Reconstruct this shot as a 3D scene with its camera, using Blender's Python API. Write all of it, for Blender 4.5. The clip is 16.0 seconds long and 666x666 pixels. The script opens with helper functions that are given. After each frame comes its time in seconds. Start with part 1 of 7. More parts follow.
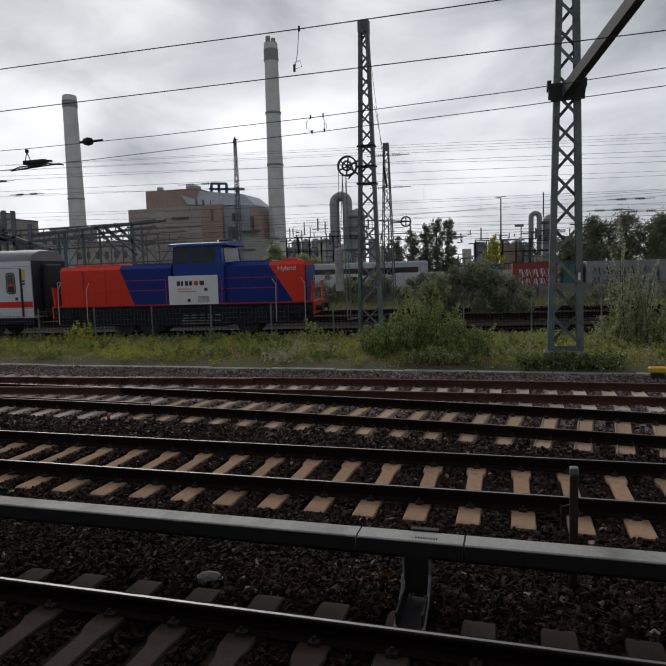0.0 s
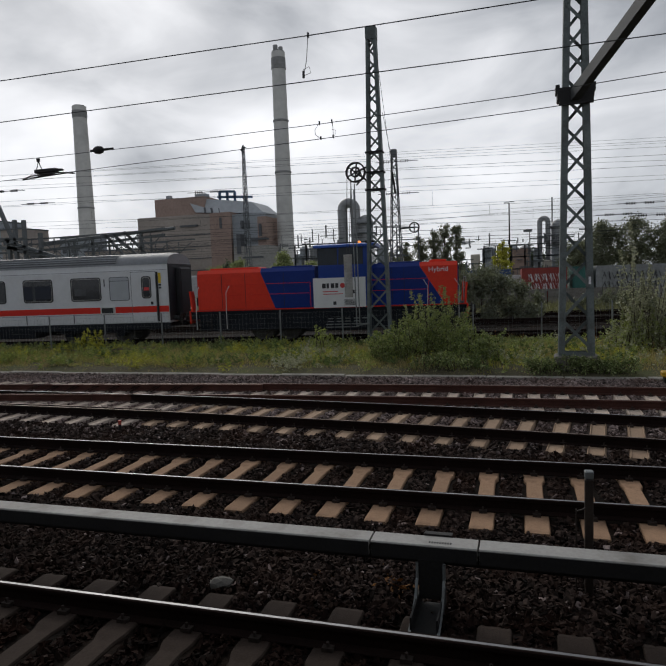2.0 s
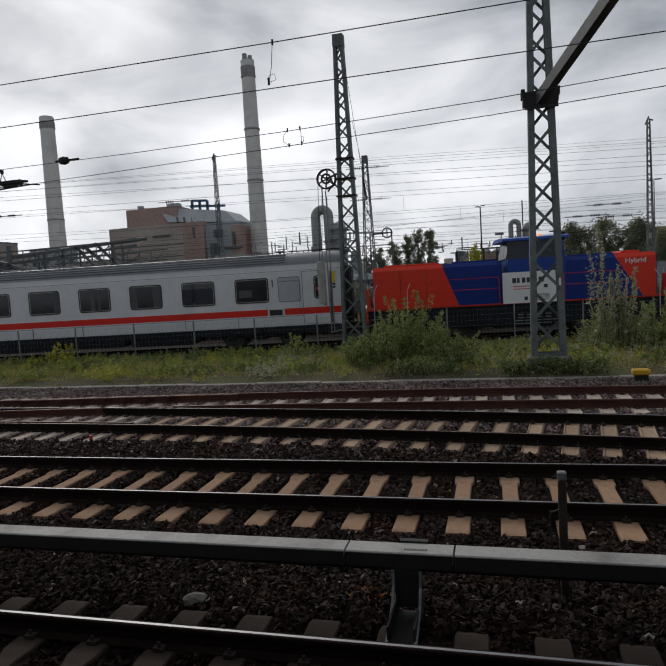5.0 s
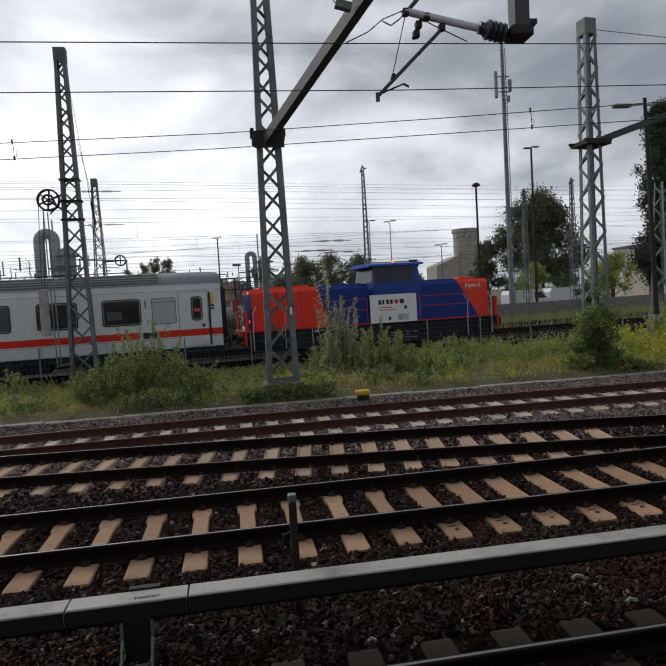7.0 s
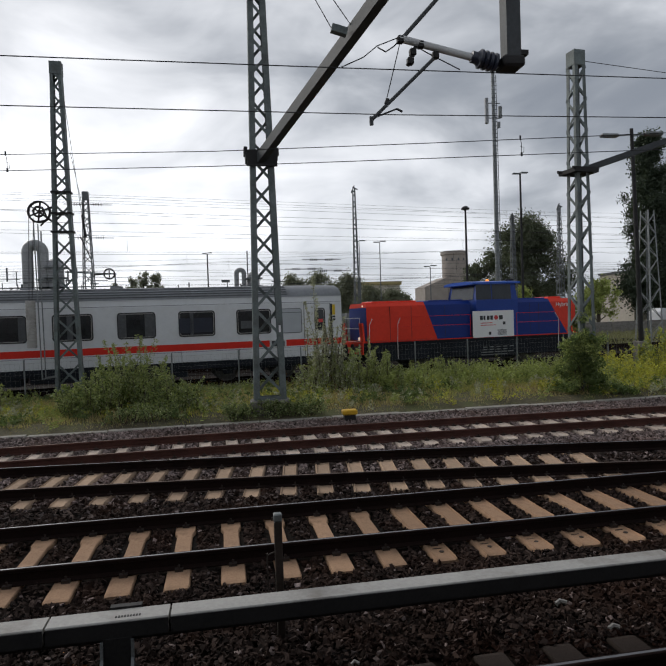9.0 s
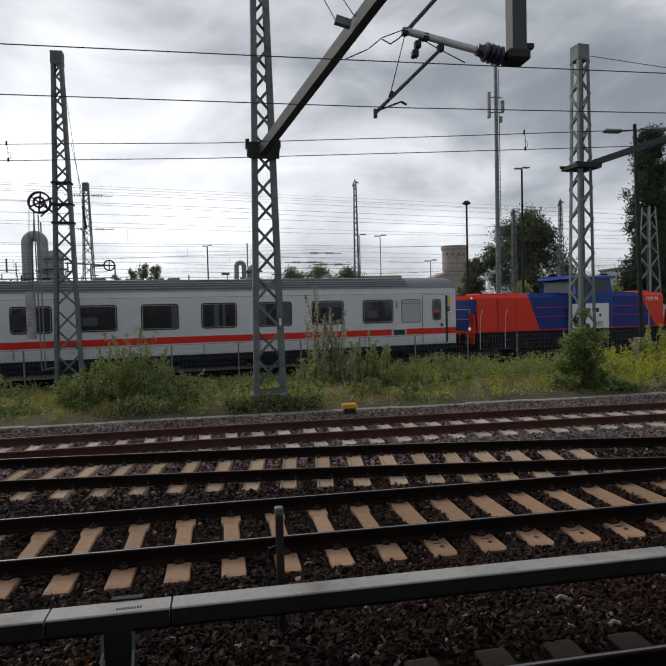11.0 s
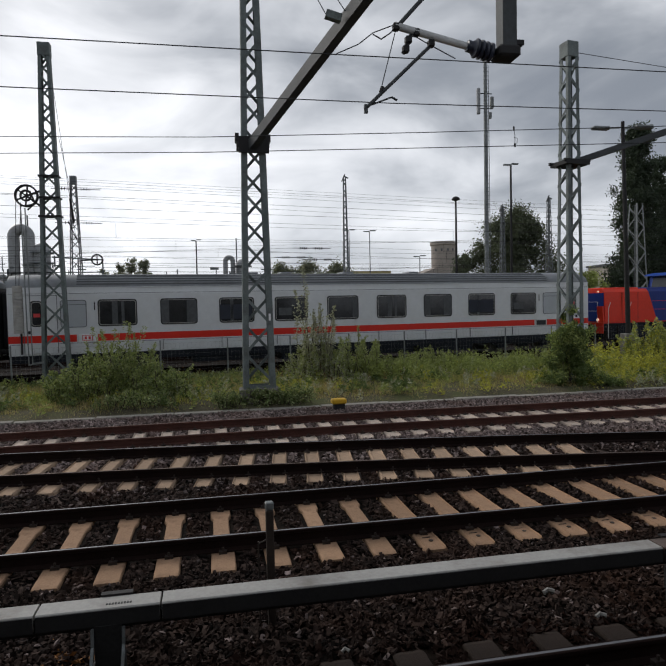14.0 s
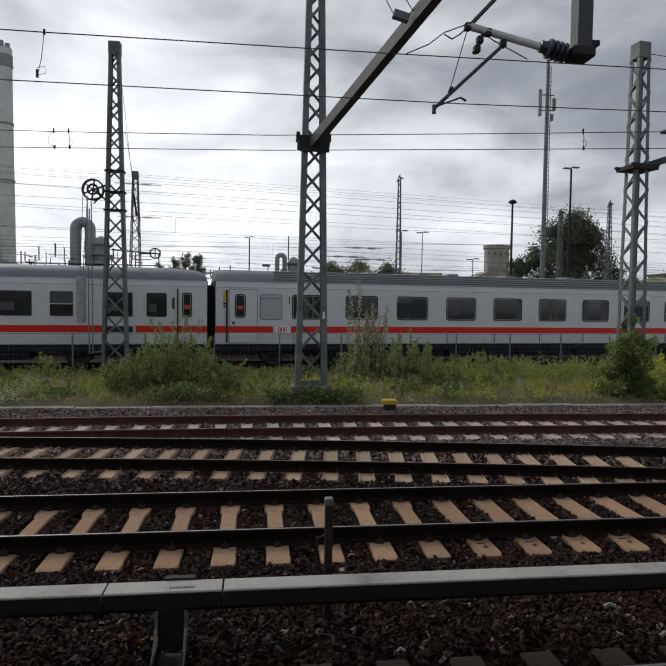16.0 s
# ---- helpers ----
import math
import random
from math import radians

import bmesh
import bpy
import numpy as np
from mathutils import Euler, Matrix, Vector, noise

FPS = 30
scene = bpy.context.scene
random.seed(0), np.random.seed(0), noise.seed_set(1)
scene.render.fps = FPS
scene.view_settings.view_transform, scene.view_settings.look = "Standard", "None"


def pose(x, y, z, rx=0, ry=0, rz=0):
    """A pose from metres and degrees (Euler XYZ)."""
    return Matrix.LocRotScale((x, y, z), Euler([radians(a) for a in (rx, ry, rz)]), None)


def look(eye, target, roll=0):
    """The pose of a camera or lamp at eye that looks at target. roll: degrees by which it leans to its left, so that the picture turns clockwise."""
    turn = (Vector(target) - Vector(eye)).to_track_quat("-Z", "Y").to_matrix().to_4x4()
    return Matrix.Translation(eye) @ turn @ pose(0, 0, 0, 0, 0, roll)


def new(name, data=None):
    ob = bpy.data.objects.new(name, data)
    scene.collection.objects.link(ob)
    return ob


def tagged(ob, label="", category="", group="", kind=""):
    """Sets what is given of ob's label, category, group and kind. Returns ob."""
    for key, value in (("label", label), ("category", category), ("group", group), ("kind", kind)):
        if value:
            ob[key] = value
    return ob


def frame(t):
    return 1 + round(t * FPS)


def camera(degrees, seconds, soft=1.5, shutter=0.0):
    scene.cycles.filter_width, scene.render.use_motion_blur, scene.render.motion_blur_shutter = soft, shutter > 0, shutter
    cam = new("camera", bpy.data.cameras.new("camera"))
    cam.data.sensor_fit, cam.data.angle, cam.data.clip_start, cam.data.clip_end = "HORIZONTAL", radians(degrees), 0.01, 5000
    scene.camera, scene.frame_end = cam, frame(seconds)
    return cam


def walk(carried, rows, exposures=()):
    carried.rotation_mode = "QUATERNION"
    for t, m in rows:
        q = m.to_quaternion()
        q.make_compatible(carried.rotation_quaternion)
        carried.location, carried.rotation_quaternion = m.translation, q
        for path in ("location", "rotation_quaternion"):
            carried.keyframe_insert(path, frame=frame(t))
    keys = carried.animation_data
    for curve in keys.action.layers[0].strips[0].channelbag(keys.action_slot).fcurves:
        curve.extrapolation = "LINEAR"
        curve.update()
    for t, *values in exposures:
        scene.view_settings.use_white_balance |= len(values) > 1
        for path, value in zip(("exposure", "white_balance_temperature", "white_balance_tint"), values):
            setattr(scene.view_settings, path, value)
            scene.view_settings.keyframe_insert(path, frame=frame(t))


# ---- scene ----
cam = camera(56.0, 16.0)

PATH = [
    (0, (-0.075, -0.403, 2.835), (-0.621, 1.511, 2.638), -1.7),
    (0.5, (-0.095, -0.383, 2.831), (-0.556, 1.557, 2.674), -1.7),
    (1, (-0.092, -0.383, 2.834), (-0.64, 1.533, 2.671), -2.4),
    (1.5, (-0.097, -0.383, 2.823), (-0.642, 1.535, 2.672), -2.3),
    (2, (-0.104, -0.407, 2.812), (-0.676, 1.501, 2.637), -2.1),
    (2.5, (-0.099, -0.427, 2.81), (-0.705, 1.471, 2.638), -3.1),
    (3, (-0.087, -0.407, 2.817), (-0.752, 1.468, 2.619), -3.5),
    (5.5, (-0.034, -0.325, 2.8), (-0.438, 1.631, 2.683), -3.3),
    (6, (0.011, -0.297, 2.773), (-0.182, 1.694, 2.774), -2.8),
    (6.5, (0.016, -0.195, 2.805), (0.253, 1.787, 2.686), -2.5),
    (7, (0.036, -0.237, 2.794), (0.349, 1.735, 2.683), -3.3),
    (7.5, (0.073, -0.206, 2.789), (0.596, 1.716, 2.612), -2.5),
    (8, (0.057, -0.221, 2.791), (0.553, 1.71, 2.636), -3.1),
    (8.5, (0.028, -0.213, 2.807), (0.434, 1.742, 2.696), -2.3),
    (9, (0.012, -0.265, 2.809), (0.367, 1.703, 2.755), -1.9),
    (11.5, (-0.023, -0.229, 2.81), (0.33, 1.738, 2.734), -1.2),
    (12, (-0.029, -0.249, 2.813), (0.314, 1.72, 2.742), -0.9),
    (12.5, (-0.031, -0.244, 2.815), (0.347, 1.719, 2.745), -1.0),
    (13, (-0.037, -0.25, 2.818), (0.33, 1.715, 2.752), -0.9),
    (13.5, (-0.022, -0.251, 2.816), (0.385, 1.705, 2.733), -1.1),
    (14, (-0.031, -0.24, 2.811), (0.359, 1.719, 2.721), -1.2),
    (14.5, (-0.018, -0.237, 2.817), (0.313, 1.734, 2.744), -2.1),
    (15, (-0.025, -0.242, 2.818), (0.297, 1.731, 2.744), -1.9),
    (15.5, (-0.071, -0.278, 2.812), (0.235, 1.698, 2.766), -2.0),
    (16, (-0.198, -0.236, 2.801), (0.043, 1.747, 2.711), 0.8),
]
walk(cam, [(t, look(eye, target, roll)) for t, eye, target, roll in PATH],
     exposures=[(0.0, -0.33), (3.0, -0.33), (5.5, -0.30), (6.6, -0.10), (7.4, 0.15), (8.1, 0.28), (8.8, 0.05), (16.0, 0.0)])

# ---- light ----
SUN_AZ, SUN_EL = radians(38), radians(34)      # azimuth to the left of straight ahead
world = bpy.data.worlds.new("overcast_sky")
scene.world = world
world.use_nodes = True
wn, wl = world.node_tree.nodes, world.node_tree.links
wn.clear()


def wnode(kind, **kw):
    n = wn.new(kind)
    for k, v in kw.items():
        n.inputs[k].default_value = v
    return n


w_out = wn.new("ShaderNodeOutputWorld")
w_bg = wnode("ShaderNodeBackground", Strength=0.96)
w_sky = wn.new("ShaderNodeTexSky")
w_sky.sky_type, w_sky.sun_disc = "NISHITA", False
w_sky.sun_elevation, w_sky.sun_rotation = SUN_EL, -SUN_AZ
w_tc = wn.new("ShaderNodeTexCoord")
w_map = wn.new("ShaderNodeMapping")
w_map.inputs["Scale"].default_value = (1.0, 1.0, 2.3)
w_n1 = wnode("ShaderNodeTexNoise", Scale=1.9, Detail=6.0, Roughness=0.48, Distortion=0.25)
w_n2 = wnode("ShaderNodeTexNoise", Scale=4.2, Detail=5.0, Roughness=0.5, Distortion=0.5)
w_add = wn.new("ShaderNodeMath")
w_add.operation = "MULTIPLY_ADD"
w_add.inputs[1].default_value = 0.80
w_ramp = wn.new("ShaderNodeValToRGB")
w_ramp.color_ramp.interpolation = "B_SPLINE"
els = w_ramp.color_ramp.elements
els[0].position, els[0].color = 0.42, (0.164, 0.182, 0.214, 1)
els[1].position, els[1].color = 0.97, (0.925, 0.935, 0.97, 1)
for at_, tint in ((0.55, (0.264, 0.282, 0.313, 1)), (0.67, (0.468, 0.486, 0.520, 1)), (0.81, (0.655, 0.667, 0.697, 1))):
    e = els.new(at_)
    e.color = tint
w_fac = wn.new("ShaderNodeMath")
w_fac.operation = "MULTIPLY"
w_fac.inputs[1].default_value = 0.75
# the cloud deck is thinner and brighter towards the hidden sun and low down, heavy overhead
w_dot = wn.new("ShaderNodeVectorMath")
w_dot.operation = "DOT_PRODUCT"
w_dot.inputs[1].default_value = (-math.sin(SUN_AZ) * math.cos(SUN_EL), math.cos(SUN_AZ) * math.cos(SUN_EL), math.sin(SUN_EL))
w_glow = wn.new("ShaderNodeMapRange")
w_glow.inputs["From Min"].default_value, w_glow.inputs["From Max"].default_value = 0.45, 0.96
w_glow.inputs["To Min"].default_value, w_glow.inputs["To Max"].default_value = -0.20, 0.16
w_sum = wn.new("ShaderNodeMath")
w_sep = wn.new("ShaderNodeSeparateXYZ")
w_el = wn.new("ShaderNodeMapRange")
w_el.inputs["From Min"].default_value, w_el.inputs["From Max"].default_value = 0.0, 0.50
w_el.inputs["To Min"].default_value, w_el.inputs["To Max"].default_value = 1.0, 0.76
# the unseen sky behind the view is lightened on purpose, to fill near sides
w_dot_s = wn.new("ShaderNodeVectorMath")
w_dot_s.operation = "DOT_PRODUCT"
w_dot_s.inputs[1].default_value = (0.10, -0.93, 0.35)
w_rear = wn.new("ShaderNodeMapRange")
w_rear.interpolation_type = "SMOOTHSTEP"
w_rear.inputs["From Min"].default_value, w_rear.inputs["From Max"].default_value = -0.1, 0.9
w_rear.inputs["To Min"].default_value, w_rear.inputs["To Max"].default_value = 1.7, 1.9
w_both = wn.new("ShaderNodeMath")
w_both.operation = "MULTIPLY"
# thin bright cloud along the horizon
w_low = wn.new("ShaderNodeMapRange")
w_low.inputs["From Min"].default_value, w_low.inputs["From Max"].default_value = 0.02, 0.26
w_low.inputs["To Min"].default_value, w_low.inputs["To Max"].default_value = 0.15, -0.03
w_tot = wn.new("ShaderNodeMath")
w_dim = wn.new("ShaderNodeVectorMath")
w_dim.operation = "SCALE"
w_mix = wn.new("ShaderNodeMix")
w_mix.data_type, w_mix.blend_type = "RGBA", "ADD"
w_mix.inputs["Factor"].default_value = 0.004
wl.new(w_tc.outputs["Generated"], w_map.inputs["Vector"])
wl.new(w_map.outputs["Vector"], w_n1.inputs["Vector"])
wl.new(w_map.outputs["Vector"], w_n2.inputs["Vector"])
wl.new(w_n2.outputs["Fac"], w_add.inputs[0])
wl.new(w_n1.outputs["Fac"], w_add.inputs[2])
wl.new(w_tc.outputs["Generated"], w_dot.inputs[0])
wl.new(w_dot.outputs["Value"], w_glow.inputs["Value"])
wl.new(w_add.outputs[0], w_sum.inputs[0])
wl.new(w_glow.outputs[0], w_sum.inputs[1])
wl.new(w_tc.outputs["Generated"], w_sep.inputs[0])
wl.new(w_sep.outputs["Z"], w_low.inputs["Value"])
wl.new(w_sum.outputs[0], w_tot.inputs[0])
wl.new(w_low.outputs[0], w_tot.inputs[1])
wl.new(w_tot.outputs[0], w_fac.inputs[0])
wl.new(w_fac.outputs[0], w_ramp.inputs["Fac"])
wl.new(w_sep.outputs["Z"], w_el.inputs["Value"])
wl.new(w_ramp.outputs["Color"], w_dim.inputs[0])
wl.new(w_tc.outputs["Generated"], w_dot_s.inputs[0])
wl.new(w_dot_s.outputs["Value"], w_rear.inputs["Value"])
wl.new(w_el.outputs[0], w_both.inputs[0])
wl.new(w_rear.outputs[0], w_both.inputs[1])
wl.new(w_both.outputs[0], w_dim.inputs["Scale"])
wl.new(w_dim.outputs["Vector"], w_mix.inputs["A"])
wl.new(w_sky.outputs["Color"], w_mix.inputs["B"])
wl.new(w_mix.outputs["Result"], w_bg.inputs["Color"])
wl.new(w_bg.outputs[0], w_out.inputs["Surface"])

sun = new("sun", bpy.data.lights.new("sun", "SUN"))
sun.data.energy, sun.data.angle, sun.data.color = 1.15, radians(25), (1.0, 0.95, 0.88)
sun.matrix_world = look((-40, 90, 60), (-40 + math.sin(SUN_AZ) * 50, 90 - math.cos(SUN_AZ) * 50, 60 - math.tan(SUN_EL) * 50))


# ---- materials ----
def mat(name, color, rough=0.6, metal=0.0, vary=0.25, scale=3.0, fine=40.0, bump=0.0, bump_scale=60.0, rand=0.0, dirt=None, dirt_amount=0.5, spec=0.5, island=0.0):
    """Principled surface with a broad and a fine variation, optional relief, dirt blotches and variation from piece to piece."""
    m = bpy.data.materials.new(name)
    m.use_nodes = True
    nt = m.node_tree
    N, L = nt.nodes, nt.links
    b = N["Principled BSDF"]
    b.inputs["Roughness"].default_value, b.inputs["Metallic"].default_value = rough, metal
    b.inputs["Specular IOR Level"].default_value = spec
    tc = N.new("ShaderNodeTexCoord")
    n1, n2 = N.new("ShaderNodeTexNoise"), N.new("ShaderNodeTexNoise")
    n1.inputs["Scale"].default_value, n1.inputs["Detail"].default_value = scale, 5
    n2.inputs["Scale"].default_value, n2.inputs["Detail"].default_value = fine, 4
    add = N.new("ShaderNodeMath")
    mr = N.new("ShaderNodeMapRange")
    mr.inputs["From Min"].default_value, mr.inputs["From Max"].default_value = 0.7, 1.3
    mr.inputs["To Min"].default_value, mr.inputs["To Max"].default_value = 1 - vary, 1 + vary
    L.new(tc.outputs["Object"], n1.inputs["Vector"])
    L.new(tc.outputs["Object"], n2.inputs["Vector"])
    L.new(n1.outputs["Fac"], add.inputs[0])
    L.new(n2.outputs["Fac"], add.inputs[1])
    L.new(add.outputs[0], mr.inputs["Value"])
    value = mr.outputs[0]
    for amount, node, out in ((rand, "ShaderNodeObjectInfo", "Random"), (island, "ShaderNodeNewGeometry", "Random Per Island")):
        if amount:
            oi = N.new(node)
            r = N.new("ShaderNodeMapRange")
            r.inputs["To Min"].default_value, r.inputs["To Max"].default_value = 1 - amount, 1 + amount
            mu = N.new("ShaderNodeMath")
            mu.operation = "MULTIPLY"
            L.new(oi.outputs[out], r.inputs["Value"])
            L.new(r.outputs[0], mu.inputs[0])
            L.new(value, mu.inputs[1])
            value = mu.outputs[0]
    mul = N.new("ShaderNodeVectorMath")
    mul.operation = "SCALE"
    mul.inputs[0].default_value = color
    L.new(value, mul.inputs["Scale"])
    col = mul.outputs["Vector"]
    if dirt:
        n3 = N.new("ShaderNodeTexNoise")
        n3.inputs["Scale"].default_value, n3.inputs["Detail"].default_value, n3.inputs["Roughness"].default_value = scale * 1.7, 7, 0.65
        r3 = N.new("ShaderNodeMapRange")
        r3.inputs["From Min"].default_value, r3.inputs["From Max"].default_value = 0.47, 0.72
        r3.inputs["To Max"].default_value = dirt_amount
        mx = N.new("ShaderNodeMix")
        mx.data_type = "RGBA"
        mx.inputs["B"].default_value = (*dirt, 1)
        L.new(tc.outputs["Object"], n3.inputs["Vector"])
        L.new(n3.outputs["Fac"], r3.inputs["Value"])
        L.new(r3.outputs[0], mx.inputs["Factor"])
        L.new(col, mx.inputs["A"])
        col = mx.outputs["Result"]
    L.new(col, b.inputs["Base Color"])
    if bump:
        nb = N.new("ShaderNodeTexNoise")
        nb.inputs["Scale"].default_value, nb.inputs["Detail"].default_value = bump_scale, 4
        bp = N.new("ShaderNodeBump")
        bp.inputs["Strength"].default_value, bp.inputs["Distance"].default_value = bump, 0.02
        L.new(tc.outputs["Object"], nb.inputs["Vector"])
        L.new(nb.outputs["Fac"], bp.inputs["Height"])
        L.new(bp.outputs["Normal"], b.inputs["Normal"])
    return m


def leafy(name, color, vary=0.5):
    m = mat(name, color, rough=0.55, vary=0.3, scale=1.2, fine=9.0, island=vary, spec=0.3)
    nt = m.node_tree
    b = nt.nodes["Principled BSDF"]
    tr = nt.nodes.new("ShaderNodeBsdfTranslucent")
    tr.inputs["Color"].default_value = (color[0] * 1.2, color[1] * 1.25, color[2] * 0.85, 1)
    mx = nt.nodes.new("ShaderNodeMixShader")
    mx.inputs["Fac"].default_value = 0.33
    nt.links.new(b.outputs[0], mx.inputs[1])
    nt.links.new(tr.outputs[0], mx.inputs[2])
    nt.links.new(mx.outputs[0], nt.nodes["Material Output"].inputs["Surface"])
    return m


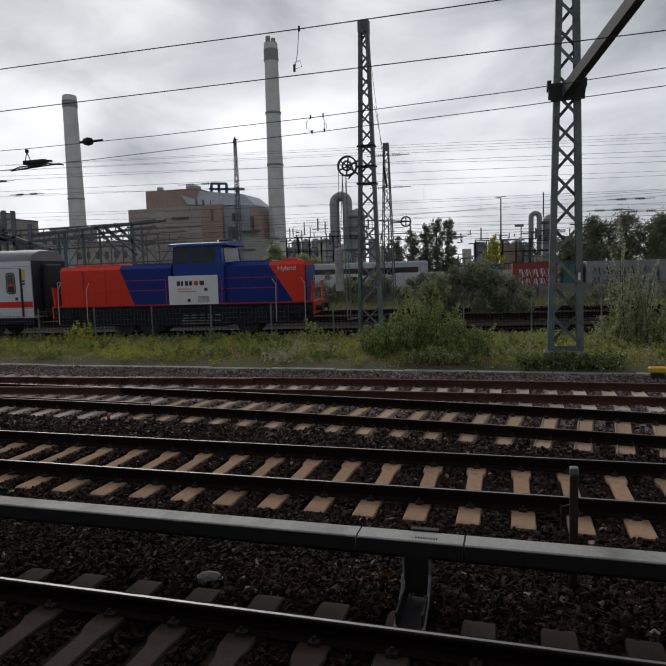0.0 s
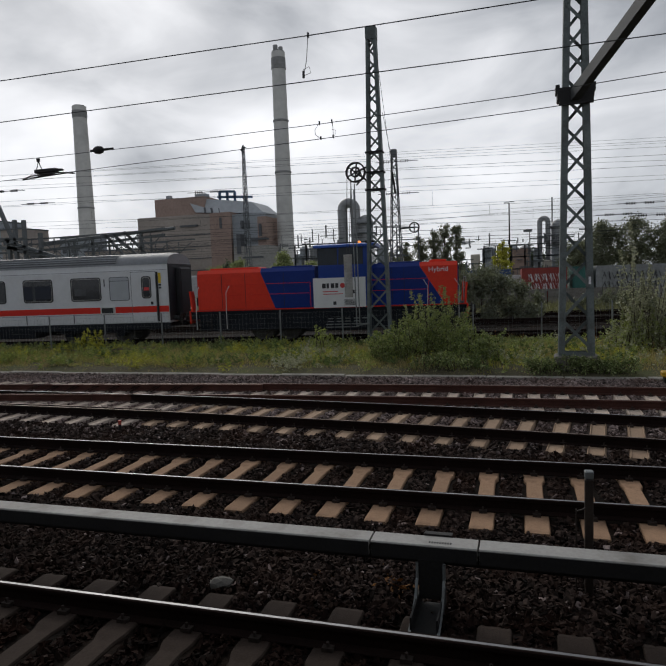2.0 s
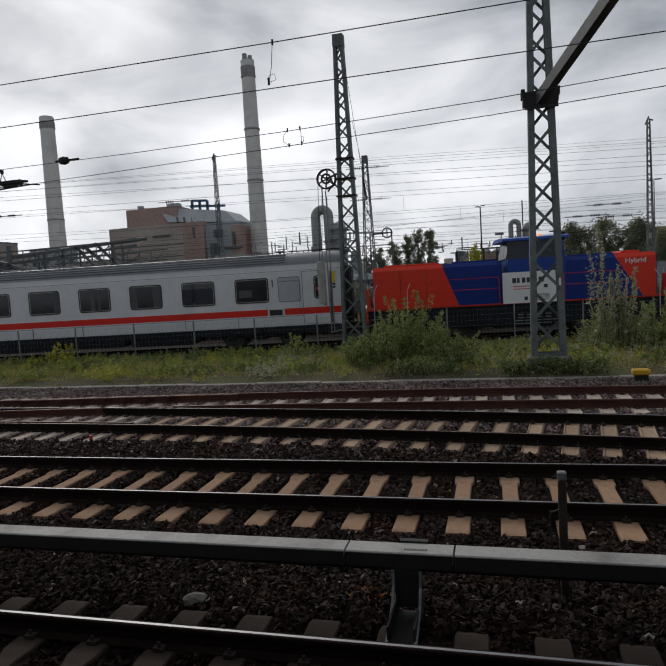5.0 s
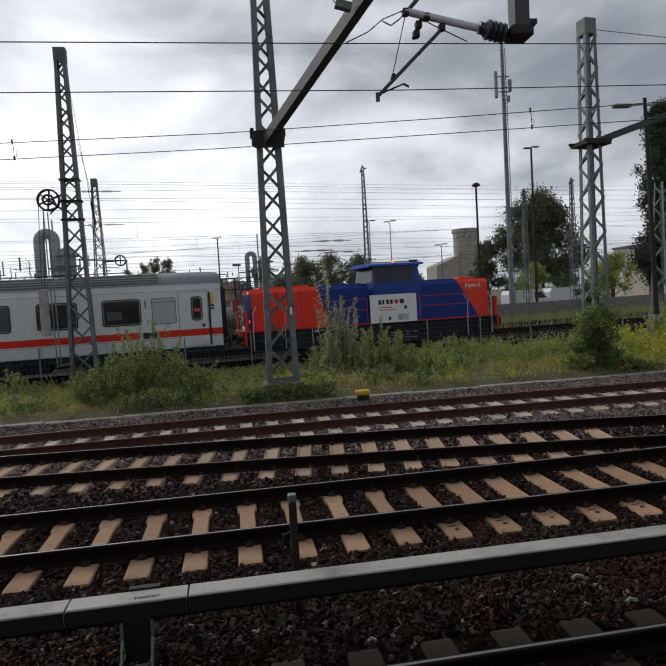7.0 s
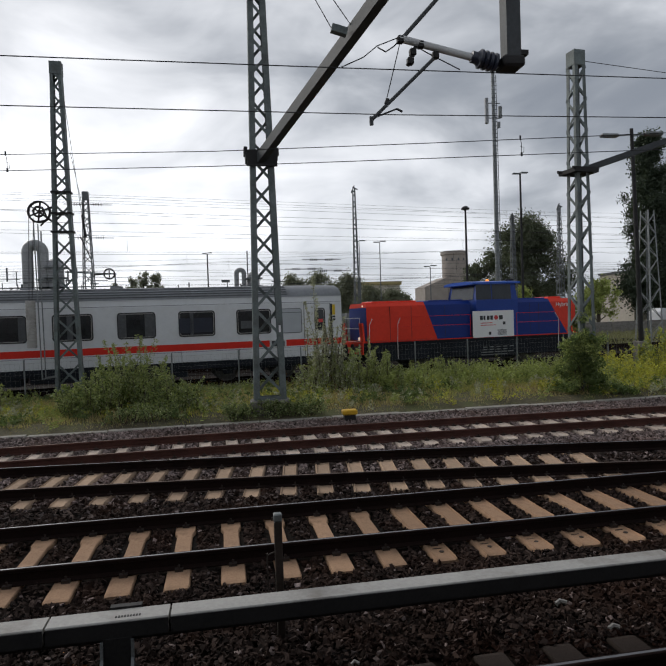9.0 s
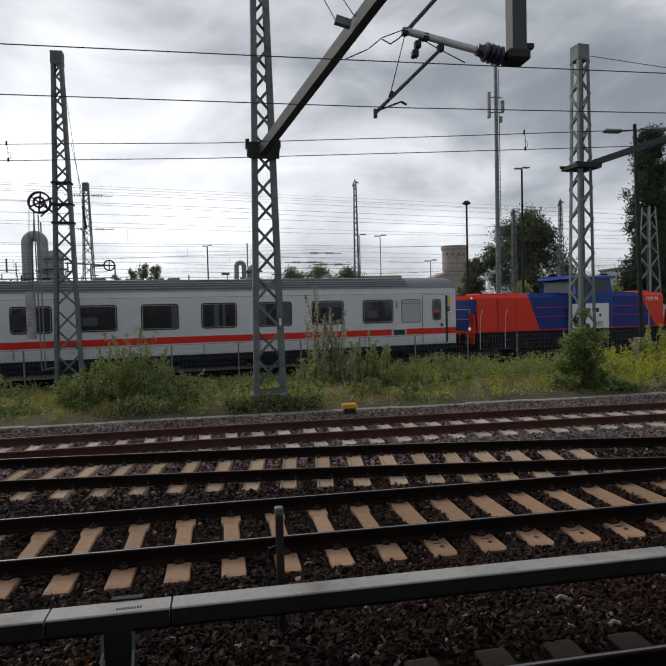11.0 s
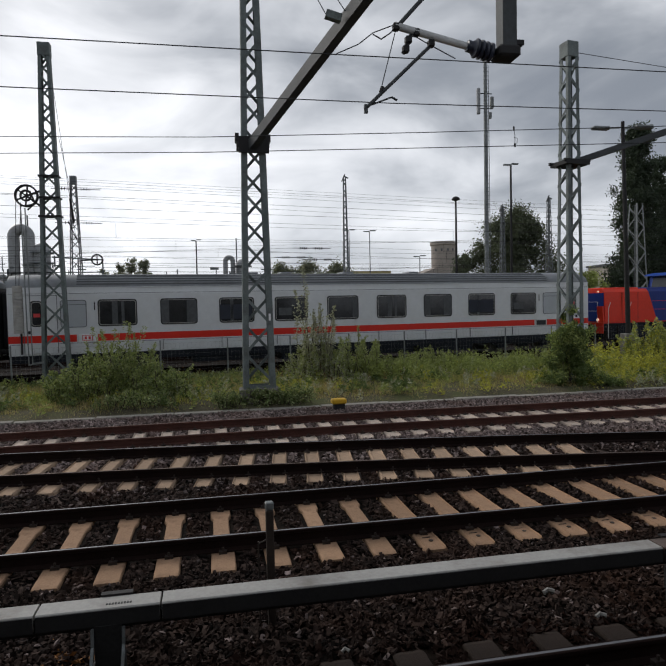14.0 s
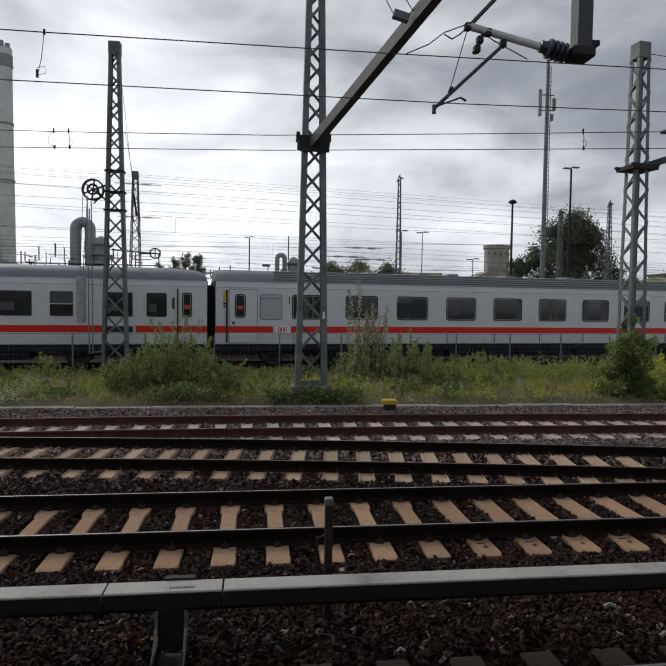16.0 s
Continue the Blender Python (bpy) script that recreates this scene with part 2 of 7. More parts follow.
M = dict(
    # near-black bed: the shade in the gaps between stones is its colour
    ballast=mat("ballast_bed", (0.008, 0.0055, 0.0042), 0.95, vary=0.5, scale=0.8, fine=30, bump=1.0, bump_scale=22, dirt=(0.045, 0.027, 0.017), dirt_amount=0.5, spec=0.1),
    stone=mat("ballast_stone", (0.036, 0.025, 0.021), 0.9, vary=0.4, scale=0.5, fine=25, island=0.9, dirt=(0.042, 0.019, 0.011), dirt_amount=0.8, spec=0.08),
    bed_red=mat("reddish_ballast_bed", (0.085, 0.066, 0.059), 0.95, vary=0.5, scale=0.8, fine=30, bump=1.0, bump_scale=30, dirt=(0.10, 0.060, 0.045), dirt_amount=0.5, spec=0.1),
    # brown stones of the nearest track, blackened with the carriage's shade
    stone_shaded=mat("carriage_shaded_ballast_stone", (0.012, 0.0065, 0.005), 0.9, vary=0.4, scale=0.6, fine=25, island=0.9, dirt=(0.028, 0.011, 0.006), dirt_amount=0.8, spec=0.08),
    sleeper=mat("sleeper_concrete", (0.355, 0.222, 0.138), 0.9, vary=0.22, scale=2.5, fine=55, bump=0.25, bump_scale=90, rand=0.16, dirt=(0.16, 0.10, 0.065), dirt_amount=0.65, spec=0.2),
    sleeper_grey=mat("sleeper_concrete_grey", (0.52, 0.43, 0.36), 0.9, vary=0.22, scale=2.5, fine=55, bump=0.25, bump_scale=90, rand=0.16, dirt=(0.16, 0.12, 0.09), dirt_amount=0.6, spec=0.2),
    sleeper_pale=mat("sleeper_concrete_pale", (0.41, 0.29, 0.20), 0.9, vary=0.22, scale=2.5, fine=55, bump=0.25, bump_scale=90, rand=0.16, dirt=(0.18, 0.12, 0.085), dirt_amount=0.6, spec=0.2),
    rail_side=mat("rail_rust", (0.014, 0.007, 0.0055), 0.9, metal=0.1, vary=0.4, scale=2, fine=60, bump=0.2, spec=0.15),
    rail_top=mat("rail_running_face", (0.26, 0.26, 0.27), 0.46, metal=1.0, vary=0.12, scale=1.5, fine=30),
    stone_red=mat("reddish_ballast_stone", (0.185, 0.145, 0.135), 0.9, vary=0.35, scale=0.5, fine=25, island=0.75, dirt=(0.16, 0.09, 0.068), dirt_amount=0.6, spec=0.25),
    rail_red=mat("rail_red_rust", (0.075, 0.030, 0.022), 0.85, metal=0.1, vary=0.4, scale=2, fine=60, bump=0.2, spec=0.3),
    # darker concrete, with the carriage's shade also put into the colour
    sleeper_dark=mat("sleeper_concrete_shaded", (0.045, 0.032, 0.025), 0.9, vary=0.25, scale=2.5, fine=55, bump=0.25, bump_scale=90, rand=0.2, dirt=(0.030, 0.020, 0.015), dirt_amount=0.8, spec=0.2),
    rail_dull=mat("rail_dull_face", (0.16, 0.115, 0.09), 0.5, metal=0.7, vary=0.25, scale=1.5, fine=30),
    clip=mat("fastening_steel", (0.05, 0.038, 0.032), 0.7, metal=0.5, vary=0.4),
    cover=mat("conductor_cover", (0.34, 0.33, 0.31), 0.7, vary=0.14, scale=1.3, fine=30, bump=0.08, dirt=(0.15, 0.13, 0.11), dirt_amount=0.7),
    # shade of the cover's front face as a colour, also used for print
    cover_side=mat("conductor_cover_shade_print", (0.016, 0.015, 0.015), 0.8, vary=0.3),
    black_iron=mat("black_iron", (0.020, 0.019, 0.019), 0.7, metal=0.3, vary=0.4),
    galv=mat("galvanised_steel", (0.20, 0.215, 0.215), 0.55, metal=0.45, vary=0.25, scale=2.0, fine=30, dirt=(0.10, 0.085, 0.07), dirt_amount=0.5),
    mast=mat("mast_paint", (0.14, 0.165, 0.16), 0.65, metal=0.15, vary=0.28, scale=1.5, fine=25, bump=0.1, dirt=(0.055, 0.050, 0.045), dirt_amount=0.6),
    # mast paint for arms and posts, darkened by the shade seen from below
    mast_dark=mat("mast_paint_shaded", (0.048, 0.053, 0.056), 0.6, metal=0.15, vary=0.25, scale=1.5, fine=25, dirt=(0.03, 0.028, 0.026), dirt_amount=0.5),
    mast_far=mat("mast_paint_far", (0.13, 0.14, 0.145), 0.7, metal=0.1, vary=0.2),
    wire=mat("wire_copper_dark", (0.035, 0.035, 0.037), 0.6, metal=0.4, vary=0.2),
    kerb=mat("pale_kerb_concrete", (0.29, 0.27, 0.235), 0.95, vary=0.3, scale=3, fine=40, bump=0.4, dirt=(0.13, 0.12, 0.09), dirt_amount=0.6),
    concrete=mat("old_concrete", (0.19, 0.178, 0.16), 0.95, vary=0.3, scale=3, fine=40, bump=0.4, dirt=(0.07, 0.065, 0.05), dirt_amount=0.7),
    post=mat("marker_post_steel", (0.040, 0.030, 0.025), 0.6, metal=0.4, vary=0.3, dirt=(0.05, 0.03, 0.02)),
    post_cap=mat("marker_post_cap", (0.52, 0.52, 0.51), 0.6, vary=0.15),
    yellow=mat("yellow_paint", (0.62, 0.36, 0.015), 0.5, vary=0.12, dirt=(0.25, 0.15, 0.03), dirt_amount=0.4),
    soil=mat("verge_soil", (0.09, 0.08, 0.05), 0.95, vary=0.4, scale=0.5, fine=12, bump=0.6, bump_scale=14, dirt=(0.10, 0.12, 0.04), dirt_amount=0.9, spec=0.15),
    yard=mat("yard_gravel", (0.13, 0.125, 0.09), 0.95, vary=0.35, scale=0.12, fine=3, bump=0.4, dirt=(0.12, 0.15, 0.055), dirt_amount=0.9, spec=0.15),
    grass=leafy("grass_blades", (0.345, 0.335, 0.115)),
    grass_dry=leafy("dry_grass", (0.42, 0.34, 0.17)),
    weed=leafy("weed_leaves", (0.285, 0.325, 0.105)),
    weed_bright=leafy("bright_weed_leaves", (0.43, 0.415, 0.07)),
    bush=leafy("bush_leaves", (0.30, 0.33, 0.165)),
    yard_weed=leafy("yard_weed_blades", (0.20, 0.195, 0.10)),
    ivy=leafy("ivy_leaves", (0.132, 0.178, 0.063)),
    sapling=leafy("sapling_leaves", (0.37, 0.37, 0.28)),
    tree=leafy("tree_leaves", (0.105, 0.12, 0.08)),
    poplar=leafy("poplar_leaves", (0.055, 0.072, 0.048)),
    # leaf colours of the distant trees lightened to carry the haze
    far_tree=leafy("far_tree_leaves", (0.12, 0.14, 0.10)),
    mid_tree=leafy("yard_tree_leaves", (0.19, 0.20, 0.145)),
    bark=mat("bark", (0.075, 0.058, 0.042), 0.9, vary=0.4, scale=6, fine=40, bump=0.5),
    wood=mat("dead_branches", (0.16, 0.13, 0.10), 0.9, vary=0.3),
    coach_white=mat("coach_light_grey_paint", (0.62, 0.63, 0.64), 0.38, vary=0.05, scale=0.8, fine=6, dirt=(0.50, 0.49, 0.47), dirt_amount=0.35),
    coach_red=mat("coach_red_band", (0.64, 0.022, 0.010), 0.45, spec=0.3, vary=0.06, scale=0.8, fine=6),
    coach_roof=mat("coach_roof_grey", (0.205, 0.215, 0.225), 0.55, vary=0.14, scale=0.7, fine=8, dirt=(0.12, 0.12, 0.12), dirt_amount=0.5),
    coach_roof_blue=mat("coach_roof_blue_grey", (0.17, 0.19, 0.215), 0.5, vary=0.12, scale=0.7, fine=8, dirt=(0.10, 0.11, 0.12), dirt_amount=0.5),
    coach_glass=mat("coach_window_glass", (0.020, 0.021, 0.023), 0.10, vary=0.5, spec=0.6),
    frosted=mat("frosted_glass", (0.40, 0.42, 0.44), 0.35, vary=0.06),
    curtain=mat("grey_curtain", (0.075, 0.078, 0.082), 0.8, vary=0.3, scale=9),
    seat_blue=mat("blue_grey_seat_cloth", (0.022, 0.026, 0.040), 0.8, vary=0.2),
    rubber=mat("black_rubber", (0.016, 0.016, 0.018), 0.7, vary=0.3),
    under=mat("underframe_dark", (0.014, 0.016, 0.021), 0.8, vary=0.4, scale=2, fine=20, spec=0.2),
    skirt=mat("coach_lower_skirt", (0.09, 0.095, 0.10), 0.6, vary=0.2),
    yellow_mark=mat("yellow_class_mark", (0.68, 0.47, 0.02), 0.5, vary=0.05),
    loco_red=mat("locomotive_red_paint", (0.70, 0.040, 0.016), 0.42, spec=0.25, vary=0.07, scale=1, fine=8),
    loco_blue=mat("locomotive_blue_paint", (0.004, 0.026, 0.19), 0.40, spec=0.25, vary=0.08, scale=1, fine=8),
    loco_cab=mat("locomotive_cab_side_blue", (0.008, 0.044, 0.26), 0.40, spec=0.3, vary=0.08, scale=1, fine=8),
    loco_blue_light=mat("locomotive_cab_blue", (0.022, 0.085, 0.40), 0.40, spec=0.3, vary=0.08, scale=1, fine=8),
    sign_white=mat("white_signboard", (0.74, 0.74, 0.73), 0.5, vary=0.04),
    sign_dark=mat("dark_print", (0.03, 0.03, 0.035), 0.6, vary=0.05),
    white_print=mat("white_print", (0.75, 0.75, 0.75), 0.6, vary=0.05),
    red_print=mat("red_print", (0.60, 0.05, 0.05), 0.6, vary=0.05),
    cab_glass=mat("cab_glass", (0.030, 0.036, 0.044), 0.22, vary=0.2, spec=0.25),
    steel_wheel=mat("wheel_steel", (0.09, 0.085, 0.08), 0.5, metal=0.7, vary=0.3),
    lamp_red=None, lamp_orange=None,
    chimney=mat("chimney_concrete", (0.60, 0.59, 0.57), 0.9, vary=0.10, scale=0.06, fine=0.5, dirt=(0.36, 0.36, 0.35), dirt_amount=0.5),
    chimney_dark=mat("chimney_soot", (0.27, 0.27, 0.27), 0.9, vary=0.2, scale=0.2, fine=1),
    # far brick, render, cladding and roof paled in colour for the distance haze
    brick_far=mat("far_hazed_brick", (0.36, 0.26, 0.22), 0.95, vary=0.18, scale=0.08, fine=1.2),
    render_far=mat("far_beige_render", (0.36, 0.315, 0.28), 0.95, vary=0.15, scale=0.06, fine=0.9),
    metal_far=mat("far_grey_cladding", (0.32, 0.345, 0.37), 0.7, vary=0.15, scale=0.06, fine=0.9),
    roof_far=mat("far_glazed_roof", (0.40, 0.42, 0.44), 0.5, vary=0.12, scale=0.1, fine=0.7),
    dark_far=mat("far_dark_openings", (0.10, 0.105, 0.115), 0.7, vary=0.2, scale=0.3),
    blue_far=mat("far_blue_steel", (0.06, 0.12, 0.22), 0.7, vary=0.15, scale=0.3),
    silver=mat("process_pipe_metal", (0.27, 0.275, 0.28), 0.5, metal=0.2, vary=0.2, scale=0.4, fine=3),
    white_paint=mat("white_van_paint", (0.50, 0.51, 0.53), 0.4, vary=0.06, scale=0.5, fine=3),
    cont_red=mat("red_container_paint", (0.27, 0.04, 0.03), 0.6, vary=0.15, scale=0.5, fine=4),
    cont_green=mat("green_container_paint", (0.03, 0.13, 0.11), 0.6, vary=0.15, scale=0.5, fine=4),
    cont_grey=mat("grey_container_paint", (0.26, 0.27, 0.27), 0.6, vary=0.2, scale=0.5, fine=4),
    cont_pale=mat("pale_wagon_paint", (0.40, 0.41, 0.42), 0.6, vary=0.15, scale=0.5, fine=4),
    cont_blue=mat("blue_container_paint", (0.03, 0.07, 0.17), 0.6, vary=0.15, scale=0.5, fine=4),
    house=mat("plain_house_render", (0.52, 0.475, 0.415), 0.95, vary=0.12, scale=0.3, fine=3),
    leaf_litter=mat("orange_leaf_litter", (0.26, 0.11, 0.025), 0.8, vary=0.4, island=0.4),
    ochre=mat("faded_ochre_cladding", (0.42, 0.34, 0.16), 0.8, vary=0.15, scale=0.2, fine=2),
    ceramic=mat("brown_insulator", (0.020, 0.024, 0.040), 0.35, vary=0.2),
    shell=mat("carriage_panel", (0.09, 0.085, 0.08), 0.8, vary=0.05),
    litter=mat("pale_litter", (0.26, 0.25, 0.23), 0.6, vary=0.2),
    red_peg=mat("red_peg_paint", (0.45, 0.06, 0.04), 0.6, vary=0.2),
)


def glow(name, color, strength):
    m = mat(name, color, 0.4)
    b = m.node_tree.nodes["Principled BSDF"]
    b.inputs["Emission Color"].default_value, b.inputs["Emission Strength"].default_value = (*color, 1), strength
    return m


M["lamp_red"] = glow("tail_lamp_red", (0.9, 0.03, 0.02), 1.2)
M["lamp_orange"] = glow("beacon_orange", (1.0, 0.25, 0.02), 1.5)
M["lamp_white"] = glow("marker_lamp_white", (1.0, 0.7, 0.55), 0.45)


# ---- mesh tools ----
class Geo:
    """Collects vertices and faces; pieces are added to it and it becomes one mesh."""

    def __init__(self):
        self.v, self.f, self.s = [], [], []

    def add(self, verts, faces, slot=0):
        o = len(self.v)
        self.v += [tuple(v) for v in verts]
        self.f += [tuple(i + o for i in f) for f in faces]
        self.s += [slot] * len(faces)
        return self

    def box(self, x0, x1, y0, y1, z0, z1, slot=0, bev=0.0, m=None):
        if bev:
            b = bev
            vs = []
            for z, k in ((z0, b), (z0 + b, 0), (z1 - b, 0), (z1, b)):
                vs += [(x0 + k + (b if not k else 0), y0 + k, z), (x1 - k - (b if not k else 0), y0 + k, z), (x1 - k, y0 + k + (b if not k else 0), z), (x1 - k, y1 - k - (b if not k else 0), z),
                       (x1 - k - (b if not k else 0), y1 - k, z), (x0 + k + (b if not k else 0), y1 - k, z), (x0 + k, y1 - k - (b if not k else 0), z), (x0 + k, y0 + k + (b if not k else 0), z)]
            fs = [tuple(range(7, -1, -1)), tuple(range(24, 32))]
            for r in range(3):
                fs += [(r * 8 + i, r * 8 + (i + 1) % 8, r * 8 + 8 + (i + 1) % 8, r * 8 + 8 + i) for i in range(8)]
        else:
            vs = [(x0, y0, z0), (x1, y0, z0), (x1, y1, z0), (x0, y1, z0), (x0, y0, z1), (x1, y0, z1), (x1, y1, z1), (x0, y1, z1)]
            fs = [(3, 2, 1, 0), (4, 5, 6, 7), (0, 1, 5, 4), (1, 2, 6, 5), (2, 3, 7, 6), (3, 0, 4, 7)]
        if m:
            vs = [m @ Vector(v) for v in vs]
        return self.add(vs, fs, slot)

    def prism(self, profile, a, b, up=(0, 0, 1), slot=0, cap=True):
        """Sweeps a profile of (side, up) from a to b; side lies to the right of the way."""
        a, b = Vector(a), Vector(b)
        d = (b - a).normalized()
        side = d.cross(Vector(up)).normalized()
        u = side.cross(d)
        n = len(profile)
        vs = [p + side * s + u * t for p in (a, b) for s, t in profile]
        fs = [(i, (i + 1) % n, n + (i + 1) % n, n + i) for i in range(n)]
        if cap:
            fs += [tuple(range(n - 1, -1, -1)), tuple(range(n, 2 * n))]
        return self.add(vs, fs, slot)

    def bar(self, a, b, w, h=None, up=(0, 0, 1), slot=0):
        h = h or w
        d = (Vector(b) - Vector(a)).normalized()
        if abs(d.dot(Vector(up))) > 0.98:
            up = (0, 1, 0) if abs(d.y) < 0.9 else (1, 0, 0)
        return self.prism([(-w / 2, -h / 2), (w / 2, -h / 2), (w / 2, h / 2), (-w / 2, h / 2)], a, b, up, slot)

    def angle(self, a, b, w, t, up, slot=0):
        """An L section."""
        return self.prism([(0, 0), (w, 0), (w, t), (t, t), (t, w), (0, w)], a, b, up, slot)

    def tube(self, points, r, n=6, slot=0, r1=None, cap=True):
        pts = [Vector(p) for p in points]
        vs, fs = [], []
        k = len(pts)
        s = None
        for i, p in enumerate(pts):
            d = (pts[min(i + 1, k - 1)] - pts[max(i - 1, 0)]).normalized()
            if s is None:
                s = d.cross(Vector((0, 0, 1)) if abs(d.z) < 0.9 else Vector((1, 0, 0)))
            s = (s - d * s.dot(d)).normalized()
            u = s.cross(d)
            rr = r + ((r1 if r1 is not None else r) - r) * i / max(1, k - 1)
            vs += [p + (s * math.cos(2 * math.pi * j / n) + u * math.sin(2 * math.pi * j / n)) * rr for j in range(n)]
        for i in range(k - 1):
            fs += [(i * n + j, i * n + (j + 1) % n, (i + 1) * n + (j + 1) % n, (i + 1) * n + j) for j in range(n)]
        if cap:
            fs += [tuple(range(n - 1, -1, -1)), tuple(range((k - 1) * n, k * n))]
        return self.add(vs, fs, slot)

    def lathe(self, profile, n=16, at=(0, 0, 0), axis="z", slot=0):
        """Turns a profile of (radius, height) round an axis."""
        vs, fs = [], []
        for r, h in profile:
            for j in range(n):
                a = 2 * math.pi * j / n
                p = (r * math.cos(a), r * math.sin(a), h)
                p = p if axis == "z" else (p[0], p[2], p[1]) if axis == "y" else (p[2], p[0], p[1])
                vs.append((p[0] + at[0], p[1] + at[1], p[2] + at[2]))
        for i in range(len(profile) - 1):
            fs += [(i * n + j, i * n + (j + 1) % n, (i + 1) * n + (j + 1) % n, (i + 1) * n + j) for j in range(n)]
        fs += [tuple(range(n - 1, -1, -1)), tuple(range((len(profile) - 1) * n, len(profile) * n))]
        return self.add(vs, fs, slot)

    def mesh(self, name, mats, smooth=False):
        me = bpy.data.meshes.new(name)
        me.from_pydata(self.v, [], self.f)
        for m in mats:
            me.materials.append(m)
        if len(mats) > 1:
            me.polygons.foreach_set("material_index", self.s)
        bm = bmesh.new()
        bm.from_mesh(me)
        bmesh.ops.recalc_face_normals(bm, faces=bm.faces)
        bm.to_mesh(me)
        bm.free()
        if smooth:
            me.polygons.foreach_set("use_smooth", [True] * len(me.polygons))
            me.set_sharp_from_angle(angle=radians(40))
        return me


def part(name, geo, material, parent=None, label="", smooth=False):
    mats = [M[k] for k in ([material] if isinstance(material, str) else material)]
    ob = new(name, geo.mesh(name, mats, smooth) if isinstance(geo, Geo) else geo)
    ob.parent = parent
    if label:
        tagged(ob, label)
    return ob


def thing(name, label, category, at=None, group="", kind=""):
    ob = new(name)
    if at is not None:
        ob.matrix_basis = at if isinstance(at, Matrix) else Matrix.Translation(at)
    return tagged(ob, label, category, group, kind)


def solo(name, geo, material, label, category, at=None, group="", kind="", smooth=False):
    ob = part(name, geo, material, None, "", smooth)
    if at is not None:
        ob.matrix_basis = at if isinstance(at, Matrix) else Matrix.Translation(at)
    return tagged(ob, label, category, group, kind)


def raw_mesh(name, verts, faces, mats):
    """A large mesh straight from arrays; all faces have the same number of corners."""
    me = bpy.data.meshes.new(name)
    n, c = faces.shape
    me.vertices.add(len(verts))
    me.vertices.foreach_set("co", np.asarray(verts, dtype=np.float32).ravel())
    me.loops.add(n * c)
    me.loops.foreach_set("vertex_index", faces.astype(np.int32).ravel())
    me.polygons.add(n)
    me.polygons.foreach_set("loop_start", np.arange(0, n * c, c, dtype=np.int32))
    me.update(calc_edges=True)
    for k in mats:
        me.materials.append(M[k])
    return me


def text_geo(body, size, depth=0.004):
    """The built-in font as a mesh; reads along x, stands up z, faces -y."""
    cu = bpy.data.curves.new("lettering", "FONT")
    cu.body, cu.size, cu.extrude, cu.align_x = body, size, depth, "LEFT"
    ob = bpy.data.objects.new("lettering", cu)
    me = bpy.data.meshes.new_from_object(ob)
    bpy.data.objects.remove(ob)
    me.transform(Matrix.Rotation(radians(90), 4, "X"))
    return me


rng = np.random.default_rng(7)


def leaves(centres, radii, count, size, squash=1.0, shell=0.5, flat=0.0):
    """Many small leaf faces in a set of clumps; a leaf is a bent pair of triangles joined in one kite."""
    c = np.asarray(centres, float)
    r = np.asarray(radii, float)
    w = r ** 2
    pick = rng.choice(len(c), count, p=w / w.sum())
    d = rng.normal(size=(count, 3))
    d /= np.linalg.norm(d, axis=1)[:, None]
    rad = r[pick] * (shell + (1 - shell) * rng.random(count)) * (0.6 + 0.7 * rng.random(count))
    p = c[pick] + d * rad[:, None] * np.array([1, 1, squash])
    a = rng.normal(size=(count, 3)) * np.array([1, 1, 1 - flat])
    a /= np.linalg.norm(a, axis=1)[:, None]
    b = np.cross(a, rng.normal(size=(count, 3)))
    b /= np.linalg.norm(b, axis=1)[:, None]
    s = size * (0.55 + 0.9 * rng.random(count))[:, None]
    v = np.stack([p - a * s, p + b * s * 0.45, p + a * s, p - b * s * 0.45], 1).reshape(-1, 3)
    f = np.arange(count * 4).reshape(-1, 4)
    return v, f


def blades(x, y, z, height, width, lean=0.35):
    """Grass blades: one thin triangle each."""
    n = len(x)
    az = rng.random(n) * 2 * np.pi
    h = height * (0.5 + rng.random(n))
    base = np.stack([x, y, z], 1)
    side = np.stack([np.cos(az), np.sin(az), np.zeros(n)], 1) * (width * (0.6 + 0.8 * rng.random(n)))[:, None]
    tip = base + np.stack([rng.normal(size=n) * lean * h, rng.normal(size=n) * lean * h, h], 1)
    v = np.stack([base - side, base + side, tip], 1).reshape(-1, 3)
    return v, np.arange(n * 3).reshape(-1, 3)


def ground_z(x, y):
    """Height of the ground: flat track bed, a verge that rises slowly to the fence, then level yard."""
    near = np.interp(y, [-30, 3, 16.0, 17.0, 17.6, 20, 24, 27], [-0.03, -0.03, -0.08, -0.05, 0.12, 0.18, 0.10, 0.04])
    far = np.interp(y - 0.135 * np.clip(x, -60, 80), [24.5, 25.3, 34, 38, 60], [0.5, 0.02, 0.02, 0.2, 0.2])
    return np.minimum(near, far)


# ---- tracks ----
def curve_a(x):
    return 7.0 + 0 * x


def curve_b(x):
    return 10.28 - 0.118 * x - 0.004 * x * x


def curve_c(x):
    return 13.0 - np.where(x < 1, 0.004, 0.002) * (x - 1) ** 2


RAIL = [(-0.075, 0), (0.075, 0), (0.075, 0.012), (0.010, 0.032), (0.010, 0.125), (0.036, 0.138), (0.036, 0.166), (0.028, 0.172), (0.012, 0.1735), (-0.016, 0.1735), (-0.028, 0.172), (-0.036, 0.166), (-0.036, 0.138), (-0.010, 0.125), (-0.010, 0.032), (-0.075, 0.012)]


